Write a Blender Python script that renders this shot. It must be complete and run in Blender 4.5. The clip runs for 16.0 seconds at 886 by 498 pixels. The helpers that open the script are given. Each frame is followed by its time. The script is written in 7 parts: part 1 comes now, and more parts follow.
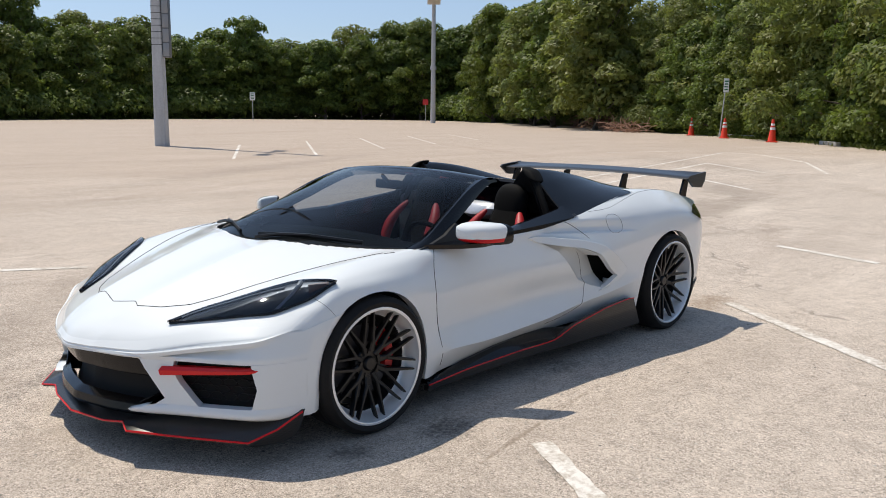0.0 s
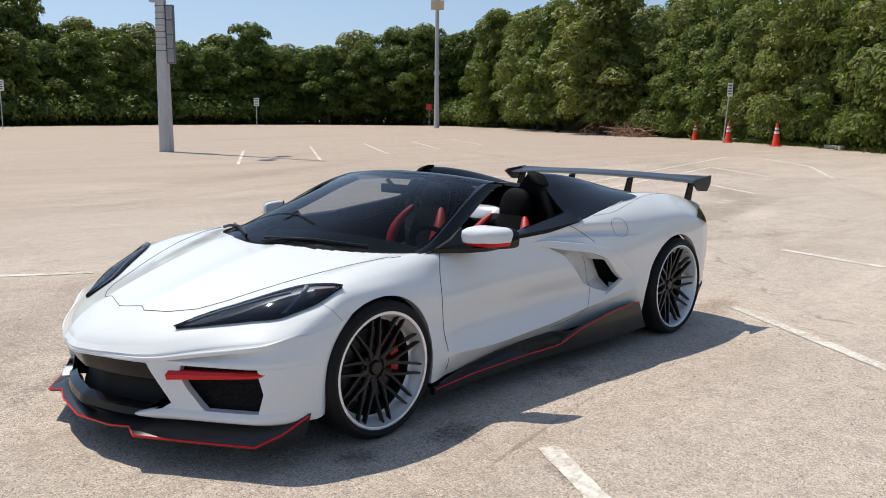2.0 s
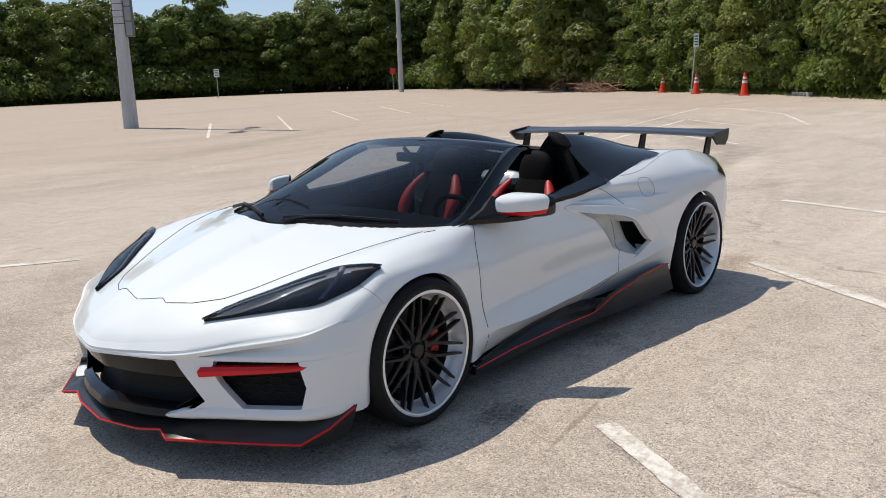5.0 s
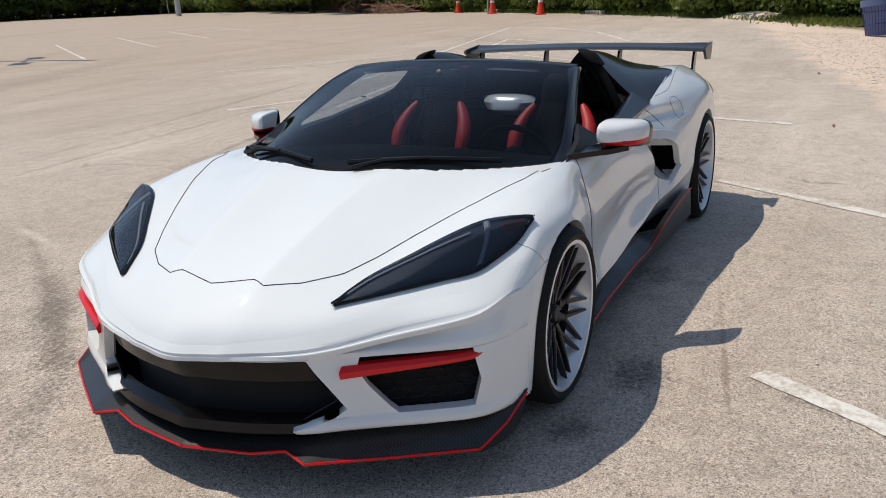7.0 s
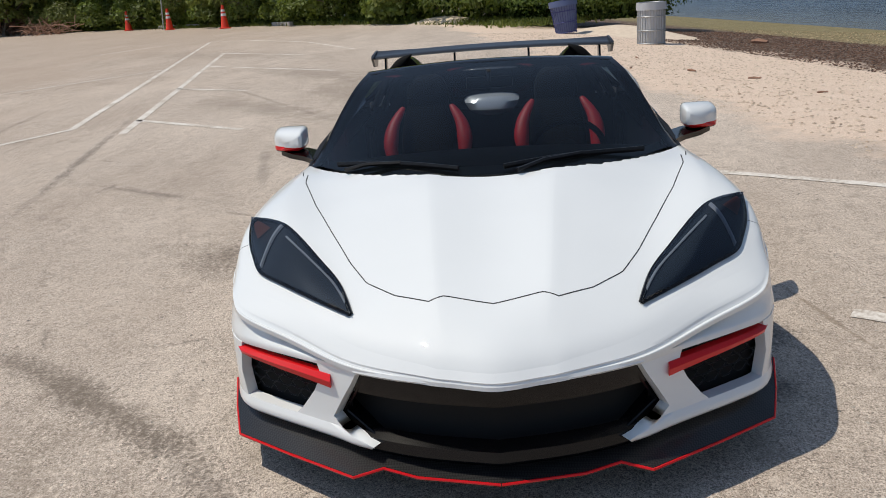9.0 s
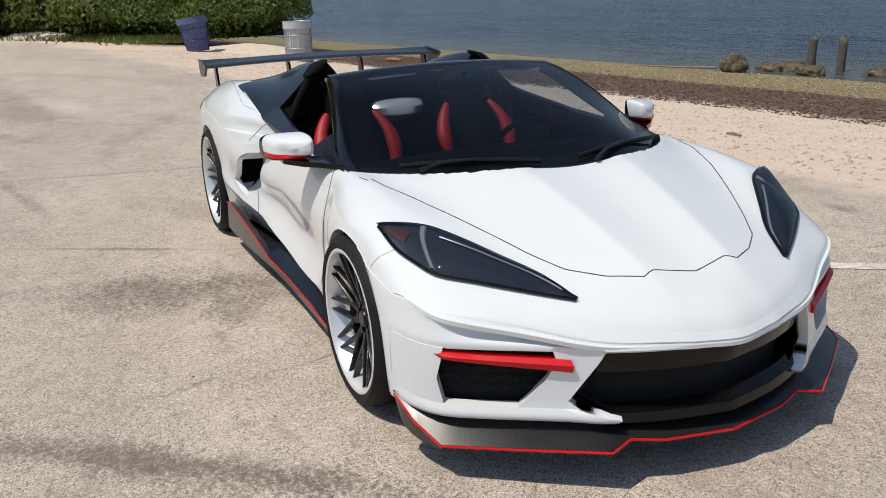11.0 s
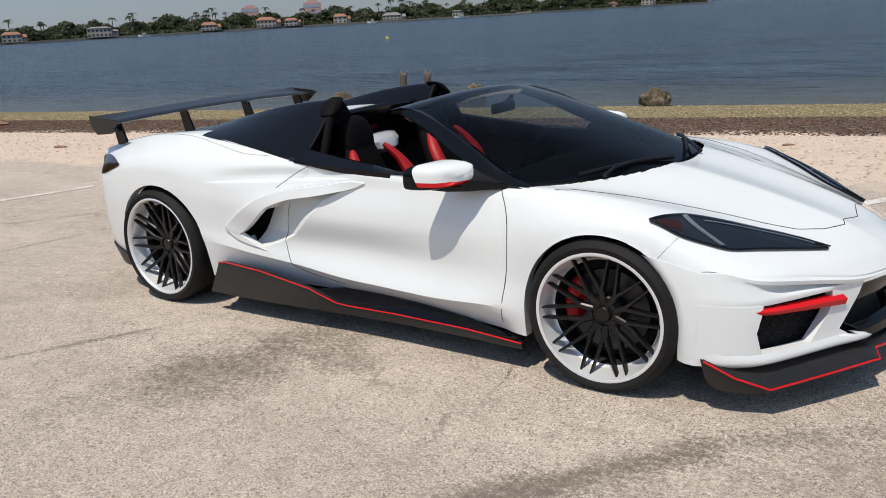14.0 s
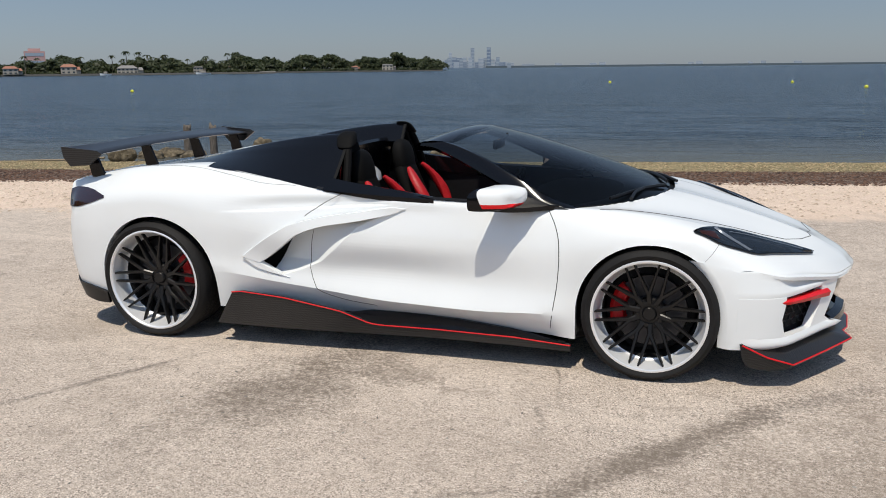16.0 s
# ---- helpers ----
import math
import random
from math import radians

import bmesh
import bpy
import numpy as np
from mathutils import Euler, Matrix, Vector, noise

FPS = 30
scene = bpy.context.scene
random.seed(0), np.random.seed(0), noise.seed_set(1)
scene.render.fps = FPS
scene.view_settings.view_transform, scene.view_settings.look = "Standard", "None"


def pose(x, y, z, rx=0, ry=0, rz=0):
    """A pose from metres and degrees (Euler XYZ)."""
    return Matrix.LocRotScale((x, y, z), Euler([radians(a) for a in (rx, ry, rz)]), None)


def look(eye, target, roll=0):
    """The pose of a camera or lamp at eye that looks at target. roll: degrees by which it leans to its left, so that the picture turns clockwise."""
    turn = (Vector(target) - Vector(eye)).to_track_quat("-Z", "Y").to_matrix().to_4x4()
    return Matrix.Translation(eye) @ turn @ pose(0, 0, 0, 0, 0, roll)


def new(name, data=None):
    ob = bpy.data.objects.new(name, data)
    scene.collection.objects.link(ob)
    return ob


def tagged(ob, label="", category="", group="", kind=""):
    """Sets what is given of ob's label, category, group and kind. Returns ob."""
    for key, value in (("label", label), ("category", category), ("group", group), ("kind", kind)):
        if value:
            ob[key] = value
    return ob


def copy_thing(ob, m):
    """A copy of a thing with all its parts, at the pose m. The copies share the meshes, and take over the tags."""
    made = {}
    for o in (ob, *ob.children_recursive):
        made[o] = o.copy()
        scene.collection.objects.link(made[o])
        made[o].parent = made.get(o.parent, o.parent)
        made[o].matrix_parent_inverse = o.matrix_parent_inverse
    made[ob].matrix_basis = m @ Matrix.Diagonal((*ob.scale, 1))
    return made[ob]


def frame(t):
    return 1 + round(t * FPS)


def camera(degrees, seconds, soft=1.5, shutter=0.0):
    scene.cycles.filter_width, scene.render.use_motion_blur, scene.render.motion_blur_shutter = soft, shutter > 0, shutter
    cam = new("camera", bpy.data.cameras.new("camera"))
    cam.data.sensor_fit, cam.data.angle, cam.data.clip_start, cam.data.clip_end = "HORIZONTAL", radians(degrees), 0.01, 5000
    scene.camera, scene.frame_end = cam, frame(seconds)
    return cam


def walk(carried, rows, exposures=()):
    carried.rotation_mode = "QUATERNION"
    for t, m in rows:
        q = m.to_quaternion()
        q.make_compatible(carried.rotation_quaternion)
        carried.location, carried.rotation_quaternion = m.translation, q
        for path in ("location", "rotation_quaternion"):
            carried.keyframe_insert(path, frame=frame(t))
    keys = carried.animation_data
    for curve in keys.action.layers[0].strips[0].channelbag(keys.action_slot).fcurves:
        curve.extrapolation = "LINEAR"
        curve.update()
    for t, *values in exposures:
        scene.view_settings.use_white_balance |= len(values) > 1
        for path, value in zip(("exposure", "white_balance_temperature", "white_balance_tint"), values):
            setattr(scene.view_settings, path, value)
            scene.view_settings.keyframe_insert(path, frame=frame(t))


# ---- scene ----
cam = camera(56.0, 16.0, soft=0.95)
# seconds, eye, Euler angles in degrees; the origin lies under the middle of the car, x ahead of it, y to its left
PATH = [
    (0.0, 3.855, 3.669, 1.476, 80.70, -0.60, 133.17),
    (0.5, 3.857, 3.672, 1.475, 81.04, -0.43, 133.22),
    (1.0, 3.854, 3.663, 1.475, 81.23, -0.49, 133.32),
    (1.5, 3.862, 3.665, 1.476, 81.14, -0.56, 133.41),
    (2.0, 3.862, 3.662, 1.472, 81.04, -0.44, 133.41),
    (2.5, 3.860, 3.661, 1.474, 81.06, -0.31, 133.46),
    (3.0, 3.863, 3.664, 1.476, 81.11, 0.06, 133.71),
    (3.5, 3.863, 3.662, 1.475, 80.89, 0.14, 133.99),
    (6.0, 3.934, 2.594, 1.472, 73.97, 3.36, 125.99),
    (6.5, 4.012, 2.187, 1.473, 72.06, 2.24, 121.77),
    (7.0, 4.070, 1.806, 1.459, 72.91, 2.40, 116.11),
    (7.5, 4.236, 1.336, 1.495, 71.88, 1.55, 111.44),
    (8.0, 4.319, 0.921, 1.493, 72.34, 3.12, 107.02),
    (8.5, 4.383, 0.480, 1.481, 72.31, 3.95, 99.83),
    (9.0, 4.434, 0.049, 1.501, 72.43, 3.96, 93.39),
    (11.5, 3.928, -2.184, 1.512, 72.71, 1.11, 59.03),
    (12.0, 3.663, -2.528, 1.511, 73.30, 1.06, 53.64),
    (12.5, 3.443, -2.930, 1.518, 74.18, 1.67, 48.00),
    (13.0, 3.159, -3.215, 1.510, 74.11, 2.41, 42.63),
    (13.5, 2.896, -3.527, 1.521, 74.09, 2.91, 36.84),
    (14.0, 2.662, -3.866, 1.536, 74.29, 3.18, 33.95),
    (14.5, 2.335, -4.124, 1.493, 75.41, 2.25, 30.18),
    (15.0, 2.047, -4.448, 1.489, 75.37, 1.67, 25.87),
    (15.5, 1.769, -4.689, 1.475, 76.52, 0.88, 22.16),
    (16.0, 1.540, -4.846, 1.489, 77.73, 0.55, 16.88),
]
walk(cam, [(t, pose(x, y, z, rx, ry, rz)) for t, x, y, z, rx, ry, rz in PATH], [(0.0, 0.25), (3.5, 0.25), (6.0, 0.08), (9.0, -0.13), (11.5, -0.03), (14.0, 0.01), (16.0, 0.07)])

# ---- light ----
world = bpy.data.worlds.new("sky")
scene.world = world
world.use_nodes = True
SUN_TO = Vector((0.02, -0.47, 1.0)).normalized()
sky = world.node_tree.nodes.new("ShaderNodeTexSky")
sky.sky_type = "NISHITA"
sky.sun_disc = False
sky.sun_elevation = math.asin(SUN_TO.z)
sky.sun_rotation = math.atan2(SUN_TO.x, SUN_TO.y)
sky.air_density, sky.dust_density, sky.ozone_density = 1.0, 0.4, 3.0
bg = world.node_tree.nodes["Background"]
soften = world.node_tree.nodes.new("ShaderNodeGamma")
soften.inputs[1].default_value = 0.75
world.node_tree.links.new(sky.outputs[0], soften.inputs[0])
haze = world.node_tree.nodes.new("ShaderNodeMix")
haze.data_type, haze.blend_type = "RGBA", "MULTIPLY"
haze.inputs[0].default_value = 1.0
haze.inputs[7].default_value = (1.06, 1.11, 1.22, 1)
veil = world.node_tree.nodes.new("ShaderNodeMix")
veil.data_type = "RGBA"
veil.inputs[0].default_value = 0.5
veil.inputs[7].default_value = (1.28, 1.70, 2.22, 1)
world.node_tree.links.new(soften.outputs[0], veil.inputs[6])
world.node_tree.links.new(veil.outputs[2], haze.inputs[6])
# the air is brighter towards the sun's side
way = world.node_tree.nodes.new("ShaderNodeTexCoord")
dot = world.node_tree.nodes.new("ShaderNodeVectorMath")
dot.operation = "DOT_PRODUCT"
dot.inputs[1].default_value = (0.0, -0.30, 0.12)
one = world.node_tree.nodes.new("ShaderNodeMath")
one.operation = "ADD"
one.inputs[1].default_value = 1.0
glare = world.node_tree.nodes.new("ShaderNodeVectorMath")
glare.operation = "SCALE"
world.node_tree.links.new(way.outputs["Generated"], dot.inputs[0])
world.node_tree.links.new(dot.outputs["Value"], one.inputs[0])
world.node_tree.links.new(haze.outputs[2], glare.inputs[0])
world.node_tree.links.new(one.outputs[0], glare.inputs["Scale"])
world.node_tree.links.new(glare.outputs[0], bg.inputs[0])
bg.inputs[1].default_value = 0.140
sun_data = bpy.data.lights.new("sun", "SUN")
sun_data.energy, sun_data.angle, sun_data.color = 3.5, radians(0.53), (1.0, 0.92, 0.79)
sun = new("sun", sun_data)
sun.matrix_world = look(SUN_TO * 50, (0, 0, 0))
scene.view_settings.exposure = 0.0


# ---- materials ----
def material(name, colour, rough=0.5, metal=0.0, coat=0.0, spec=0.5):
    m = bpy.data.materials.new(name)
    m.use_nodes = True
    b = m.node_tree.nodes["Principled BSDF"]
    b.inputs["Base Color"].default_value = (*colour, 1)
    b.inputs["Roughness"].default_value = rough
    b.inputs["Metallic"].default_value = metal
    b.inputs["Coat Weight"].default_value = coat
    b.inputs["Coat Roughness"].default_value = 0.03
    b.inputs["Specular IOR Level"].default_value = spec
    return m


class Nodes:
    """Short hand for building node materials."""

    def __init__(self, m):
        self.t = m.node_tree
        self.bsdf = self.t.nodes["Principled BSDF"]

    def add(self, kind, **kw):
        n = self.t.nodes.new(kind)
        for k, v in kw.items():
            n.inputs[k.replace("_", " ")].default_value = v
        return n

    def link(self, a, b):
        self.t.links.new(a, b)

    def coords(self, scale=(1, 1, 1), rot=(0, 0, 0), obj=True):
        c = self.t.nodes.new("ShaderNodeTexCoord")
        mp = self.t.nodes.new("ShaderNodeMapping")
        mp.inputs["Scale"].default_value = scale
        mp.inputs["Rotation"].default_value = rot
        self.link(c.outputs["Object"], mp.inputs[0])
        return mp.outputs[0]

    def noise(self, scale, detail=4, rough=0.55, vec=None):
        n = self.add("ShaderNodeTexNoise", Scale=scale, Detail=detail, Roughness=rough)
        self.link(vec if vec is not None else self.coords(), n.inputs["Vector"])
        return n.outputs[0]

    def ramp(self, fac, *stops):
        r = self.t.nodes.new("ShaderNodeValToRGB")
        while len(r.color_ramp.elements) < len(stops):
            r.color_ramp.elements.new(0.5)
        for e, (p, c) in zip(r.color_ramp.elements, stops):
            e.position, e.color = p, ((c, c, c, 1) if isinstance(c, (int, float)) else (*c, 1))
        self.link(fac, r.inputs[0])
        return r.outputs[0]

    def mix(self, fac, a, b, blend="MIX"):
        n = self.t.nodes.new("ShaderNodeMix")
        n.data_type, n.blend_type = "RGBA", blend
        for v, s in ((fac, n.inputs[0]), (a, n.inputs[6]), (b, n.inputs[7])):
            if hasattr(v, "is_linked"):
                self.link(v, s)
            elif isinstance(v, (int, float)):
                s.default_value = v
            else:
                s.default_value = (*v, 1)
        return n.outputs[2]

    def math(self, op, a, b=0.0, clamp=False):
        n = self.t.nodes.new("ShaderNodeMath")
        n.operation, n.use_clamp = op, clamp
        for v, s in ((a, n.inputs[0]), (b, n.inputs[1])):
            if hasattr(v, "is_linked"):
                self.link(v, s)
            else:
                s.default_value = v
        return n.outputs[0]

    def bump(self, height, strength=0.3, distance=0.01):
        n = self.add("ShaderNodeBump", Strength=strength, Distance=distance)
        self.link(height, n.inputs["Height"])
        self.link(n.outputs[0], self.bsdf.inputs["Normal"])


# ---- building helpers ----
def part(name, bm, mat_, parent=None, label="", smooth=True, auto=None):
    me = bpy.data.meshes.new(name)
    bmesh.ops.recalc_face_normals(bm, faces=bm.faces)
    bm.to_mesh(me)
    bm.free()
    for m in mat_ if isinstance(mat_, (list, tuple)) else [mat_]:
        me.materials.append(m)
    if smooth:
        me.polygons.foreach_set("use_smooth", [True] * len(me.polygons))
        me.set_sharp_from_angle(angle=radians(auto if auto else 35))
    ob = new(name, me)
    if parent is not None:
        ob.parent = parent
    if label:
        ob["label"] = label
    return ob


def thing(name, label, category, at=(0, 0, 0), rz=0.0, group="", kind=""):
    ob = new(name)
    ob.empty_display_size = 0.2
    ob.matrix_world = pose(*at, 0, 0, rz)
    return tagged(ob, label, category, group, kind)


def spline(knots, n=None, at=None):
    """Smooth curve (monotone Hermite) through knots [(p, a, b, ...)], returned at the given p."""
    k = np.array(sorted(knots), float)
    p, v = k[:, 0], k[:, 1:]
    d = np.diff(v, axis=0) / np.diff(p)[:, None]
    m = np.zeros_like(v)
    m[0], m[-1] = d[0], d[-1]
    for i in range(1, len(p) - 1):
        w1, w2 = 2 * (p[i + 1] - p[i]) + (p[i] - p[i - 1]), (p[i + 1] - p[i]) + 2 * (p[i] - p[i - 1])
        same = d[i - 1] * d[i] > 0
        with np.errstate(divide="ignore", invalid="ignore"):
            h = (w1 + w2) / (w1 / d[i - 1] + w2 / d[i])
        m[i] = np.where(same, h, 0)
    at = np.clip(np.atleast_1d(at), p[0], p[-1])
    i = np.clip(np.searchsorted(p, at) - 1, 0, len(p) - 2)
    h = (p[i + 1] - p[i])[:, None]
    t = ((at - p[i])[:, None]) / h
    return ((1 + 2 * t) * (1 - t) ** 2 * v[i] + t * (1 - t) ** 2 * h * m[i] + t * t * (3 - 2 * t) * v[i + 1] + t * t * (t - 1) * h * m[i + 1])


def catmull(points, per=6, closed=False):
    """Rounded curve through points."""
    pts = [Vector(p) for p in points]
    n = len(pts)
    out = []
    for i in range(n if closed else n - 1):
        a, b, c, d = (pts[(i + j) % n] if closed else pts[min(max(i + j, 0), n - 1)] for j in (-1, 0, 1, 2))
        for s in range(per):
            t = s / per
            out.append(0.5 * ((2 * b) + (c - a) * t + (2 * a - 5 * b + 4 * c - d) * t * t + (3 * b - a - 3 * c + d) * t ** 3))
    if not closed:
        out.append(pts[-1])
    return out


def stepped(points, per):
    """The same number of straight steps between each two points."""
    pts = [Vector(p) for p in points]
    return [a.lerp(b, k / per) for a, b in zip(pts, pts[1:]) for k in range(per)] + [pts[-1]]


def grid_faces(bm, rows, closed=False, mi=0):
    """Quads between rows of points of one length."""
    vs = [[bm.verts.new(p) for p in r] for r in rows]
    n = len(vs[0])
    for a, b in zip(vs, vs[1:]):
        for j in range(n if closed else n - 1):
            f = bm.faces.new((a[j], a[(j + 1) % n], b[(j + 1) % n], b[j]))
            f.material_index = mi
    return vs


def tube(bm, points, radius, sides=6, cap=True, squash=1.0, mi=0):
    """A round bar along points; radius a number or one for each point."""
    pts = [Vector(p) for p in points]
    rows = []
    up = Vector((0, 0, 1))
    for i, p in enumerate(pts):
        d = (pts[min(i + 1, len(pts) - 1)] - pts[max(i - 1, 0)]).normalized()
        a = d.cross(up)
        a = a.normalized() if a.length > 1e-3 else d.cross(Vector((1, 0, 0))).normalized()
        b = a.cross(d).normalized()
        r = radius[i] if isinstance(radius, (list, tuple)) else radius
        rows.append([p + a * r * math.cos(q) + b * r * squash * math.sin(q) for q in (2 * math.pi * k / sides for k in range(sides))])
    vs = grid_faces(bm, rows, closed=True, mi=mi)
    if cap:
        for r in (vs[0], vs[-1]):
            f = bm.faces.new(r)
            f.material_index = mi
    return vs


def lathe(bm, profile, axis="y", sides=48, mi=0, close=False):
    """Turns a profile [(radius, along)] round an axis."""
    rows = []
    for r, h in profile:
        ring = []
        for k in range(sides):
            q = 2 * math.pi * k / sides
            c, s = r * math.cos(q), r * math.sin(q)
            ring.append({"y": (c, h, s), "z": (c, s, h), "x": (h, c, s)}[axis])
        rows.append(ring)
    vs = grid_faces(bm, rows, closed=True, mi=mi)
    if close:
        for r in (vs[0], vs[-1]):
            bm.faces.new(r).material_index = mi
    return vs


def box(bm, lo, hi, bevel=0.0, mi=0, m=None):
    r = bmesh.ops.create_cube(bm, size=1)
    for v in r["verts"]:
        v.co = Vector([(lo[i] + hi[i]) / 2 + v.co[i] * (hi[i] - lo[i]) for i in range(3)])
    fs = {f for v in r["verts"] for f in v.link_faces}
    if bevel:
        e = bmesh.ops.bevel(bm, geom=list({e for f in fs for e in f.edges}), offset=bevel, segments=2, affect="EDGES", profile=0.6)
        fs = set(e["faces"]) | {f for f in fs if f.is_valid}
    vs = {v for f in fs if f.is_valid for v in f.verts}
    for f in fs:
        if f.is_valid:
            f.material_index = mi
    if m is not None:
        bmesh.ops.transform(bm, matrix=m, verts=list(vs))
    return vs


def plate(bm, outline, thick, axis=1, mi=0):
    """A flat outline (3D points) given thickness along a vector."""
    t = Vector(thick)
    a = [bm.verts.new(Vector(p)) for p in outline]
    b = [bm.verts.new(Vector(p) + t) for p in outline]
    n = len(a)
    fs = [bm.faces.new(a), bm.faces.new(list(reversed(b)))]
    for i in range(n):
        fs.append(bm.faces.new((a[i], a[(i + 1) % n], b[(i + 1) % n], b[i])))
    for f in fs:
        f.material_index = mi
    bmesh.ops.triangulate(bm, faces=fs[:2])
    return a, b


def mirrored(bm):
    """Adds the other side (y to -y)."""
    geom = bm.verts[:] + bm.edges[:] + bm.faces[:]
    d = bmesh.ops.duplicate(bm, geom=geom)
    vs = [g for g in d["geom"] if isinstance(g, bmesh.types.BMVert)]
    for v in vs:
        v.co.y = -v.co.y
    bmesh.ops.reverse_faces(bm, faces=[g for g in d["geom"] if isinstance(g, bmesh.types.BMFace)])


def paint_white():
    m = material("white car paint", (0.80, 0.82, 0.82), 0.45, 0.0, 1.0, 0.12)
    k = Nodes(m)
    k.link(k.ramp(k.noise(2.2, 3), (0.3, (0.765, 0.790, 0.792)), (0.7, (0.79, 0.815, 0.818))), k.bsdf.inputs["Base Color"])
    k.link(k.ramp(k.noise(60, 4), (0.35, 0.42), (0.75, 0.52)), k.bsdf.inputs["Roughness"])
    return m


def asphalt_material():
    """Sun-bleached asphalt, crushed coral sand, weed wrack and shingle, laid out along the shore."""
    m = material("bleached asphalt and beach", (0.4, 0.38, 0.34), 0.9)
    k = Nodes(m)
    pos = k.t.nodes.new("ShaderNodeNewGeometry").outputs["Position"]
    big = k.noise(0.35, 5, 0.6, pos)
    mid = k.noise(2.6, 6, 0.65, pos)
    fine = k.noise(45, 5, 0.7, pos)
    grit = k.noise(190, 3, 0.6, pos)
    vor = k.add("ShaderNodeTexVoronoi", Scale=70.0)
    k.link(pos, vor.inputs["Vector"])
    patch = k.noise(0.9, 7, 0.7, pos)
    vast = k.noise(0.055, 4, 0.55, pos)
    a = k.ramp(big, (0.34, (0.42, 0.345, 0.272)), (0.5, (0.59, 0.50, 0.408)), (0.66, (0.72, 0.63, 0.53)))
    a = k.mix(k.math("MULTIPLY", k.ramp(vast, (0.40, 0.0), (0.60, 1.0)), 0.6), a, (0.43, 0.345, 0.272))
    a = k.mix(k.math("MULTIPLY", k.ramp(patch, (0.44, 1.0), (0.57, 0.0)), 0.75), a, (0.34, 0.28, 0.225))
    a = k.mix(k.math("MULTIPLY", k.ramp(mid, (0.42, 1.0), (0.56, 0.0)), 0.45), a, (0.30, 0.24, 0.19))
    a = k.mix(0.52, a, k.ramp(fine, (0.32, (0.16, 0.13, 0.10)), (0.5, (0.52, 0.44, 0.36)), (0.66, (0.80, 0.70, 0.59))))
    a = k.mix(0.46, a, k.ramp(grit, (0.40, (0.09, 0.075, 0.06)), (0.5, (0.50, 0.43, 0.355)), (0.60, (0.88, 0.79, 0.68))))
    stones = k.add("ShaderNodeTexVoronoi", Scale=150.0)
    k.link(pos, stones.inputs["Vector"])
    sc = k.t.nodes.new("ShaderNodeSeparateXYZ")
    k.link(stones.outputs["Color"], sc.inputs[0])
    a = k.mix(k.math("MULTIPLY", k.ramp(sc.outputs[0], (0.85, 0.0), (0.88, 1.0)), 0.6), a, (0.80, 0.72, 0.62))
    a = k.mix(k.math("MULTIPLY", k.ramp(sc.outputs[1], (0.85, 0.0), (0.88, 1.0)), 0.65), a, (0.11, 0.09, 0.07))
    # long bleached and dirty swathes left by tyres and drying water
    mp = k.t.nodes.new("ShaderNodeMapping")
    mp.inputs["Rotation"].default_value = (0, 0, 0.5)
    mp.inputs["Scale"].default_value = (0.12, 0.55, 1)
    k.link(pos, mp.inputs[0])
    swathe = k.noise(1.0, 7, 0.7, mp.outputs[0])
    a = k.mix(k.math("MULTIPLY", k.ramp(swathe, (0.38, 1.0), (0.50, 0.0)), 0.36), a, (0.29, 0.235, 0.185))
    a = k.mix(k.math("MULTIPLY", k.ramp(swathe, (0.53, 0.0), (0.64, 1.0)), 0.28), a, (0.74, 0.645, 0.54))
    mottle = k.noise(7.5, 7, 0.78, pos)
    a = k.mix(k.math("MULTIPLY", k.ramp(mottle, (0.40, 1.0), (0.47, 0.0)), 0.34), a, (0.25, 0.205, 0.165))
    a = k.mix(k.math("MULTIPLY", k.ramp(mottle, (0.55, 0.0), (0.64, 1.0)), 0.30), a, (0.76, 0.66, 0.56))
    # older, browner asphalt further into the lot
    axes = k.t.nodes.new("ShaderNodeSeparateXYZ")
    k.link(pos, axes.inputs[0])
    inland = k.math("ADD", k.math("MULTIPLY", k.math("ADD", axes.outputs[1], 3.5), -0.10), k.math("MULTIPLY", k.math("SUBTRACT", k.noise(0.16, 6, 0.65, pos), 0.5), 2.4), True)
    a = k.mix(k.math("MULTIPLY", inland, 0.6), a, (0.37, 0.29, 0.22))
    # fine cracks
    crack = k.add("ShaderNodeTexVoronoi", Scale=0.16)
    crack.feature = "DISTANCE_TO_EDGE"
    warp = k.t.nodes.new("ShaderNodeVectorMath")
    warp.operation = "ADD"
    wn = k.add("ShaderNodeTexNoise", Scale=0.9, Detail=7.0, Roughness=0.65)
    k.link(pos, wn.inputs["Vector"])
    k.link(pos, warp.inputs[0])
    k.link(wn.outputs["Color"], warp.inputs[1])
    k.link(warp.outputs[0], crack.inputs["Vector"])
    line = k.ramp(crack.outputs["Distance"], (0.0, 1.0), (0.0035, 0.0))
    crack_b = k.add("ShaderNodeTexVoronoi", Scale=0.55)
    crack_b.feature = "DISTANCE_TO_EDGE"
    k.link(warp.outputs[0], crack_b.inputs["Vector"])
    hair = k.math("MULTIPLY", k.ramp(crack_b.outputs["Distance"], (0.0, 1.0), (0.006, 0.0)), k.ramp(k.noise(0.5, 4, 0.6, pos), (0.50, 0.0), (0.60, 1.0)))
    a = k.mix(k.math("MULTIPLY", hair, 0.55), a, (0.20, 0.16, 0.125))
    line = k.math("MULTIPLY", line, k.ramp(mid, (0.45, 0.0), (0.6, 1.0)))
    a = k.mix(k.math("MULTIPLY", line, 0.6), a, (0.13, 0.11, 0.09))
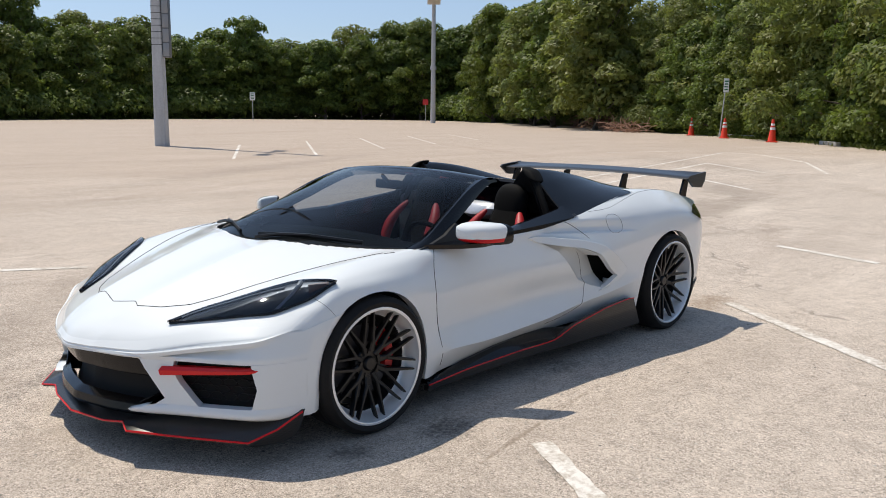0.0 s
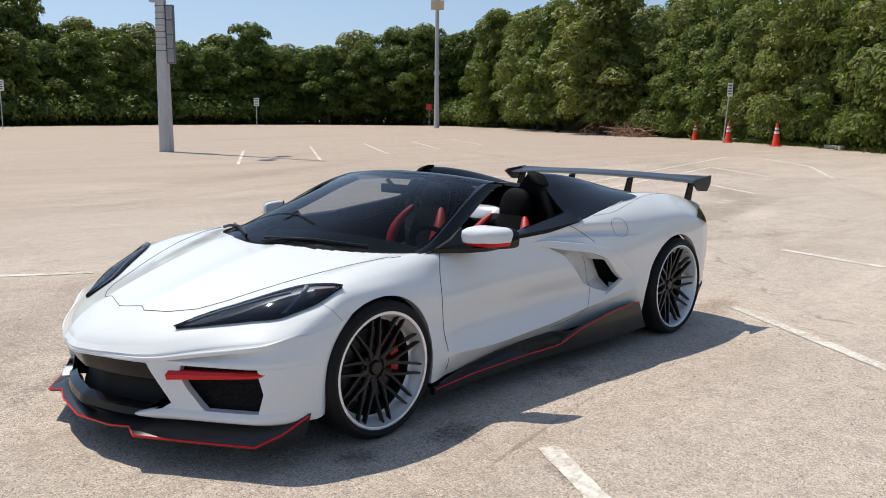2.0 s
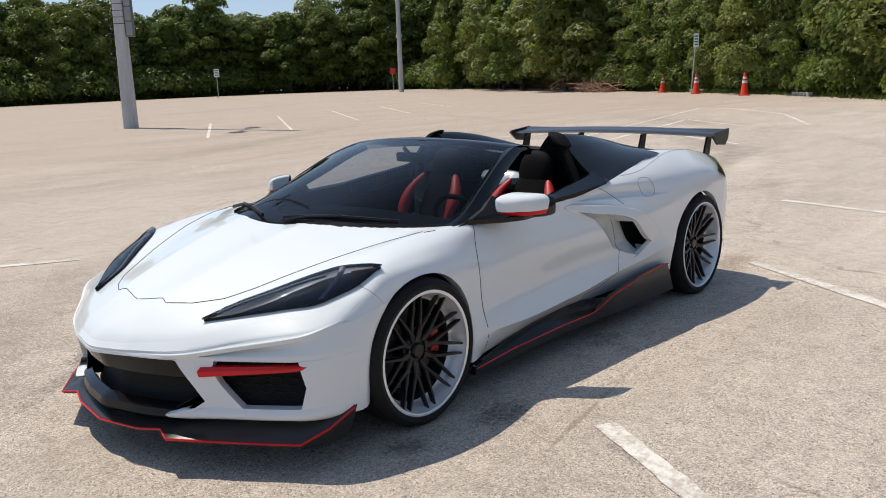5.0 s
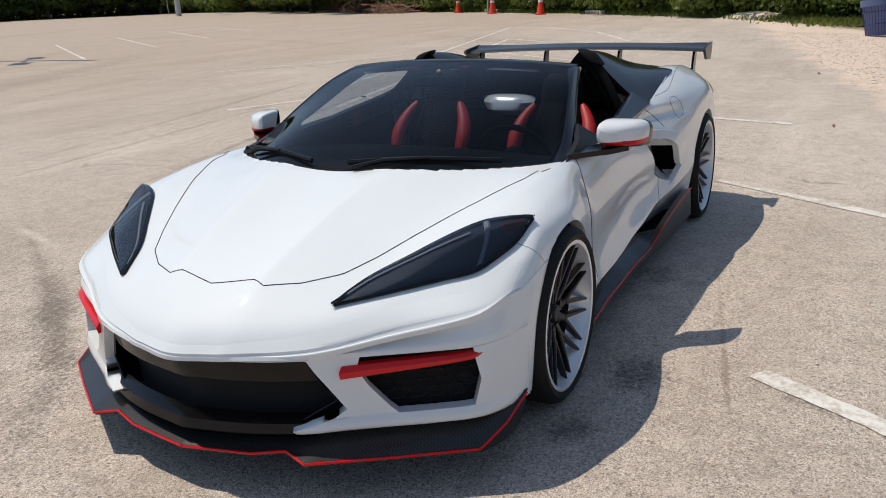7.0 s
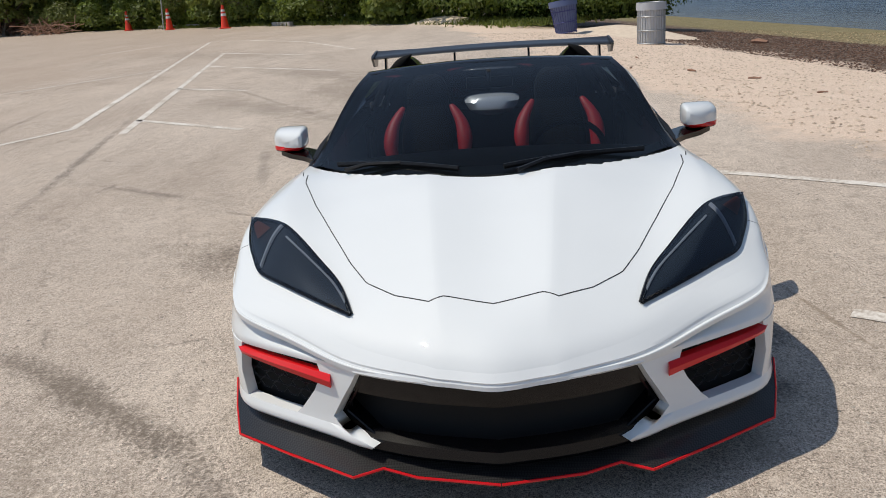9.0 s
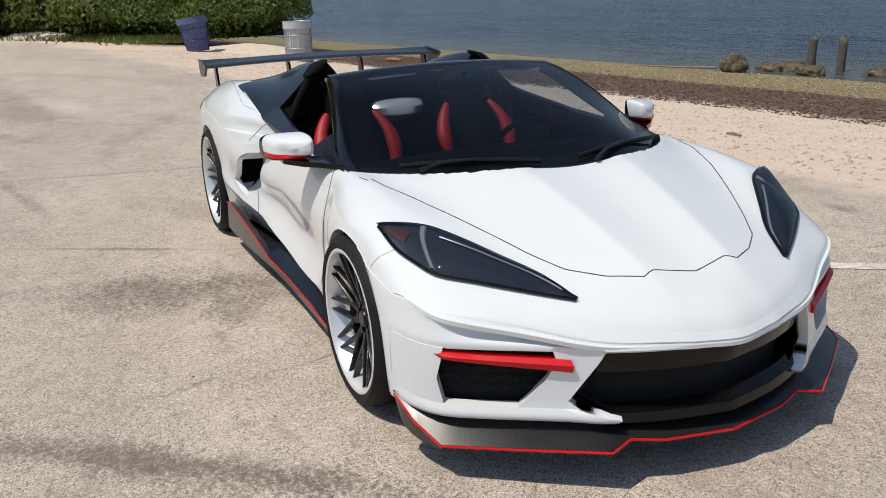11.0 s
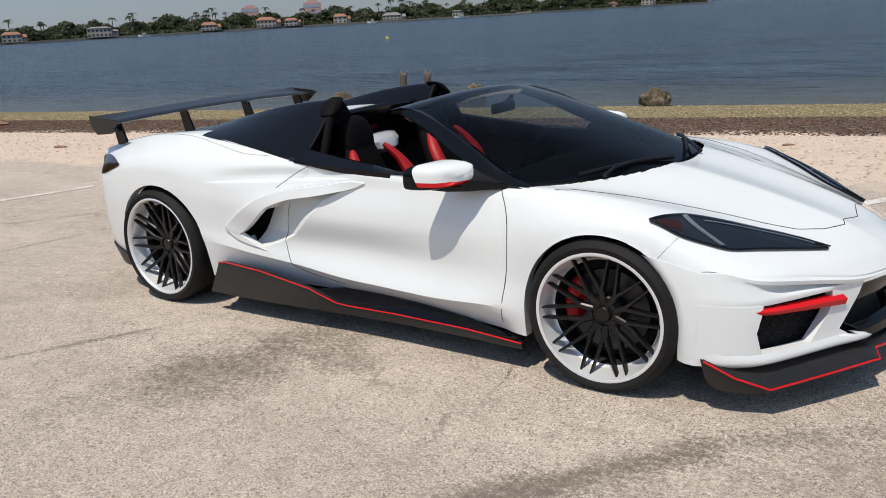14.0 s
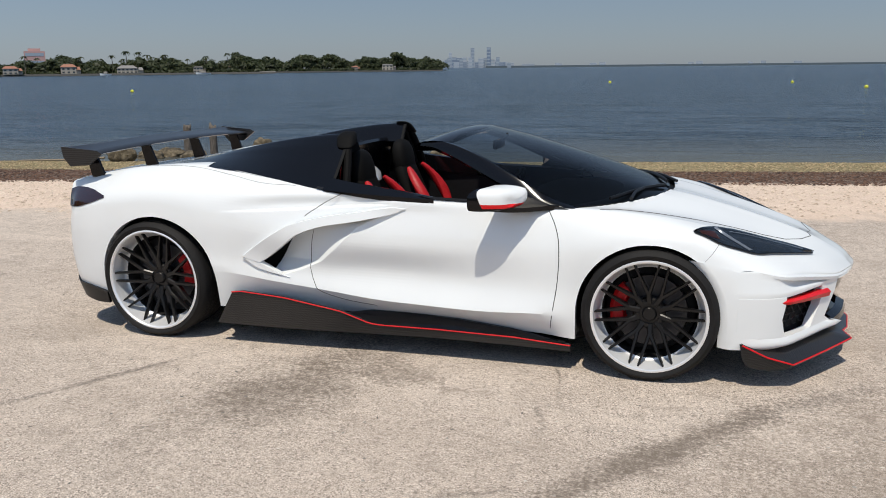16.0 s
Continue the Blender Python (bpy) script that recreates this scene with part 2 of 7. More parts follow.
    # oil stains, damp patches and old sealed joints
    speck = k.ramp(k.math("ADD", k.math("MULTIPLY", k.noise(22, 6, 0.8, pos), 0.6), k.math("MULTIPLY", k.noise(95, 3, 0.7, pos), 0.4)), (0.40, 0.15), (0.56, 1.0))
    for cx, cy, rx, ry, ang, dark, amount in STAINS:
        mp = k.t.nodes.new("ShaderNodeMapping")
        mp.vector_type = "TEXTURE"
        mp.inputs["Location"].default_value = (cx, cy, 0)
        mp.inputs["Rotation"].default_value = (0, 0, radians(ang))
        mp.inputs["Scale"].default_value = (rx, ry, 1)
        k.link(pos, mp.inputs[0])
        ln = k.t.nodes.new("ShaderNodeVectorMath")
        ln.operation = "LENGTH"
        k.link(mp.outputs[0], ln.inputs[0])
        edge = k.math("ADD", ln.outputs["Value"], k.math("ADD", k.math("MULTIPLY", k.math("SUBTRACT", mid, 0.5), 2.2), k.math("MULTIPLY", k.math("SUBTRACT", fine, 0.5), 2.6)))
        a = k.mix(k.math("MULTIPLY", k.math("MULTIPLY", k.ramp(edge, (0.25, 1.0), (1.2, 0.0)), speck), amount), a, dark)
    # sand
    s = k.ramp(mid, (0.3, (0.64, 0.49, 0.38)), (0.7, (0.77, 0.62, 0.50)))
    s = k.mix(0.5, s, k.ramp(vor.outputs["Distance"], (0.1, (0.85, 0.75, 0.63)), (0.6, (0.50, 0.40, 0.30))))
    s = k.mix(k.ramp(k.noise(9, 5, 0.75, pos), (0.60, 0.0), (0.68, 0.5)), s, (0.35, 0.27, 0.20))
    # dark weed wrack and yellow-brown shingle
    w = k.ramp(fine, (0.3, (0.035, 0.022, 0.014)), (0.7, (0.16, 0.11, 0.075)))
    g = k.ramp(fine, (0.25, (0.07, 0.058, 0.03)), (0.5, (0.22, 0.18, 0.085)), (0.75, (0.42, 0.35, 0.20)))
    g = k.mix(k.ramp(mid, (0.4, 0.0), (0.65, 0.7)), g, (0.12, 0.115, 0.038))
    # distance from the edge of the lot towards the water
    sep = k.t.nodes.new("ShaderNodeSeparateXYZ")
    k.link(pos, sep.inputs[0])
    v = k.math("SUBTRACT", k.math("SUBTRACT", sep.outputs[1], k.math("MULTIPLY", sep.outputs[0], 0.19)), 3.4)
    wob = k.math("SUBTRACT", k.noise(0.7, 6, 0.7, pos), 0.5)
    vw = k.math("ADD", v, k.math("MULTIPLY", wob, 2.4))
    vx = k.math("ADD", v, k.math("MULTIPLY", wob, 3.4))
    col = k.mix(k.ramp(k.math("ADD", k.math("MULTIPLY", vw, 0.5), 0.5, True), (0.4, 0.0), (0.62, 1.0)), a, s)
    wrack = k.math("MULTIPLY", k.ramp(k.math("MULTIPLY", k.math("SUBTRACT", vx, WRACK), 0.25, True), (0.02, 0.0), (0.25, 1.0)), k.ramp(k.noise(5, 5, 0.75, pos), (0.30, 0.55), (0.48, 1.0)))
    col = k.mix(wrack, col, w)
    shingle = k.ramp(k.math("MULTIPLY", k.math("SUBTRACT", vx, SHINGLE), 0.5, True), (0.2, 0.0), (0.8, 1.0))
    col = k.mix(shingle, col, g)
    col = k.mix(1.0, col, (1.06, 1.04, 1.045), "MULTIPLY")
    k.link(col, k.bsdf.inputs["Base Color"])
    h = k.math("ADD", k.math("MULTIPLY", fine, 0.6), k.math("MULTIPLY", grit, 0.5))
    h = k.math("SUBTRACT", h, k.math("MULTIPLY", line, 0.8))
    k.bump(h, 0.8, 0.011)
    return m


WRACK, SHINGLE = 3.9, 8.2
OIL, DAMP, JOINT = (0.06, 0.053, 0.048), (0.16, 0.13, 0.10), (0.10, 0.085, 0.07)
STAINS = [
    (2.30, -1.60, 1.15, 0.60, 60, (0.22, 0.175, 0.13), 0.7), (1.2, -2.9, 1.2, 0.5, 50, (0.27, 0.22, 0.17), 0.55), (-2.6, -2.6, 1.3, 0.45, 20, (0.26, 0.21, 0.165), 0.45), (-1.9, -0.9, 0.9, 0.3, 40, (0.24, 0.195, 0.15), 0.4),
    (1.10, 1.12, 0.19, 0.13, 20, OIL, 0.85), (1.60, 1.02, 0.11, 0.09, 0, OIL, 0.8), (-0.1, 0.95, 0.22, 0.12, 0, OIL, 0.55),
    (-2.4, 0.75, 0.45, 0.20, 15, (0.22, 0.15, 0.09), 0.75), (-0.25, -1.42, 0.78, 0.42, 68, DAMP, 1.0), (0.15, -1.15, 0.35, 0.16, 10, DAMP, 0.6),
    (1.52, -1.62, 1.05, 0.12, 52, DAMP, 0.9), (2.1, -1.0, 0.5, 0.10, 45, JOINT, 0.6), (-1.2, -1.57, 0.75, 0.035, 60, JOINT, 0.75), (-3.6, -1.0, 1.5, 0.035, 80, JOINT, 0.7), (-3.2, -2.2, 1.2, 0.08, 14, JOINT, 0.5),
    (-4.2, -4.45, 3.1, 0.07, 14, JOINT, 0.75), (-2.6, -5.4, 3.4, 0.05, 8, JOINT, 0.5), (-5.5, -6.6, 5.0, 0.06, 12, JOINT, 0.45), (-8.5, -3.6, 3.6, 0.06, 30, JOINT, 0.45),
    (0.8, 1.41, 1.05, 0.016, 10, (0.20, 0.15, 0.10), 0.7), (1.15, -2.15, 1.6, 0.07, 55, DAMP, 0.6), (0.45, -3.1, 0.5, 0.05, 70, (0.74, 0.68, 0.60), 0.6),
    (-9.2, -2.4, 2.3, 0.9, 10, (0.25, 0.205, 0.16), 0.75), (-9.3, -1.8, 1.6, 0.35, 10, (0.72, 0.64, 0.54), 0.7), (-7.0, -0.6, 1.2, 0.25, 20, (0.28, 0.22, 0.17), 0.55), (-13.5, -1.0, 3.0, 0.4, 35, (0.30, 0.24, 0.18), 0.5),
    (-15.0, -22.0, 9.0, 0.5, 40, (0.36, 0.27, 0.20), 0.5), (-6.0, -11.0, 7.0, 0.35, 20, (0.32, 0.25, 0.19), 0.5), (-22.0, -18.0, 8.0, 0.6, 60, (0.34, 0.26, 0.2), 0.5), (-30.0, -45.0, 22.0, 1.5, 25, (0.33, 0.25, 0.19), 0.5), (-2.3, -3.0, 1.0, 0.06, 58, JOINT, 0.6), (-7.5, -3.4, 2.6, 0.5, 40, DAMP, 0.6), (-12.5, -3.8, 4.0, 0.7, 38, DAMP, 0.5),
    (2.0, -3.4, 1.6, 0.5, 70, DAMP, 0.35), (3.0, -1.5, 1.0, 0.25, 120, DAMP, 0.5), (-9.5, -15.0, 9.0, 0.8, 28, DAMP, 0.35), (-6.0, -1.0, 2.0, 0.3, -20, DAMP, 0.3),
    (-3.5, 2.6, 0.18, 0.12, 0, OIL, 0.5), (0.3, 2.9, 0.16, 0.08, 0, OIL, 0.5), (-1.2, 3.3, 0.2, 0.08, 0, OIL, 0.4), (-20.0, -8.0, 6.0, 1.2, 50, DAMP, 0.35),
]
WHITE = paint_white()
GROUND = asphalt_material()
BLACK_GLOSS = material("gloss black", (0.003, 0.003, 0.004), 0.14, 0, 0.05, 0.28)
BLACK_SATIN = material("satin black", (0.008, 0.008, 0.009), 0.42, 0, 0, 0.3)
BLACK_DULL = material("black plastic", (0.007, 0.007, 0.007), 0.75, 0, 0, 0.2)
LIGHT_BAR = material("pale light guide", (0.46, 0.48, 0.51), 0.22)
# blue-grey put into the housing colour for the sky reflected in the lens
LAMP_BASE = material("lamp housing with painted sky tint", (0.045, 0.058, 0.075), 0.25, 0.2, 0.3)
DARK = material("dark recess", (0.006, 0.006, 0.006), 0.85)
SEAM = material("panel gap", (0.03, 0.03, 0.032), 0.8)
RED = material("red accent", (0.64, 0.006, 0.010), 0.35, 0, 0.2, 0.3)
RED_DARK = material("red leather", (0.42, 0.006, 0.010), 0.5)
LEATHER = material("black leather", (0.0045, 0.0044, 0.0044), 0.75, 0, 0, 0.12)
RUBBER = material("tyre rubber", (0.010, 0.0095, 0.0095), 0.72, 0, 0, 0.3)
SILVER = material("bright machined alloy", (0.83, 0.84, 0.85), 0.32, 0.45)
WHEEL = material("satin black alloy", (0.005, 0.005, 0.0055), 0.33, 0.0, 0, 0.4)
STEEL = material("dark brake disc", (0.07, 0.07, 0.075), 0.4, 0.8)
CALIPER = material("red caliper", (0.55, 0.01, 0.012), 0.35)
AMBER = material("amber reflector", (0.10, 0.018, 0.010), 0.4)
CHROME = material("bright trim", (0.8, 0.8, 0.8), 0.12, 1.0)
PEARL = material("pale silver plastic", (0.72, 0.73, 0.75), 0.22, 0.3, 0.6)


def carbon_material():
    m = material("carbon weave", (0.02, 0.02, 0.02), 0.30, 0.0, 0.2, 0.35)
    k = Nodes(m)
    c = k.add("ShaderNodeTexChecker", Scale=170.0)
    k.link(k.coords(rot=(0, 0, 0.78)), c.inputs[0])
    k.link(k.mix(c.outputs[1], (0.008, 0.008, 0.009), (0.026, 0.0255, 0.0255)), k.bsdf.inputs["Base Color"])
    return m


CARBON = carbon_material()


def tinted_glass(name, tint, ior=1.42):
    m = bpy.data.materials.new(name)
    m.use_nodes = True
    t = m.node_tree
    t.nodes.clear()
    out = t.nodes.new("ShaderNodeOutputMaterial")
    mixn = t.nodes.new("ShaderNodeMixShader")
    tr = t.nodes.new("ShaderNodeBsdfTransparent")
    tr.inputs[0].default_value = (*tint, 1)
    gl = t.nodes.new("ShaderNodeBsdfGlossy")
    gl.inputs["Roughness"].default_value = 0.015
    fr = t.nodes.new("ShaderNodeFresnel")
    fr.inputs["IOR"].default_value = ior
    t.links.new(fr.outputs[0], mixn.inputs[0])
    t.links.new(tr.outputs[0], mixn.inputs[1])
    t.links.new(gl.outputs[0], mixn.inputs[2])
    t.links.new(mixn.outputs[0], out.inputs[0])
    return m


GLASS = tinted_glass("tinted windscreen glass", (0.40, 0.45, 0.485), 1.26)
SMOKE = tinted_glass("smoked lamp cover", (0.62, 0.66, 0.72), 1.52)


def water_material():
    m = material("rippled bay water", (0.018, 0.040, 0.058), 0.20, 0, 0, 0.15)
    k = Nodes(m)
    pos = k.t.nodes.new("ShaderNodeNewGeometry").outputs["Position"]
    mp = k.t.nodes.new("ShaderNodeMapping")
    mp.inputs["Rotation"].default_value = (0, 0, 0.35)
    mp.inputs["Scale"].default_value = (0.35, 1.0, 1.0)
    k.link(pos, mp.inputs[0])
    n1 = k.noise(1.5, 5, 0.6, mp.outputs[0])
    n2 = k.noise(0.22, 4, 0.6, mp.outputs[0])
    n3 = k.noise(0.02, 4, 0.6, mp.outputs[0])
    n4 = k.noise(0.9, 6, 0.7, mp.outputs[0])
    mp2 = k.t.nodes.new("ShaderNodeMapping")
    mp2.inputs["Scale"].default_value = (0.30, 1.0, 1.0)
    k.link(pos, mp2.inputs[0])
    chop = k.noise(2.6, 3, 0.6, mp2.outputs[0])
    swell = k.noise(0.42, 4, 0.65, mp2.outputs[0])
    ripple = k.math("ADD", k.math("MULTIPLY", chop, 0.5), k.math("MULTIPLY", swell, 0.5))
    # sky sheen on the ripples is painted: pale crests and streaks, dark troughs
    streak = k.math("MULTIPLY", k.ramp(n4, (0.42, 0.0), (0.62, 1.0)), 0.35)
    ripple_sheen = k.ramp(ripple, (0.43, 0.0), (0.50, 0.55), (0.57, 1.0))
    col = k.mix(ripple_sheen, (0.009, 0.019, 0.032), k.mix(streak, k.ramp(n3, (0.3, (0.022, 0.040, 0.066)), (0.7, (0.032, 0.054, 0.084))), (0.080, 0.122, 0.168)))
    sep = k.t.nodes.new("ShaderNodeSeparateXYZ")
    k.link(pos, sep.inputs[0])
    off = k.math("SUBTRACT", k.math("SUBTRACT", sep.outputs[1], k.math("MULTIPLY", sep.outputs[0], 0.19)), 19.5)
    shallow = k.ramp(k.math("ADD", k.math("MULTIPLY", off, 0.10), k.math("MULTIPLY", k.math("SUBTRACT", n2, 0.5), 0.5), True), (0.0, 0.85), (0.35, 0.45), (1.0, 0.0))
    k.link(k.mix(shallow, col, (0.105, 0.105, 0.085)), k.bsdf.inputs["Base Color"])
    k.bump(k.math("ADD", k.math("ADD", n1, k.math("MULTIPLY", n2, 2.0)), k.math("MULTIPLY", ripple, 1.2)), 0.9, 0.45)
    return m


WATER = water_material()


def leaf_material(name, dark, light, glow=0.4):
    m = material(name, dark, 0.5, 0, 0, 0.3)
    k = Nodes(m)
    g = k.t.nodes.new("ShaderNodeNewGeometry")
    o = k.t.nodes.new("ShaderNodeObjectInfo")
    c = k.ramp(g.outputs["Random Per Island"], (0.0, dark), (0.55, tuple(0.5 * (a + b) for a, b in zip(dark, light))), (1.0, light))
    c = k.mix(k.math("MULTIPLY", o.outputs["Random"], 0.45), c, (light[0] * 0.9, light[1] * 0.72, light[2] * 0.6))
    where = k.t.nodes.new("ShaderNodeNewGeometry").outputs["Position"]
    tone = k.ramp(k.noise(0.55, 5, 0.7, where), (0.34, 0.7), (0.52, 1.05), (0.68, 1.4))
    c = k.mix(1.0, c, tone, "MULTIPLY")
    k.link(c, k.bsdf.inputs["Base Color"])
    tr = k.t.nodes.new("ShaderNodeBsdfTranslucent")
    k.link(k.mix(0.35, c, (light[0], light[1] * 1.05, light[2] * 0.5)), tr.inputs[0])
    mx = k.t.nodes.new("ShaderNodeMixShader")
    mx.inputs[0].default_value = glow
    k.link(k.bsdf.outputs[0], mx.inputs[1])
    k.link(tr.outputs[0], mx.inputs[2])
    k.link(mx.outputs[0], k.t.nodes["Material Output"].inputs[0])
    return m


LEAF = leaf_material("mangrove leaves", (0.048, 0.078, 0.017), (0.20, 0.27, 0.058), 0.45)
LEAF_B = leaf_material("olive leaves", (0.065, 0.088, 0.024), (0.28, 0.335, 0.095), 0.45)
BARK = material("grey bark", (0.16, 0.13, 0.10), 0.9)
TWIG = material("dry brushwood", (0.30, 0.17, 0.115), 0.9)
CONCRETE = material("painted concrete pole", (0.50, 0.51, 0.52), 0.8)
WORN = material("worn road paint", (0.7, 0.69, 0.66), 0.8)
_k = Nodes(WORN)
_p = _k.t.nodes.new("ShaderNodeNewGeometry").outputs["Position"]
_k.link(_k.mix(_k.ramp(_k.math("ADD", _k.math("MULTIPLY", _k.noise(26, 7, 0.8, _p), 0.55), _k.math("MULTIPLY", _k.noise(1.6, 5, 0.65, _p), 0.45)), (0.43, 0.0), (0.54, 0.92)), (0.44, 0.375, 0.305), (0.76, 0.72, 0.66)), _k.bsdf.inputs["Base Color"])
GRASS = leaf_material("coarse grass", (0.05, 0.08, 0.015), (0.16, 0.20, 0.05))


def weather(m, amount, scale, streak=1.0, bump=0.0):
    """Two scales of grime over a plain colour."""
    k = Nodes(m)
    c = tuple(k.bsdf.inputs["Base Color"].default_value)[:3]
    big = k.noise(scale, 6, 0.7, k.coords((1, 1, streak)))
    fine = k.noise(scale * 14, 4, 0.7)
    f = k.math("ADD", k.math("MULTIPLY", big, 0.65), k.math("MULTIPLY", fine, 0.35))
    dark, light = tuple(v * (1 - amount) for v in c), tuple(min(1, v * (1 + 0.5 * amount)) for v in c)
    k.link(k.ramp(f, (0.32, dark), (0.62, light)), k.bsdf.inputs["Base Color"])
    if bump:
        k.bump(fine, bump, 0.006)


weather(CONCRETE, 0.28, 1.2, 0.15, 0.3)
weather(BARK, 0.5, 3.0, 0.3, 0.6)
weather(TWIG, 0.5, 2.0)
weather(RUBBER, 0.35, 9.0, 1.0, 0.15)
weather(LEATHER, 0.3, 12.0)
weather(RED_DARK, 0.25, 12.0, 1.0, 0.2)
weather(BLACK_SATIN, 0.3, 15.0)


# ---- ground, beach and water ----
WATER_Z = -1.25


def shore(x, y):
    return y - 0.19 * x - 3.4


def ground_z(x, y):
    v = shore(x, y)
    if v <= 0.5:
        return 0.0
    return -0.085 * (v - 0.5) ** 2 / (v + 1.0) if v < 40 else -3.1


def axis_steps(reach):
    out, s, d = [], 0.0, 0.8
    while s < reach:
        out.append(s)
        s += d
        d *= 1.09
    out.append(reach)
    return [-a for a in reversed(out[1:])] + out


bm = bmesh.new()
XS, YS = axis_steps(900), axis_steps(900)
grid_faces(bm, [[(x, y, ground_z(x, y)) for x in XS] for y in YS if y < 80])
tagged(part("ground", bm, GROUND), "sun-bleached asphalt parking lot running into pale sand beach", "ground", kind="structure")

bm = bmesh.new()
WX = axis_steps(4600)
rows_w = []
for q in (8, 14, 22, 34, 55, 90, 150, 260, 450, 800, 1500, 2800, 4600):
    rows_w.append([(x, 0.19 * x + 3.4 + q if q < 100 else q + 3.4 + 0.19 * max(min(x, 400), -400), WATER_Z) for x in WX])
grid_faces(bm, rows_w)
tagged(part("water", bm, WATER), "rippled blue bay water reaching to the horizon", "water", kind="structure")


line_rng = random.Random(21)


def painted_line(points, width=0.11, name="painted_line"):
    bm = bmesh.new()
    pts = [Vector((x, y, 0)) for x, y in points]
    length = sum((b - a).length for a, b in zip(pts, pts[1:]))
    near = pts[0].length < 7
    pts = stepped(pts, max(2, int(length / len(pts) / (0.05 if near else 0.5))))
    rows = []
    for i, p in enumerate(pts):
        d = (pts[min(i + 1, len(pts) - 1)] - pts[max(i - 1, 0)]).normalized()
        n = Vector((-d.y, d.x, 0)) * width / 2
        up = Vector((0, 0, 0.004))
        rows.append([p + n * line_rng.uniform(0.8, 1.05) + up, p - n * line_rng.uniform(0.8, 1.05) + up])
    grid_faces(bm, rows)
    return tagged(part(name, bm, WORN), "worn white painted parking line on asphalt", "road marking", "parking lines", "structure")


for pts in (
    [(0.92, 1.55), (1.4, 2.3), (2.2, 3.5)],
    [(-2.45, 0.9), (-1.8, 1.85), (-1.2, 2.7)],
    [(-5.7, 0.0), (-5.3, 1.2)],
    [(1.9, -4.9), (0.5, -4.05)],
    [(-6.4, -5.7), (-28.6, -11.2)],
    [(-5.7, -4.7), (-20.9, -8.2)],
    [(-15.8, -8.1), (-12.3, -10.0), (-10.4, -11.0)],
    [(-6.4, -5.7), (-5.2, -6.2)],
    [(-20.9, -8.2), (-17.9, -5.1)],
    [(-16.0, -7.0), (-12.7, -3.3)],
    [(-11.0, -6.0), (-9.9, -4.3)],
    [(-6.9, -5.0), (-5.5, -3.1)],
    [(-28.6, -11.2), (-27.9, -9.4), (-24.0, -6.3), (-18.9, -3.9)],
    [(-10.5, -18.6), (-16.7, -27.7)],
    [(-14.1, -19.1), (-22.0, -29.9)],
    [(-19.3, -21.3), (-27.3, -31.9)],
    [(-24.6, -23.4), (-32.9, -33.8)],
    [(-31.5, -26.8), (-38.5, -35.6)],
    [(-28.6, -12.8), (-24.3, -14.0)],
):
    painted_line(pts)


# ---- the car ----
car = thing("convertible_car", "white convertible sports car with black trim, red accents, roof folded", "car")

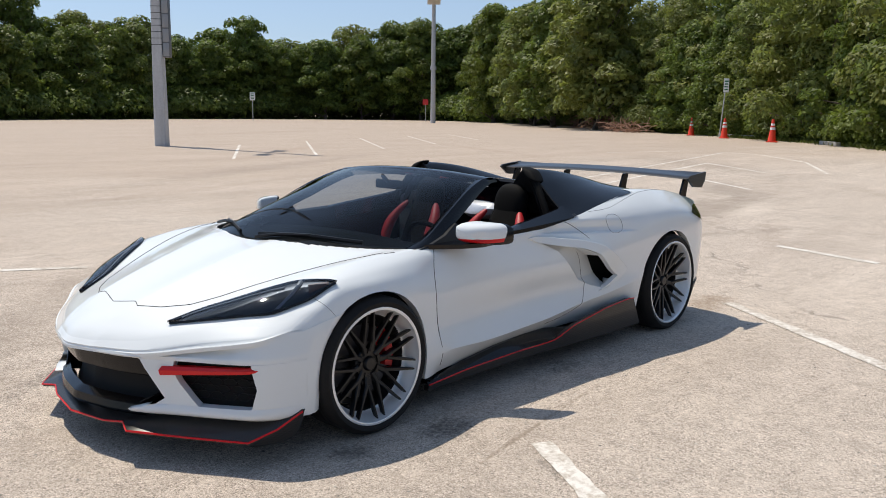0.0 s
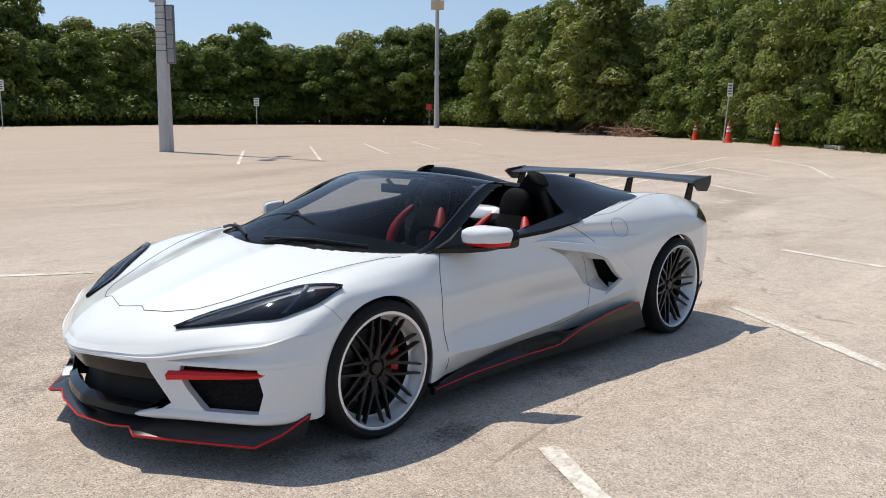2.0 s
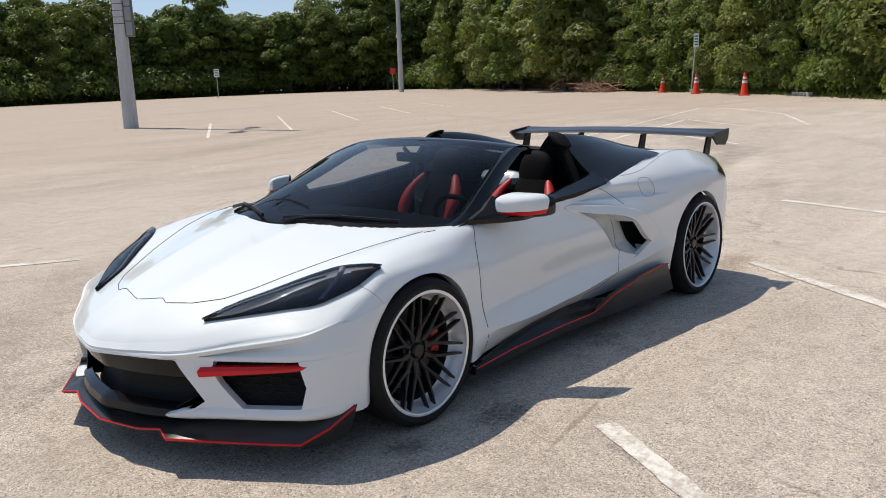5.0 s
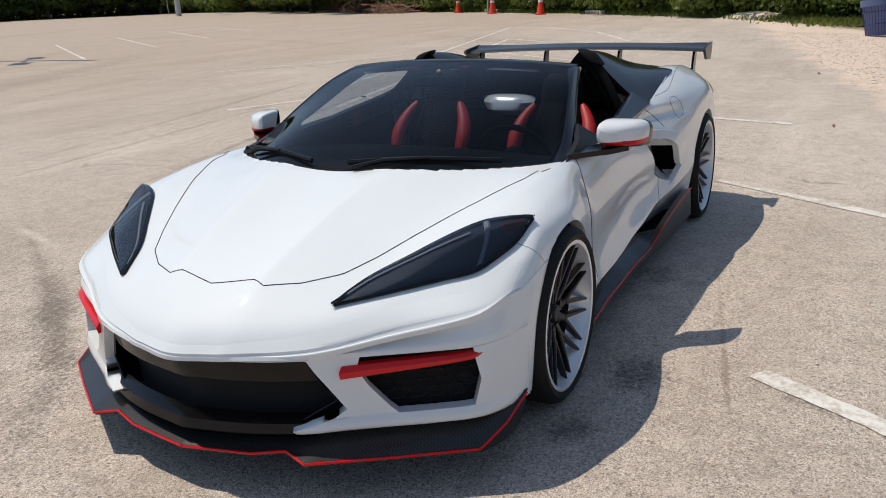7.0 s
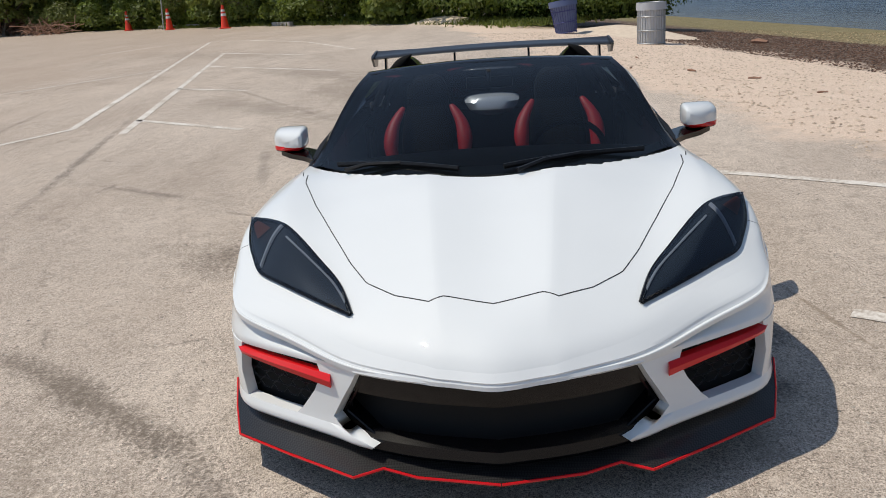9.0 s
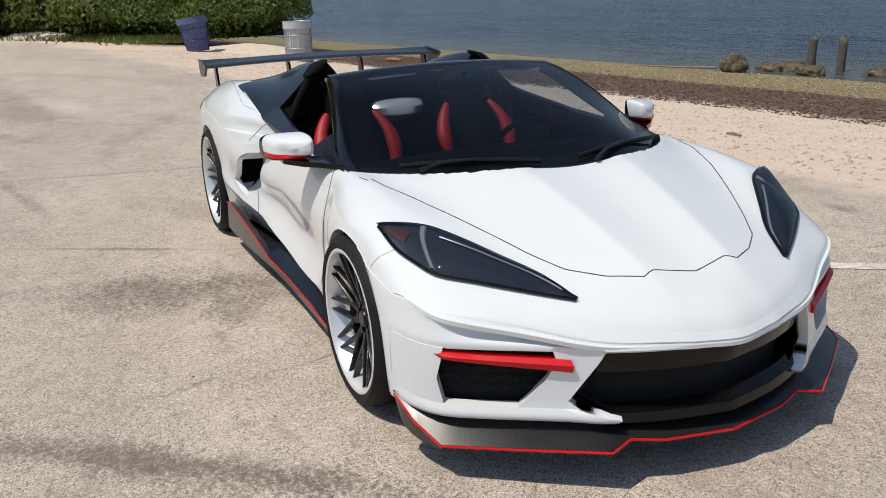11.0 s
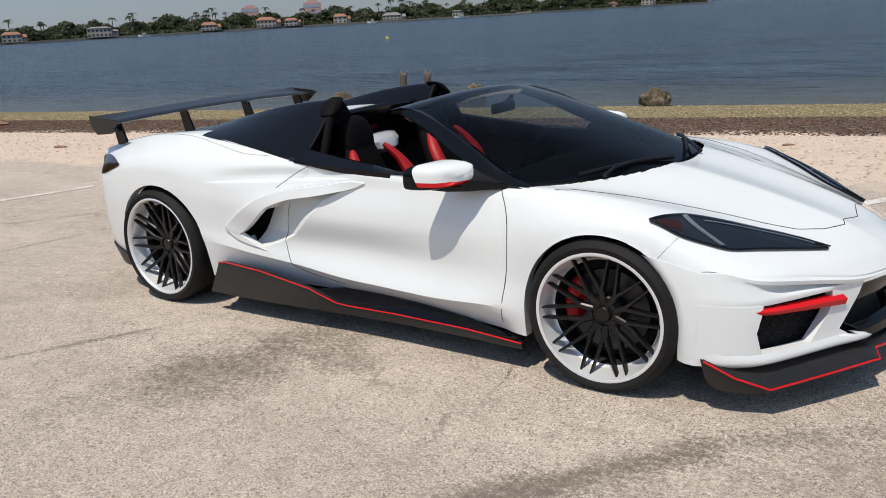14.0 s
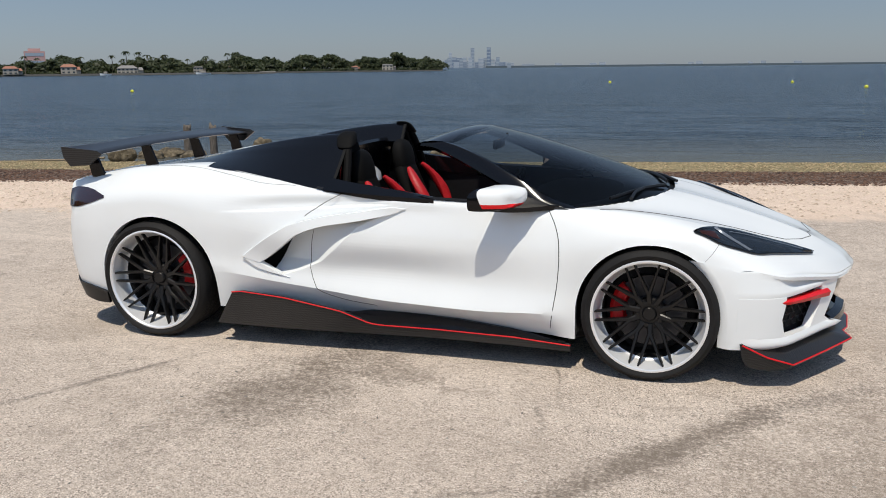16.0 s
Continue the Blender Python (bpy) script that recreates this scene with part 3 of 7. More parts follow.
LINES = [
    # centre line of bonnet and rear deck
    [(2.379, 0, 0.445), (2.34, 0, 0.50), (2.26, 0, 0.555), (2.153, 0, 0.602), (2.0, 0, 0.655), (1.7, 0, 0.75), (1.45, 0, 0.815), (1.28, 0, 0.845), (0.85, 0, 0.90), (-0.45, 0, 1.0), (-0.9, 0, 0.985), (-1.45, 0, 0.93), (-1.9, 0, 0.885), (-2.09, 0, 0.865)],
    # bonnet crease
    [(2.353, 0.13, 0.449), (2.318, 0.137, 0.500), (2.24, 0.15, 0.556), (2.127, 0.165, 0.6175), (2.0, 0.178, 0.668), (1.7, 0.205, 0.766), (1.45, 0.23, 0.8295), (1.28, 0.26, 0.855), (0.85, 0.4, 0.89), (-0.45, 0.35, 1.0), (-0.9, 0.35, 0.985), (-1.45, 0.35, 0.935), (-1.9, 0.35, 0.885), (-2.085, 0.35, 0.86)],
    # fall beside the crease
    [(2.342, 0.18, 0.451), (2.305, 0.19, 0.500), (2.23, 0.205, 0.552), (2.127, 0.222, 0.606), (2.0, 0.242, 0.655), (1.7, 0.285, 0.752), (1.45, 0.33, 0.816), (1.28, 0.38, 0.846), (0.85, 0.47, 0.88), (-0.45, 0.40, 1.0), (-0.9, 0.40, 0.985), (-1.45, 0.40, 0.938), (-1.9, 0.40, 0.885), (-2.08, 0.40, 0.86)],
    # bonnet edge
    [(2.245, 0.42, 0.456), (2.185, 0.427, 0.522), (2.114, 0.433, 0.565), (1.9, 0.48, 0.645), (1.7, 0.53, 0.71), (1.45, 0.59, 0.768), (1.2, 0.66, 0.805), (0.85, 0.70, 0.82), (-0.45, 0.60, 0.98), (-0.9, 0.62, 0.985), (-1.45, 0.62, 0.945), (-1.9, 0.62, 0.88), (-2.05, 0.62, 0.855)],
    # wing ridge and belt line
    [(2.11, 0.62, 0.488), (2.06, 0.612, 0.543), (2.0, 0.60, 0.585), (1.9, 0.63, 0.635), (1.7, 0.70, 0.71), (1.538, 0.755, 0.757), (1.36, 0.78, 0.785), (1.15, 0.785, 0.80), (0.84, 0.78, 0.805), (0.5, 0.80, 0.818), (0.07, 0.81, 0.832), (-0.33, 0.807, 0.853), (-0.64, 0.80, 0.905), (-0.92, 0.79, 0.95), (-1.16, 0.78, 0.97), (-1.45, 0.77, 0.955), (-1.8, 0.77, 0.90), (-2.0, 0.77, 0.845)],
    # shoulder
    [(1.96, 0.83, 0.528), (1.85, 0.82, 0.592), (1.7, 0.85, 0.655), (1.538, 0.875, 0.725), (1.36, 0.88, 0.742), (1.15, 0.865, 0.75), (0.84, 0.825, 0.75), (0.5, 0.83, 0.75), (0.07, 0.828, 0.75), (-0.33, 0.85, 0.775), (-0.64, 0.885, 0.81), (-0.92, 0.91, 0.84), (-1.36, 0.925, 0.85), (-1.6, 0.92, 0.82), (-1.9, 0.88, 0.75), (-1.995, 0.82, 0.71)],
    # widest line
    [(1.76, 0.908, 0.56), (1.6, 0.922, 0.63), (1.36, 0.932, 0.655), (1.1, 0.912, 0.63), (0.84, 0.870, 0.60), (0.5, 0.862, 0.59), (0.07, 0.86, 0.585), (-0.33, 0.885, 0.60), (-0.64, 0.93, 0.64), (-1.0, 0.955, 0.70), (-1.36, 0.96, 0.72), (-1.7, 0.945, 0.66), (-1.95, 0.88, 0.60), (-2.02, 0.80, 0.58)],
    # hollow of the door
    [(1.76, 0.925, 0.40), (1.6, 0.935, 0.42), (1.36, 0.935, 0.42), (1.1, 0.912, 0.42), (0.84, 0.88, 0.42), (0.5, 0.848, 0.42), (0.07, 0.825, 0.43), (-0.33, 0.845, 0.44), (-0.64, 0.912, 0.475), (-1.0, 0.952, 0.50), (-1.36, 0.955, 0.5), (-1.7, 0.94, 0.45), (-1.95, 0.87, 0.42), (-2.03, 0.80, 0.42)],
    # lower door crease
    [(1.76, 0.925, 0.27), (1.0, 0.907, 0.282), (0.84, 0.908, 0.290), (0.5, 0.892, 0.276), (0.07, 0.872, 0.284), (-0.3, 0.872, 0.318), (-0.64, 0.925, 0.370), (-0.88, 0.95, 0.405), (-1.0, 0.952, 0.41), (-1.36, 0.95, 0.38), (-1.7, 0.925, 0.3), (-1.95, 0.85, 0.28), (-1.99, 0.79, 0.27)],
    # sill
    [(1.76, 0.918, 0.19), (1.0, 0.893, 0.17), (0.84, 0.845, 0.17), (0.07, 0.775, 0.18), (-0.64, 0.84, 0.2), (-1.0, 0.92, 0.2), (-1.36, 0.93, 0.2), (-1.7, 0.90, 0.2), (-1.9, 0.83, 0.20), (-1.96, 0.78, 0.20)],
]
ARCHES = ((1.361, 0.318, 0.352), (-1.335, 0.325, 0.372))
X0, X1 = 2.379, -2.09


def smooth(a, b, t):
    t = min(max((t - a) / (b - a), 0), 1)
    return t * t * (3 - 2 * t)


def crease(line, x):
    """How sharply the skin folds along one of the lines: 0 round, 1 a fold."""
    if line in (1, 2):
        return 0.75 * smooth(1.1, 1.4, x)
    if line == 8:
        return smooth(-1.02, -0.80, x) * (1 - smooth(0.80, 0.92, x))
    if line == 4:
        return 0.35
    return 0.0


def body_section(xg):
    """Points of one cross line of the body, from the centre line outwards and down."""
    ctrl = []
    for ln in LINES:
        f, r = ln[0][0], ln[-1][0]
        x = 1.6 + (xg - 1.6) / (X0 - 1.6) * (f - 1.6) if xg > 1.6 else -1.6 + (xg + 1.6) / (X1 + 1.6) * (r + 1.6) if xg < -1.6 else xg
        y, z = spline(ln, at=[x])[0]
        ctrl.append(Vector((x, y, z)))
    ctrl = [Vector((ctrl[1].x, -ctrl[1].y, ctrl[1].z))] + ctrl + [ctrl[-1] + (ctrl[-1] - ctrl[-2])]
    pts = []
    for i in range(1, len(ctrl) - 2):
        a, b, c, d = ctrl[i - 1:i + 3]
        w0, w1 = crease(i - 1, xg), crease(i, xg)
        m0 = ((c - a) * 0.5).lerp(c - b, w0)
        m1 = ((d - b) * 0.5).lerp(c - b, w1)
        n = 9
        for s in range(n):
            t = s / n
            pts.append(b * ((1 + 2 * t) * (1 - t) ** 2) + m0 * (t * (1 - t) ** 2) + c * (t * t * (3 - 2 * t)) + m1 * (t * t * (t - 1)))
    pts.append(ctrl[-2])
    return pts


BLADE_IN = [(-0.80, 0.40), (-0.685, 0.468), (-0.60, 0.53), (-0.53, 0.585), (-0.46, 0.635), (-0.335, 0.678), (-0.17, 0.705), (0.02, 0.741), (0.09, 0.768)]
SCOOP_EDGE = [(0.385, -0.64), (0.394, -0.60), (0.43, -0.475), (0.478, -0.365), (0.56, -0.268), (0.676, -0.15), (0.729, -0.035), (0.77, 0.06)]


def duct_floor(x):
    """Height of the lower edge of the side intake."""
    return float(np.interp(x, [-0.792, -0.73, -0.66, -0.60, -0.535], [0.490, 0.446, 0.418, 0.400, 0.380]))


def scoop(p):
    """The door skin runs inwards to the side intake, from a sharp curved edge."""
    if not (-0.70 < p.x < 0.06 and 0.385 < p.z < 0.768):
        return 0.0
    top = float(np.interp(p.x, [q[0] for q in BLADE_IN], [q[1] for q in BLADE_IN])) + 0.012 + 0.06 * smooth(-0.50, -0.58, p.x)
    front = float(np.interp(p.z, [q[0] for q in SCOOP_EDGE], [q[1] for q in SCOOP_EDGE]))
    if p.z > top or p.x > front or p.z < duct_floor(p.x):
        return 0.0
    t = min((front - p.x) / 0.34, 1)
    return 0.135 * t ** 0.85


def ledge(p):
    """The haunch steps in above the intake and leaves a bright shelf."""
    if not (-1.0 < p.x < 0.06 and 0.70 < p.z < 0.88):
        return 0.0
    d = p.z - float(np.interp(p.x, [-1.0, -0.92, -0.5, 0.0], [0.735, 0.738, 0.757, 0.79]))
    return 0.026 * smooth(0.05, -0.2, p.x) * (1 - smooth(0.0, 1.0, (-0.55 - p.x) / 0.40)) * smooth(-0.003, 0.007, d) * (1 - smooth(0.02, 0.085, d))


def in_duct(c):
    """The mouth of the side intake, behind the end of the door skin."""
    top = float(np.interp(c.x, [q[0] for q in BLADE_IN], [q[1] for q in BLADE_IN]))
    return -0.775 < c.x < -0.605 + 0.5 * (c.z - 0.5) and duct_floor(c.x) + 0.004 < c.z < top + 0.085


STATIONS = np.linspace(X0, X1, 250)
SECTIONS = [body_section(x) for x in STATIONS]
PER = 9
BELT = 4 * PER


def build_body():
    bm = bmesh.new()
    vs = [[bm.verts.new(p) for p in s] for s in SECTIONS]
    for i in range(len(vs) - 1):
        for j in range(len(vs[0]) - 1):
            q = (vs[i][j], vs[i][j + 1], vs[i + 1][j + 1], vs[i + 1][j])
            mx = sum(v.co.x for v in q) / 4
            my = sum(v.co.y for v in q) / 4
            edge = COWL(my)
            if j < BELT and -1.06 < mx < edge:
                continue
            bm.faces.new(q)
    # even rear edge of the bonnet
    for e in bm.edges:
        if e.is_boundary:
            for v in e.verts:
                if 0.8 < v.co.x < 1.5 and v.co.y < 0.772 and abs(v.co.x - COWL(v.co.y)) < (0.075 if v.co.y > 1e-4 else 0.012):
                    v.co.x = COWL(v.co.y)
    for cx, cz, r in ARCHES:
        side = [f for f in bm.faces if f.calc_center_median().y > 0.75 and abs(f.calc_center_median().x - cx) < 0.6]
        inside = {v for f in side for v in f.verts if math.hypot(v.co.x - cx, v.co.z - cz) < r or (v.co.z < cz and abs(v.co.x - cx) < r)}
        bmesh.ops.delete(bm, geom=[f for f in side if all(v in inside for v in f.verts)], context="FACES")
        for v in inside:
            if v.is_valid and v.link_faces:
                d = Vector((v.co.x - cx, v.co.z - cz))
                if v.co.z < cz:
                    v.co.x = cx + math.copysign(r, d.x)
                else:
                    d = d.normalized() * r
                    v.co.x, v.co.z = cx + d.x, cz + d.y
    rim = [e for e in bm.edges if e.is_boundary and any(abs((math.hypot(v.co.x - cx, v.co.z - cz) if v.co.z > cz else abs(v.co.x - cx)) - r) < 1e-4 and v.co.y > 0.7 for v in e.verts for cx, cz, r in ARCHES)]
    ext = bmesh.ops.extrude_edge_only(bm, edges=rim)
    for g in ext["geom"]:
        if isinstance(g, bmesh.types.BMVert):
            g.co.y -= 0.05
    near = [f for f in bm.faces if -1.0 < f.calc_center_median().x < 0.12 and 0.36 < f.calc_center_median().z < 0.87 and f.calc_center_median().y > 0.74]
    bmesh.ops.subdivide_edges(bm, edges=list({e for f in near for e in f.edges}), cuts=3, use_grid_fill=True)
    mouth = [f for f in bm.faces if f.calc_center_median().y > 0.74 and in_duct(f.calc_center_median())]
    bmesh.ops.delete(bm, geom=mouth, context="FACES")
    for v in bm.verts:
        if v.co.y > 0.7:
            v.co.y -= scoop(v.co) + ledge(v.co)
    loose = [v for v in bm.verts if not v.link_faces]
    bmesh.ops.delete(bm, geom=loose, context="VERTS")
    mirrored(bm)
    bmesh.ops.remove_doubles(bm, verts=[v for v in bm.verts if abs(v.co.y) < 1e-4], dist=1e-4)
    return bm


def COWL(y):
    """Rear edge of the bonnet, bowed forwards in the middle."""
    y = abs(y)
    return 1.43 - 0.40 * (y / 0.74) ** 2.6


body = part("body", build_body(), WHITE, car, "gloss white body shell", auto=24)

from mathutils.bvhtree import BVHTree


def skin_tree():
    """The smooth body skin, both sides, for laying lamps, gaps and trim on it."""
    verts, faces = [], []
    for sgn in (1, -1):
        base = len(verts)
        n = len(SECTIONS[0])
        for s in SECTIONS:
            verts += [Vector((p.x, sgn * p.y, p.z)) for p in s]
        for i in range(len(SECTIONS) - 1):
            for j in range(n - 1):
                a = base + i * n + j
                faces.append((a, a + 1, a + n + 1, a + n))
    return BVHTree.FromPolygons(verts, faces)


SKIN = skin_tree()


def on_top(x, y, off=0.0):
    """The place on the body skin under (x, y)."""
    hit = SKIN.ray_cast(Vector((x, y, 3)), Vector((0, 0, -1)))
    n = hit[1] if hit[1].z > 0 else -hit[1]
    return hit[0] + n * off


def on_side(x, z, sgn=1, off=0.0):
    """The place on the body skin beside (x, z)."""
    hit = SKIN.ray_cast(Vector((x, 3 * sgn, z)), Vector((0, -sgn, 0)))
    if hit[0] is None:
        return Vector((x, 0.9 * sgn, z))
    n = hit[1] if hit[1].y * sgn > 0 else -hit[1]
    p = hit[0] + n * off
    return Vector((p.x, p.y, p.z))


def resample(points, n):
    pts = [Vector(p) for p in points]
    d = [0.0]
    for a, b in zip(pts, pts[1:]):
        d.append(d[-1] + (b - a).length)
    out = []
    for k in range(n):
        t = d[-1] * k / (n - 1)
        i = max(j for j in range(len(d)) if d[j] <= t + 1e-9)
        i = min(i, len(pts) - 2)
        out.append(pts[i].lerp(pts[i + 1], (t - d[i]) / max(d[i + 1] - d[i], 1e-9)))
    return out


def between(top, low, rows):
    return [[a.lerp(b, r / (rows - 1)) for a, b in zip(top, low)] for r in range(rows)]


def ribbon(top, low, n=24, rows=5):
    return between(resample(catmull(top, 5), n), resample(catmull(low, 5), n), rows)


def shell(bm, rows, depth, mi=0):
    """A surface of rows given a back at depth (a vector), closed round the edge."""
    d = Vector(depth)
    f = grid_faces(bm, rows, mi=mi)
    b = grid_faces(bm, [[Vector(p) + d for p in r] for r in rows], mi=mi)
    ring_f = f[0] + [r[-1] for r in f[1:]] + f[-1][-2::-1] + [r[0] for r in f[-2:0:-1]]
    ring_b = b[0] + [r[-1] for r in b[1:]] + b[-1][-2::-1] + [r[0] for r in b[-2:0:-1]]
    n = len(ring_f)
    for i in range(n):
        bm.faces.new((ring_f[i], ring_f[(i + 1) % n], ring_b[(i + 1) % n], ring_b[i])).material_index = mi


# --- panel gaps ---
def gap(name, points, parent=body, r=0.0022):
    bm = bmesh.new()
    tube(bm, points, r, 5)
    return part(name, bm, SEAM, parent)


HOOD_GAP = [(1.154, 0.745), (1.26, 0.732), (1.49, 0.648), (1.70, 0.551), (1.873, 0.466), (1.99, 0.397), (2.075, 0.30), (2.132, 0.192), (2.118, 0.146), (2.152, 0.0)]
line = resample([(x, y, 0) for x, y in HOOD_GAP[:8]], 60) + resample([(x, y, 0) for x, y in HOOD_GAP[7:]], 14)[1:]
line = line + [Vector((p.x, -p.y, 0)) for p in reversed(line[:-1])]
gap("bonnet_gap", [on_top(p.x, p.y, 0.0) for p in line], r=0.0021)
for sgn in (1, -1):
    gap("door_gap", [on_side(p.x, p.z, sgn) for p in catmull([(0.85, 0, 0.80), (0.895, 0, 0.72), (0.918, 0, 0.62), (0.915, 0, 0.455), (0.883, 0, 0.21)], 6)])
    for run in ([(-0.235, 0, 0.85), (-0.32, 0, 0.806), (-0.40, 0, 0.755), (-0.44, 0, 0.727)], [(-0.43, 0, 0.635), (-0.437, 0, 0.55), (-0.43, 0, 0.45), (-0.405, 0, 0.365), (-0.36, 0, 0.31), (-0.22, 0, 0.268), (-0.06, 0, 0.248)]):
        pts = [on_side(p.x, p.z, sgn) for p in catmull(run, 10)]
        gap("door_gap", [Vector((p.x, p.y - sgn * scoop(p), p.z)) for p in pts], r=0.0018)
    gap("bumper_gap", [on_side(p.x, p.z, sgn) for p in catmull([(1.60, 0, 0.60), (1.64, 0, 0.65), (1.66, 0, 0.675)], 5)], r=0.0009)
    gap("bonnet_gap", [on_top(1.10 + 0.02 * k, sgn * (0.775 - 0.004 * k), 0.0) for k in range(4)])
    # rear clamshell gap on the haunch
    gap("deck_gap", [on_top(p.x, p.y, 0.0) for p in catmull([(-0.52, sgn * 0.81, 0), (-0.75, sgn * 0.835, 0), (-1.1, sgn * 0.80, 0), (-1.5, sgn * 0.76, 0), (-1.85, sgn * 0.74, 0)], 8)], r=0.0011)
# fuel flap
gap("fuel_flap", [on_side(-0.69 + 0.068 * math.copysign(abs(math.cos(a)) ** 0.8, math.cos(a)), 0.797 + 0.057 * math.copysign(abs(math.sin(a)) ** 0.8, math.sin(a)), 1) for a in np.linspace(0, 2 * math.pi, 36)], r=0.0010)

# --- headlights ---
for sgn in (1, -1):
    hl = new("headlight")
    hl.parent = car
    top = [(2.115, 0.43), (1.967, 0.49), (1.833, 0.582), (1.68, 0.692), (1.615, 0.755), (1.545, 0.868)]
    low = [(2.115, 0.43), (2.02, 0.56), (1.915, 0.69), (1.838, 0.776), (1.766, 0.814), (1.651, 0.856), (1.545, 0.868)]
    tc = resample(catmull([(x, y, 0) for x, y in top], 6), 30)
    lc = resample(catmull([(x, y, 0) for x, y in low], 6), 30)

    def lamp_point(u, v, off):
        i = min(int(u * 29), 28)
        a = tc[i].lerp(tc[i + 1], u * 29 - i)
        b = lc[i].lerp(lc[i + 1], u * 29 - i)
        p = a.lerp(b, v)
        return on_top(p.x, sgn * p.y, off)

    us = np.linspace(0, 1, 30)
    bm = bmesh.new()
    grid_faces(bm, [[lamp_point(u, v, 0.003) for u in us] for v in np.linspace(0, 1, 9)])
    part("housing", bm, LAMP_BASE, hl, "black lamp housing")
    bm = bmesh.new()
    tube(bm, [lamp_point(u, 0.02, 0.006) for u in np.linspace(0.01, 0.99, 30)] + [lamp_point(u, 0.98, 0.006) for u in np.linspace(0.99, 0.01, 30)], 0.0075, 6, squash=0.7)
    part("bezel", bm, BLACK_GLOSS, hl, "gloss black lamp surround")
    bm = bmesh.new()
    tube(bm, [lamp_point(u, 0.14 + 0.10 * u, 0.008) for u in np.linspace(0.08, 0.68, 16)], 0.0045, 6, squash=0.6)
    grid_faces(bm, [[lamp_point(0.775 - 0.15 * w + 0.03 * math.sin(math.pi * w) + d, 0.08 + 0.84 * w, 0.007 + h) for d, h in ((-0.014, 0.0), (-0.006, 0.006), (0.008, 0.006), (0.018, 0.0))] for w in np.linspace(0, 1, 12)])
    part("light_bar", bm, LIGHT_BAR, hl, "pale daytime running light bar")
    bm = bmesh.new()
    grid_faces(bm, [[lamp_point(u, v, 0.007) for u in np.linspace(0.82, 0.95, 8)] for v in np.linspace(0.30, 0.75, 4)])
    part("side_reflector", bm, AMBER, hl, "amber side reflector")
    bm = bmesh.new()
    grid_faces(bm, [[lamp_point(u, v, 0.006 + 0.014 * min(1, 6 * v * (1 - v) + 0.2)) for u in us] for v in np.linspace(0, 1, 9)])
    part("lens", bm, SMOKE, hl, "smoked clear lens")

# --- front bumper: below the lip, with openings ---
PLAN = [(0.0, 2.372), (0.2, 2.332), (0.42, 2.245), (0.5, 2.19), (0.62, 2.115), (0.74, 2.04), (0.85, 1.955), (0.90, 1.86), (0.925, 1.758)]


def nose_x(y):
    return float(spline(PLAN, at=[abs(y)])[0][0])


def fascia(bm, zrows, n=16, out=0.0):
    """Rows of (z, y from, y to, forward offset) laid on the nose plan."""
    rows = []
    for z, ya, yb, dx in zrows:
        rows.append([(nose_x(ya + (yb - ya) * k / n) + dx + out, ya + (yb - ya) * k / n, z) for k in range(n + 1)])
    return rows


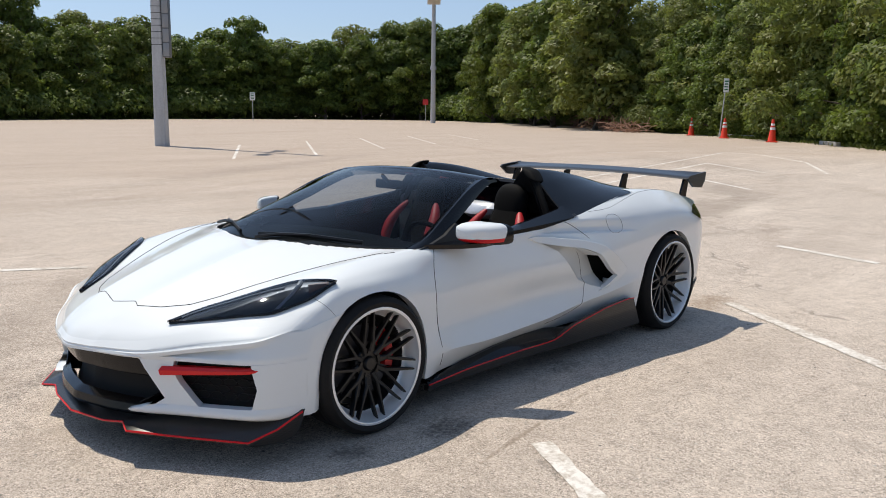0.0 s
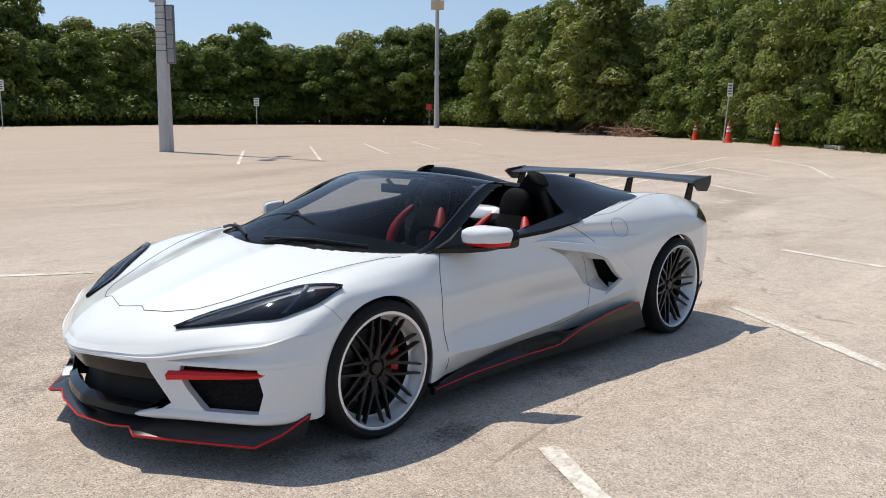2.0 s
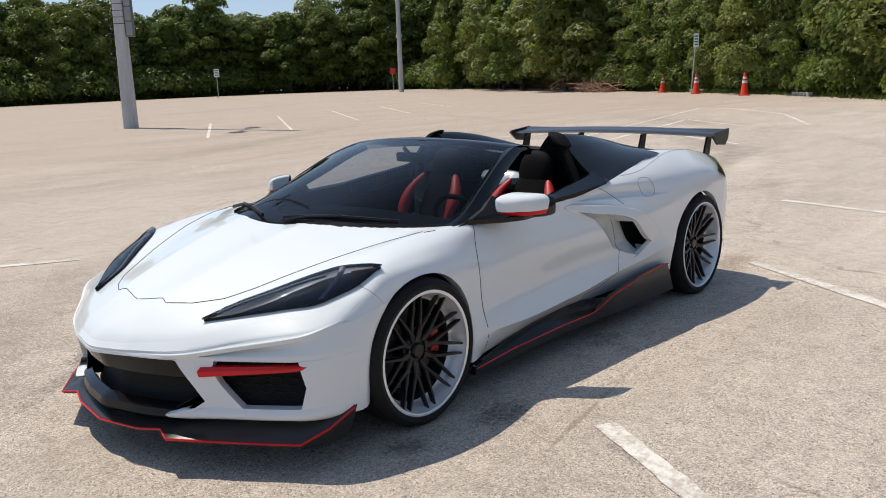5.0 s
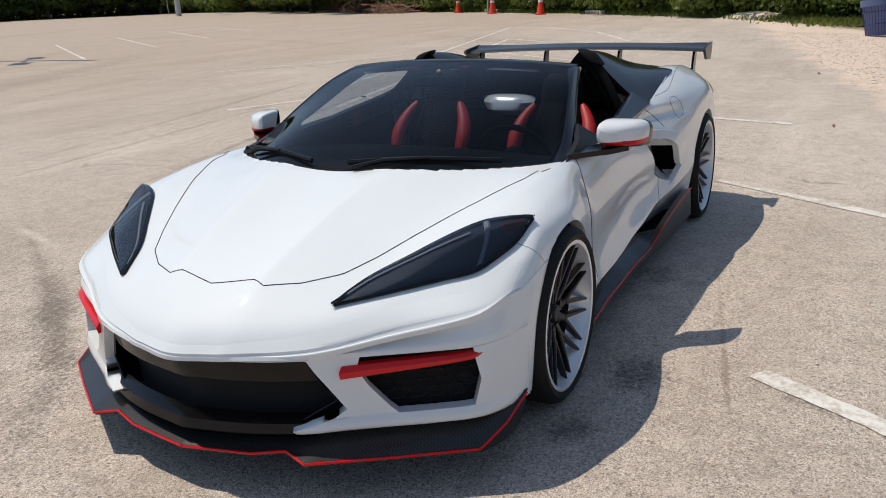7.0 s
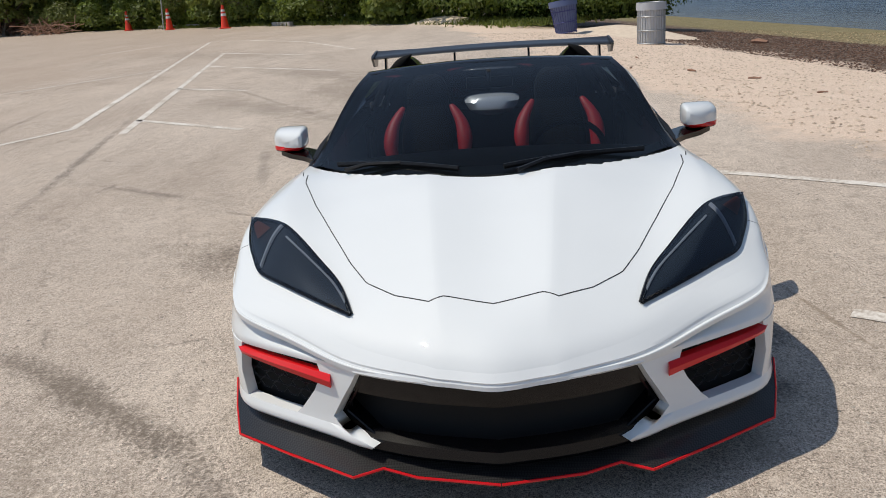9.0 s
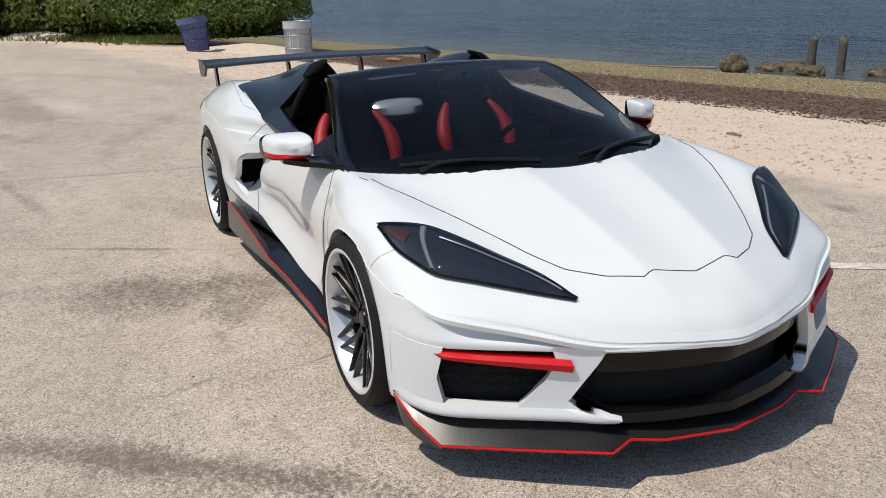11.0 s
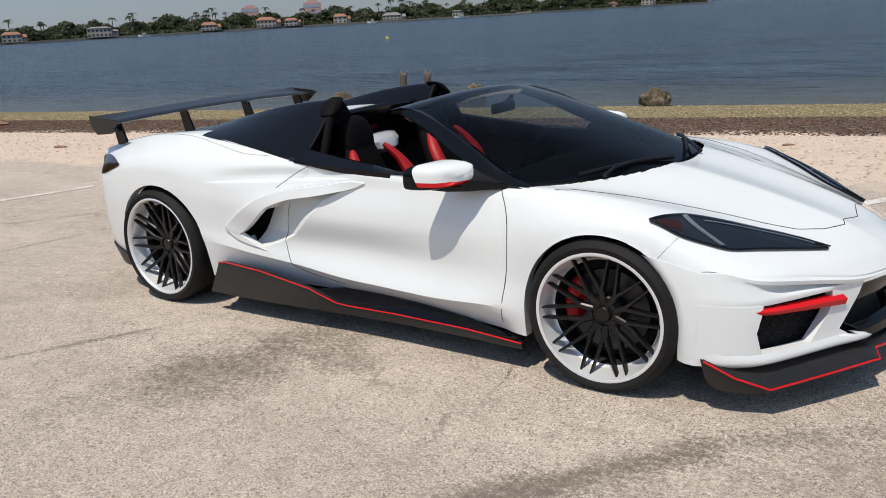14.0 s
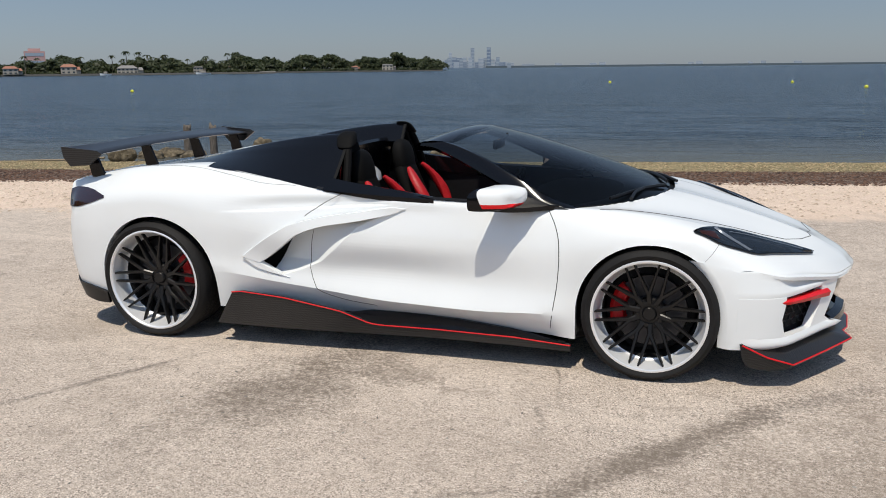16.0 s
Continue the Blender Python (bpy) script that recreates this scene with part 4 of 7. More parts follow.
for sgn in (1, -1):
    bm = bmesh.new()
    grid_faces(bm, fascia(bm, [(0.452, 0.395, 0.925, 0.0), (0.435, 0.41, 0.925, -0.004)], 24))
    grid_faces(bm, fascia(bm, [(0.437, 0.412, 0.545, -0.004), (0.40, 0.432, 0.535, -0.002), (0.34, 0.467, 0.565, 0.0), (0.270, 0.505, 0.615, 0.0), (0.246, 0.475, 0.64, 0.005)], 8))
    grid_faces(bm, fascia(bm, [(0.246, 0.475, 0.925, 0.005), (0.230, 0.42, 0.925, 0.014), (0.216, 0.373, 0.925, 0.02), (0.204, 0.38, 0.925, 0.012), (0.19, 0.44, 0.925, -0.02)], 26))
    grid_faces(bm, fascia(bm, [(0.437, 0.832, 0.925, 0.0), (0.40, 0.838, 0.925, 0.004), (0.33, 0.85, 0.925, 0.004), (0.246, 0.835, 0.925, 0.005)], 8))
    # from the edge of the bonnet and wing down to the openings, hollowed under the lip
    edge = [p for p in SECTIONS[0][:6 * PER + 1] if p.y > 0.34]
    rear = SECTIONS[0][6 * PER:7 * PER + 1]
    ey = [p.y for p in edge]
    ys = [0.395 + (0.925 - 0.395) * q / 24 for q in range(25)]
    top, low = [], []
    for q, y in enumerate(ys):
        yt = y - 0.017 * smooth(0.5, 1.0, q / 24)
        top.append(Vector((float(np.interp(yt, ey, [p.x for p in edge])), yt, float(np.interp(yt, ey, [p.z for p in edge])))))
        low.append(Vector((nose_x(y), y, 0.452)))
    rows = [[p + Vector((-0.03, -0.035, 0.02)) for p in top]]
    for t, d in ((0, 0.0), (0.05, 0.001), (0.13, 0.026), (0.32, 0.030), (0.6, 0.018), (0.85, 0.004), (1.0, 0.0)):
        row = []
        for q, (a, b) in enumerate(zip(top, low)):
            fade = d * (1 - smooth(0.62, 0.97, q / 24))
            row.append(a.lerp(b, t) - Vector((fade, 0.5 * fade, 0)))
        rows.append(row)
    grid_faces(bm, rows)
    # the flank runs on over the wing to the wheel arch
    starts = [r[-1] for r in rows[1:]] + [Vector((nose_x(0.925) + dx, 0.925, z)) for z, dx in ((0.437, 0.0), (0.40, 0.004), (0.33, 0.004), (0.246, 0.005), (0.230, 0.014), (0.216, 0.02), (0.204, 0.012), (0.19, -0.02))]
    cx, cz, r_ = ARCHES[0]
    flank = []
    for p in starts:
        row = [p]
        for u in (0.25, 0.45, 0.65, 0.85, 1.0):
            z = p.z + 0.045 * u * smooth(0.5, 0.562, p.z)
            end = cx + (math.sqrt(max(r_ ** 2 - (z - cz) ** 2, 0)) if z > cz else r_) - 0.001
            q = on_side(min(p.x + (end - p.x) * u, 1.735), z, 1)
            row.append(q + Vector((0, 0.003 * min(1, u * 4), 0)))
        flank.append(row)
    grid_faces(bm, flank)
    for v in bm.verts:
        v.co.y *= sgn
    bmesh.ops.remove_doubles(bm, verts=bm.verts, dist=0.0008)
    rim = [e for e in bm.edges if e.is_boundary]
    for g in bmesh.ops.extrude_edge_only(bm, edges=rim)["geom"]:
        if isinstance(g, bmesh.types.BMVert):
            g.co += Vector((-0.035, -0.022 * sgn, 0.0))
    part("front_bumper", bm, WHITE, car, "gloss white bumper corner", auto=62)
    # fog recess
    fr = new("side_grille")
    fr.parent = car
    bm = bmesh.new()
    grid_faces(bm, [[(x - 0.075, y * sgn, z) for x, y, z in r] for r in fascia(bm, [(0.46, 0.44, 0.905, 0), (0.36, 0.44, 0.91, 0), (0.20, 0.46, 0.915, 0)], 12)])
    part("backing", bm, DARK, fr)
    bm = bmesh.new()
    for row, z in enumerate((0.405, 0.375, 0.345, 0.315, 0.285)):
        for c in range(6):
            y = 0.56 + 0.052 * c + (0.026 if row % 2 else 0)
            pts = [(nose_x(y + 0.026 * math.cos(a)) - 0.055, sgn * (y + 0.027 * math.cos(a)), z + 0.019 * math.sin(a)) for a in (2 * math.pi * k / 6 for k in range(7))]
            tube(bm, pts, 0.0028, 4, cap=False)
    part("honeycomb", bm, BLACK_SATIN, fr)
    bm = bmesh.new()
    rows = []
    for t in np.linspace(0, 1, 14):
        y = 0.500 + (0.862 - 0.500) * t
        x = nose_x(y) + 0.006 - 0.02 * (t > 0.97)
        z = 0.392 + 0.022 * t
        h = 0.019 * (1 - 0.5 * t) * (1.0 if t < 0.93 else 0.35)
        rows.append([(x + 0.006, sgn * y, z - h), (x + 0.012, sgn * y, z + h * 0.2), (x - 0.004, sgn * y, z + h), (x - 0.035, sgn * y, z + h), (x - 0.03, sgn * y, z - h)])
    vs = grid_faces(bm, rows, closed=True)
    bm.faces.new(vs[0]), bm.faces.new(vs[-1])
    part("blade", bm, RED, fr, "red blade across the opening")

# centre grille
grille = new("front_grille")
grille.parent = car
bm = bmesh.new()
grid_faces(bm, [[(nose_x(y) - d, y, z) for y in np.linspace(-w, w, 25)] for z, w, d in ((0.452, 0.43, 0.012), (0.435, 0.43, 0.034), (0.40, 0.445, 0.036), (0.355, 0.468, 0.046), (0.340, 0.475, 0.075))])
part("upper_panel", bm, BLACK_GLOSS, grille, "gloss black grille panel")
bm = bmesh.new()
grid_faces(bm, [[(nose_x(y) - d, y, z) for y in np.linspace(-w, w, 25)] for z, w, d in ((0.39, 0.45, 0.10), (0.33, 0.50, 0.13), (0.24, 0.52, 0.12), (0.17, 0.52, 0.09))])
part("backing", bm, DARK, grille)
bm = bmesh.new()
grid_faces(bm, [[(nose_x(y) + d, y, z) for y in np.linspace(-w, w, 31)] for z, w, d in ((0.245, 0.40, -0.06), (0.225, 0.41, -0.02), (0.195, 0.41, -0.012), (0.175, 0.41, -0.03))])
part("lower_panel", bm, BLACK_GLOSS, grille, "gloss black lower intake edge")
for sgn in (1, -1):
    bm = bmesh.new()
    shell(bm, [[(nose_x(y) - d, sgn * y, z) for y, z, d in ((0.382, 0.445, 0.034), (0.467, 0.287, 0.034), (0.362, 0.222, 0.03))], [(nose_x(y) - d, sgn * y, z) for y, z, d in ((0.378, 0.445, 0.16), (0.463, 0.29, 0.16), (0.35, 0.20, 0.14))]], (0.0, -0.008 * sgn, 0))
    part("surround", bm, BLACK_GLOSS, grille)
# lip closing the nose in the middle
bm = bmesh.new()
grid_faces(bm, [[(nose_x(y) + d, y, z) for y in np.linspace(-0.42, 0.42, 31)] for z, d in ((0.4555, 0.0), (0.445, 0.004), (0.437, -0.004), (0.437, -0.045))])
part("nose_lip", bm, WHITE, car, "gloss white lip over the grille")

# rolled lip along the front edge of the skin, with a narrow bright shelf under it
def edge_walk(j, dist):
    """A place on the skin at some distance back from its front edge, with the way outwards."""
    left = dist
    for a, b in zip(SECTIONS, SECTIONS[1:]):
        step = (b[j] - a[j]).length
        if step >= left:
            p = a[j].lerp(b[j], left / step)
            back = (b[j] - a[j]).normalized()
            j0, j1 = max(j - 1, 0), j + 1
            n = (SECTIONS[0][j1] - SECTIONS[0][j0]).normalized().cross(back)
            return p, (n if n.x > 0 else -n)
        left -= step


for sgn in (1, -1):
    bm = bmesh.new()
    last = 6 * PER - 2
    rows = []
    for dist, proud, shelf in ((0.13, 0.0002, 0), (0.09, 0.0022, 0), (0.055, 0.0035, 0), (0.036, 0.0048, 0), (0.033, 0.0040, 0), (0.025, 0.0004, 0), (0.013, 0.0004, 1), (0.006, 0.0070, 1), (0.001, 0.0065, 1), (-0.012, 0.002, 1)):
        row = []
        for j in range(0, last):
            f = 1 - smooth(0.80, 1.0, j / (last - 1))
            reach = 0.30 + 0.55 * smooth(0.25, 0.80, j / last)
            p, n = edge_walk(j, max(dist, 0.0) * reach)
            q = p + n * (proud * f * (smooth(0.35, 0.60, j / last) if shelf else 1.0) + 0.0006)
            q.z += min(dist, 0.0)
            row.append(Vector((q.x, q.y * sgn, q.z)))
        rows.append(row)
    grid_faces(bm, rows)
    part("bumper_lip", bm, WHITE, car, "gloss white rolled lip under the headlight", auto=30)

# splitter
splitter = new("front_splitter")
splitter.parent = car
EDGE = [(2.372, 0.0, 0.140), (2.335, 0.24, 0.147), (2.298, 0.345, 0.158), (2.327, 0.432, 0.148), (2.17, 0.66, 0.138), (2.018, 0.866, 0.128), (1.90, 0.905, 0.165), (1.785, 0.93, 0.222)]
INNER = [(2.26, 0.0, 0.178), (2.23, 0.24, 0.18), (2.19, 0.36, 0.19), (2.17, 0.44, 0.19), (2.06, 0.64, 0.19), (1.955, 0.80, 0.19), (1.86, 0.885, 0.20), (1.78, 0.905, 0.235)]
for sgn in (1, -1):
    bm = bmesh.new()
    o = stepped([(x, sgn * y, z) for x, y, z in EDGE], 6)
    i_ = stepped([(x, sgn * y, z) for x, y, z in INNER], 6)
    shell(bm, between(o, i_, 4), (0, 0, -0.014))
    part("lip_panel", bm, CARBON, splitter, "carbon fibre splitter lip")
    bm = bmesh.new()
    rear_o = [(2.018, sgn * 0.866, 0.128), (1.90, sgn * 0.905, 0.165), (1.81, sgn * 0.927, 0.21), (1.775, sgn * 0.93, 0.225)]
    rear_b = [(2.00, sgn * 0.862, 0.100), (1.90, sgn * 0.895, 0.095), (1.82, sgn * 0.912, 0.11), (1.79, sgn * 0.918, 0.15)]
    shell(bm, ribbon(rear_o, rear_b, 12, 4), (0, -0.014 * sgn, 0))
    part("end_plate", bm, CARBON, splitter, "carbon fibre winglet in front of the wheel")
    bm = bmesh.new()
    tube(bm, [p + Vector((0.003, 0.002 * sgn, -0.004)) for p in o], 0.0037, 6, squash=1.2)
    part("red_edge", bm, RED, splitter, "red painted edge")

# --- side skirts ---
for sgn in (1, -1):
    sk = new("side_skirt")
    sk.parent = car
    T = [(0.99, 0.905, 0.135), (0.7, 0.904, 0.155), (0.3, 0.905, 0.162), (0.0, 0.912, 0.162), (-0.07, 0.916, 0.168), (-0.23, 0.935, 0.228), (-0.55, 0.952, 0.284), (-0.80, 0.962, 0.305), (-0.86, 0.962, 0.298)]
    Bt = [(0.99, 0.90, 0.105), (0.7, 0.90, 0.112), (0.3, 0.90, 0.115), (0.0, 0.905, 0.112), (-0.08, 0.908, 0.110), (-0.30, 0.925, 0.110), (-0.55, 0.94, 0.110), (-0.80, 0.948, 0.112), (-0.965, 0.952, 0.115)]
    bm = bmesh.new()
    shell(bm, between(stepped([(x, sgn * y, z) for x, y, z in T], 6), stepped([(x, sgn * y, z) for x, y, z in Bt], 6), 4), (0, -0.03 * sgn, 0))
    part("lower_panel", bm, CARBON, sk, "carbon fibre side skirt")
    bm = bmesh.new()
    tube(bm, [p + Vector((0, 0.004 * sgn, 0.003)) for p in resample([(x, sgn * y, z) for x, y, z in T], 60)], 0.0035, 6)
    part("red_edge", bm, RED, sk, "red painted edge")
    bm = bmesh.new()
    Wt = [(0.985, 0.890, 0.142), (0.867, 0.882, 0.158), (0.68, 0.854, 0.183), (0.39, 0.840, 0.208), (0.1, 0.818, 0.214), (-0.10, 0.824, 0.213), (-0.225, 0.905, 0.212)]
    Wb = [(0.985, 0.902, 0.130), (0.867, 0.902, 0.145), (0.68, 0.902, 0.150), (0.39, 0.903, 0.156), (0.1, 0.905, 0.160), (-0.10, 0.914, 0.172), (-0.225, 0.930, 0.206)]
    shell(bm, between(stepped([(x, sgn * y, z) for x, y, z in Wt], 6), stepped([(x, sgn * y, z) for x, y, z in Wb], 6), 4), (0, -0.02 * sgn, 0))
    part("rocker_panel", bm, BLACK_GLOSS, sk, "gloss black rocker panel")

# --- side intakes ---
for sgn in (1, -1):
    iv = new("side_intake")
    iv.parent = car
    outer = [(0.11, 0.776), (0.02, 0.780), (-0.15, 0.756), (-0.30, 0.735), (-0.42, 0.710), (-0.51, 0.683), (-0.60, 0.634), (-0.70, 0.570), (-0.792, 0.502)]
    inner = [(0.09, 0.768), (0.02, 0.742), (-0.17, 0.705), (-0.335, 0.678), (-0.46, 0.635), (-0.53, 0.585), (-0.60, 0.530), (-0.66, 0.488), (-0.692, 0.470)]
    leg_o = [(-0.792, 0.502), (-0.73, 0.452), (-0.66, 0.423), (-0.535, 0.390)]
    leg_i = [(-0.692, 0.470), (-0.65, 0.446), (-0.605, 0.420), (-0.540, 0.390)]

    def blade_rows(far, close, proud, n):
        a = resample(catmull([(x, 0, z) for x, z in far], 6), n)
        b = resample(catmull([(x, 0, z) for x, z in close], 6), n)
        rows = []
        for r, up in ((0, 0.002), (0.03, 0.004), (0.5, 0.004), (0.97, 0.004), (1, 0.001)):
            row = []
            for k in range(n):
                p = a[k].lerp(b[k], r)
                row.append(on_side(p.x, p.z, sgn) + Vector((0, sgn * (proud(k / (n - 1)) + up), 0)))
            rows.append(row)
        back = [p - Vector((0, sgn * 0.04, 0)) for p in rows[0]]
        lip = [p + Vector((0.004, -sgn * 0.028, 0.002)) for p in rows[-1]]
        return [back] + rows + [lip]

    bm = bmesh.new()
    grid_faces(bm, blade_rows(outer, inner, lambda t: 0.004 + 0.036 * smooth(0, 0.3, t) - 0.026 * smooth(0.6, 1, t), 60))
    grid_faces(bm, blade_rows(leg_o, leg_i, lambda t: 0.012 - 0.010 * t, 20))
    part("frame_blade", bm, WHITE, iv, "gloss white boomerang blade", auto=28)
    bm = bmesh.new()
    grid_faces(bm, [[(x, sgn * y, z) for z in np.linspace(0.36, 0.68, 6)] for x, y in ((-0.50, 0.73), (-0.70, 0.74), (-0.84, 0.80), (-0.86, 0.91))])
    part("inlet", bm, DARK, iv, "black air inlet")

# --- tail: lamps, rear panel, diffuser ---
for sgn in (1, -1):
    bm = bmesh.new()
    tl = [(-1.665, 0.797), (-1.78, 0.825), (-1.92, 0.828), (-1.99, 0.81)]
    bl = [(-1.665, 0.787), (-1.76, 0.755), (-1.86, 0.728), (-1.985, 0.715)]
    grid_faces(bm, [[on_side(p.x, p.z, sgn, 0.005) for p in r] for r in ribbon([(x, 0, z) for x, z in tl], [(x, 0, z) for x, z in bl], 14, 6)])
    part("tail_light", bm, material("smoked tail lamp", (0.02, 0.004, 0.005), 0.15, 0, 0.8), car, "smoked dark red tail lamp")
bm = bmesh.new()
end = SECTIONS[-1]
ring = [Vector((p.x, -p.y, p.z)) for p in reversed(end[1:])] + list(end)
c = Vector((-2.09, 0, 0.55))
grid_faces(bm, [[p.lerp(Vector((c.x + 0.095 * (abs(p.y) / 0.8) ** 2, p.y, 0.3 + 0.45 * (p.z - 0.2))), t) for p in ring] for t in (0, 0.15, 0.6, 1.0)])
part("rear_panel", bm, WHITE, car)
bm = bmesh.new()
box(bm, (-2.03, -0.72, 0.13), (-1.75, 0.72, 0.30), 0.02)
for sgn in (1, -1):
    shell(bm, ribbon([(-1.70, sgn * 0.935, 0.235), (-1.82, sgn * 0.905, 0.255), (-1.95, sgn * 0.86, 0.27), (-2.02, sgn * 0.78, 0.29)], [(-1.70, sgn * 0.92, 0.165), (-1.82, sgn * 0.885, 0.16), (-1.95, sgn * 0.82, 0.17), (-2.0, sgn * 0.75, 0.18)], 10, 3), (0, -0.02 * sgn, 0))
part("diffuser", bm, BLACK_SATIN, car, "black rear diffuser")
# unseen floor plates, added to stop sunlight leaking under the car
bm = bmesh.new()
box(bm, (-1.9, -0.70, 0.12), (1.80, 0.70, 0.16), 0.0)
box(bm, (-0.955, -0.90, 0.125), (0.96, 0.885, 0.15), 0.0)
box(bm, (1.80, -0.40, 0.13), (2.15, 0.40, 0.165), 0.0)
part("undertray", bm, BLACK_DULL, car)
for cx, cz, r in ARCHES:
    for sgn in (1, -1):
        bm = bmesh.new()
        a = np.linspace(-0.35, math.pi + 0.35, 28)
        grid_faces(bm, [[(cx + (r + 0.012) * math.cos(q), sgn * y, cz + (r + 0.012) * math.sin(q)) for q in a] for y in (0.50, 0.70, 0.86 if cx > 0 else 0.88)])
        box(bm, (cx - r, sgn * 0.50 - 0.005, 0.12), (cx + r, sgn * 0.50 + 0.005, cz + r))
        part("wheel_arch_liner", bm, DARK, car)


# --- wheels ---
def tyre_mesh(R, Rr, w):
    bm = bmesh.new()
    prof = [(Rr - 0.006, -w * 0.44), (Rr + 0.004, -w * 0.49), (Rr + (R - Rr) * 0.5, -w * 0.515), (R - 0.020, -w * 0.49), (R - 0.006, -w * 0.45), (R, -w * 0.38)]
    for k, h in enumerate(np.linspace(-0.30, 0.30, 5)):
        prof += [(R, (h - 0.055) * w), (R - 0.006, (h - 0.05) * w), (R - 0.006, (h - 0.035) * w), (R, (h - 0.03) * w)]
    prof += [(R, w * 0.38), (R - 0.006, w * 0.45), (R - 0.020, w * 0.49), (Rr + (R - Rr) * 0.5, w * 0.515), (Rr + 0.004, w * 0.49), (Rr - 0.006, w * 0.44)]
    lathe(bm, prof, "y", 72)
    return bm


def rim_mesh(Rr, w):
    bm = bmesh.new()
    prof = [(Rr + 0.004, w * 0.49), (Rr - 0.003, w * 0.50), (Rr - 0.010, w * 0.485), (Rr - 0.012, w * 0.44), (Rr - 0.020, w * 0.36), (Rr - 0.030, w * 0.24), (Rr - 0.040, w * 0.17), (Rr - 0.044, w * 0.165)]
    lathe(bm, prof, "y", 64)
    return bm


def barrel_mesh(Rr, w):
    bm = bmesh.new()
    lathe(bm, [(Rr - 0.042, w * 0.168), (Rr - 0.046, w * 0.15), (Rr - 0.047, -w * 0.30), (Rr - 0.02, -w * 0.45), (Rr, -w * 0.47)], "y", 48)
    return bm


def spoke_mesh(Rr, w, hub_y):
    """One forked spoke: a short stem and two slim straight bars."""
    bm = bmesh.new()
    rim_y = w * 0.41

    def bar(a0, r0, a1, r1, y0, y1, w0, w1):
        rows = []
        p0, p1 = Vector((r0 * math.cos(a0), 0, r0 * math.sin(a0))), Vector((r1 * math.cos(a1), 0, r1 * math.sin(a1)))
        for t in np.linspace(0, 1, 7):
            q = p0.lerp(p1, t)
            r, a = q.length, math.atan2(q.z, q.x)
            y = y0 + (y1 - y0) * t
            hw = w0 + (w1 - w0) * t
            d = Vector((math.cos(a), 0, math.sin(a)))
            n = Vector((-math.sin(a), 0, math.cos(a)))
            p = d * r + Vector((0, y, 0))
            drop = 0.034 - 0.016 * t
            rows.append([p + n * hw - Vector((0, 0.003, 0)), p + n * hw * 0.6 + Vector((0, 0.003, 0)), p - n * hw * 0.6 + Vector((0, 0.003, 0)), p - n * hw - Vector((0, 0.003, 0)), p - n * hw * 0.85 - Vector((0, drop, 0)), p + n * hw * 0.85 - Vector((0, drop, 0))])
        vs = grid_faces(bm, rows, closed=True)
        bm.faces.new(vs[0]), bm.faces.new(vs[-1])

    split = Rr * 0.40
    mid_y = hub_y + (rim_y - hub_y) * 0.26
    bar(0, 0.05, 0, split, hub_y, mid_y, 0.016, 0.0125)
    for s in (1, -1):
        bar(s * 0.03, split * 0.94, s * math.radians(13.2), Rr - 0.012, mid_y, rim_y, 0.0105, 0.0052)
    return bm


def add_wheel(cx, cz, face, R, Rr, w, sgn, spin, behind):
    wh = new("wheel")
    wh.parent = car
    wh.matrix_local = pose(cx, sgn * (face - w * 0.5), cz, 0, 0, 0 if sgn > 0 else 180) @ pose(0, 0, 0, 0, spin, 0)
    hub_y = w * 0.40 - 0.042
    tyre = part("tyre", tyre_mesh(R, Rr, w), RUBBER, wh, "black low-profile tyre", auto=40)
    part("rim", rim_mesh(Rr, w), SILVER, wh, "bright polished rim barrel", auto=50)
    part("barrel", barrel_mesh(Rr, w), DARK, wh, "black inner barrel", auto=50)
    first = part("spoke", spoke_mesh(Rr, w, hub_y), WHEEL, wh, "satin black forked spoke", auto=30)
    for k in range(1, 10):
        o = new("spoke", first.data)
        o.parent = wh
        o["label"] = first["label"]
        o.matrix_local = Matrix.Rotation(2 * math.pi * k / 10, 4, "Y")
    bm = bmesh.new()
    lathe(bm, [(0.001, hub_y + 0.012), (0.028, hub_y + 0.012), (0.033, hub_y + 0.006), (0.036, hub_y - 0.004), (0.072, hub_y - 0.004), (0.078, hub_y - 0.012), (0.078, hub_y - 0.05)], "y", 40)
    for k in range(5):
        q = 2 * math.pi * k / 5 + 0.3
        m = Matrix.Translation((0.056 * math.cos(q), hub_y - 0.002, 0.056 * math.sin(q)))
        r = bmesh.ops.create_cone(bm, cap_ends=True, segments=6, radius1=0.010, radius2=0.009, depth=0.02, matrix=m @ Matrix.Rotation(math.pi / 2, 4, "X"))
    part("hub_cap", bm, WHEEL, wh)
    bm = bmesh.new()
    lathe(bm, [(0.07, -0.005), (0.175, -0.005), (0.178, -0.012), (0.175, -0.03), (0.07, -0.03)], "y", 48)
    part("brake_disc", bm, STEEL, wh)
    bm = bmesh.new()
    lathe(bm, [(0.0, -0.035), (Rr - 0.06, -0.035)], "y", 40)
    part("back_plate", bm, DARK, wh)
    # the caliper sits behind the front axle and ahead of the rear one
    bm = bmesh.new()
    rows = []
    base = (math.pi if sgn * behind > 0 else 0.0) + math.radians(spin)
    for t in np.linspace(-0.55, 0.55, 9):
        a = base + t - sgn * behind * math.radians(14)
        rows.append([(r * math.cos(a), y, r * math.sin(a)) for r, y in ((0.115, 0.006), (0.13, 0.028), (0.175, 0.030), (0.192, 0.012), (0.190, -0.03), (0.115, -0.03))])
    vs = grid_faces(bm, rows, closed=True)
    bm.faces.new(vs[0]), bm.faces.new(vs[-1])
    part("caliper", bm, CALIPER, wh, "red brake caliper")
    return wh


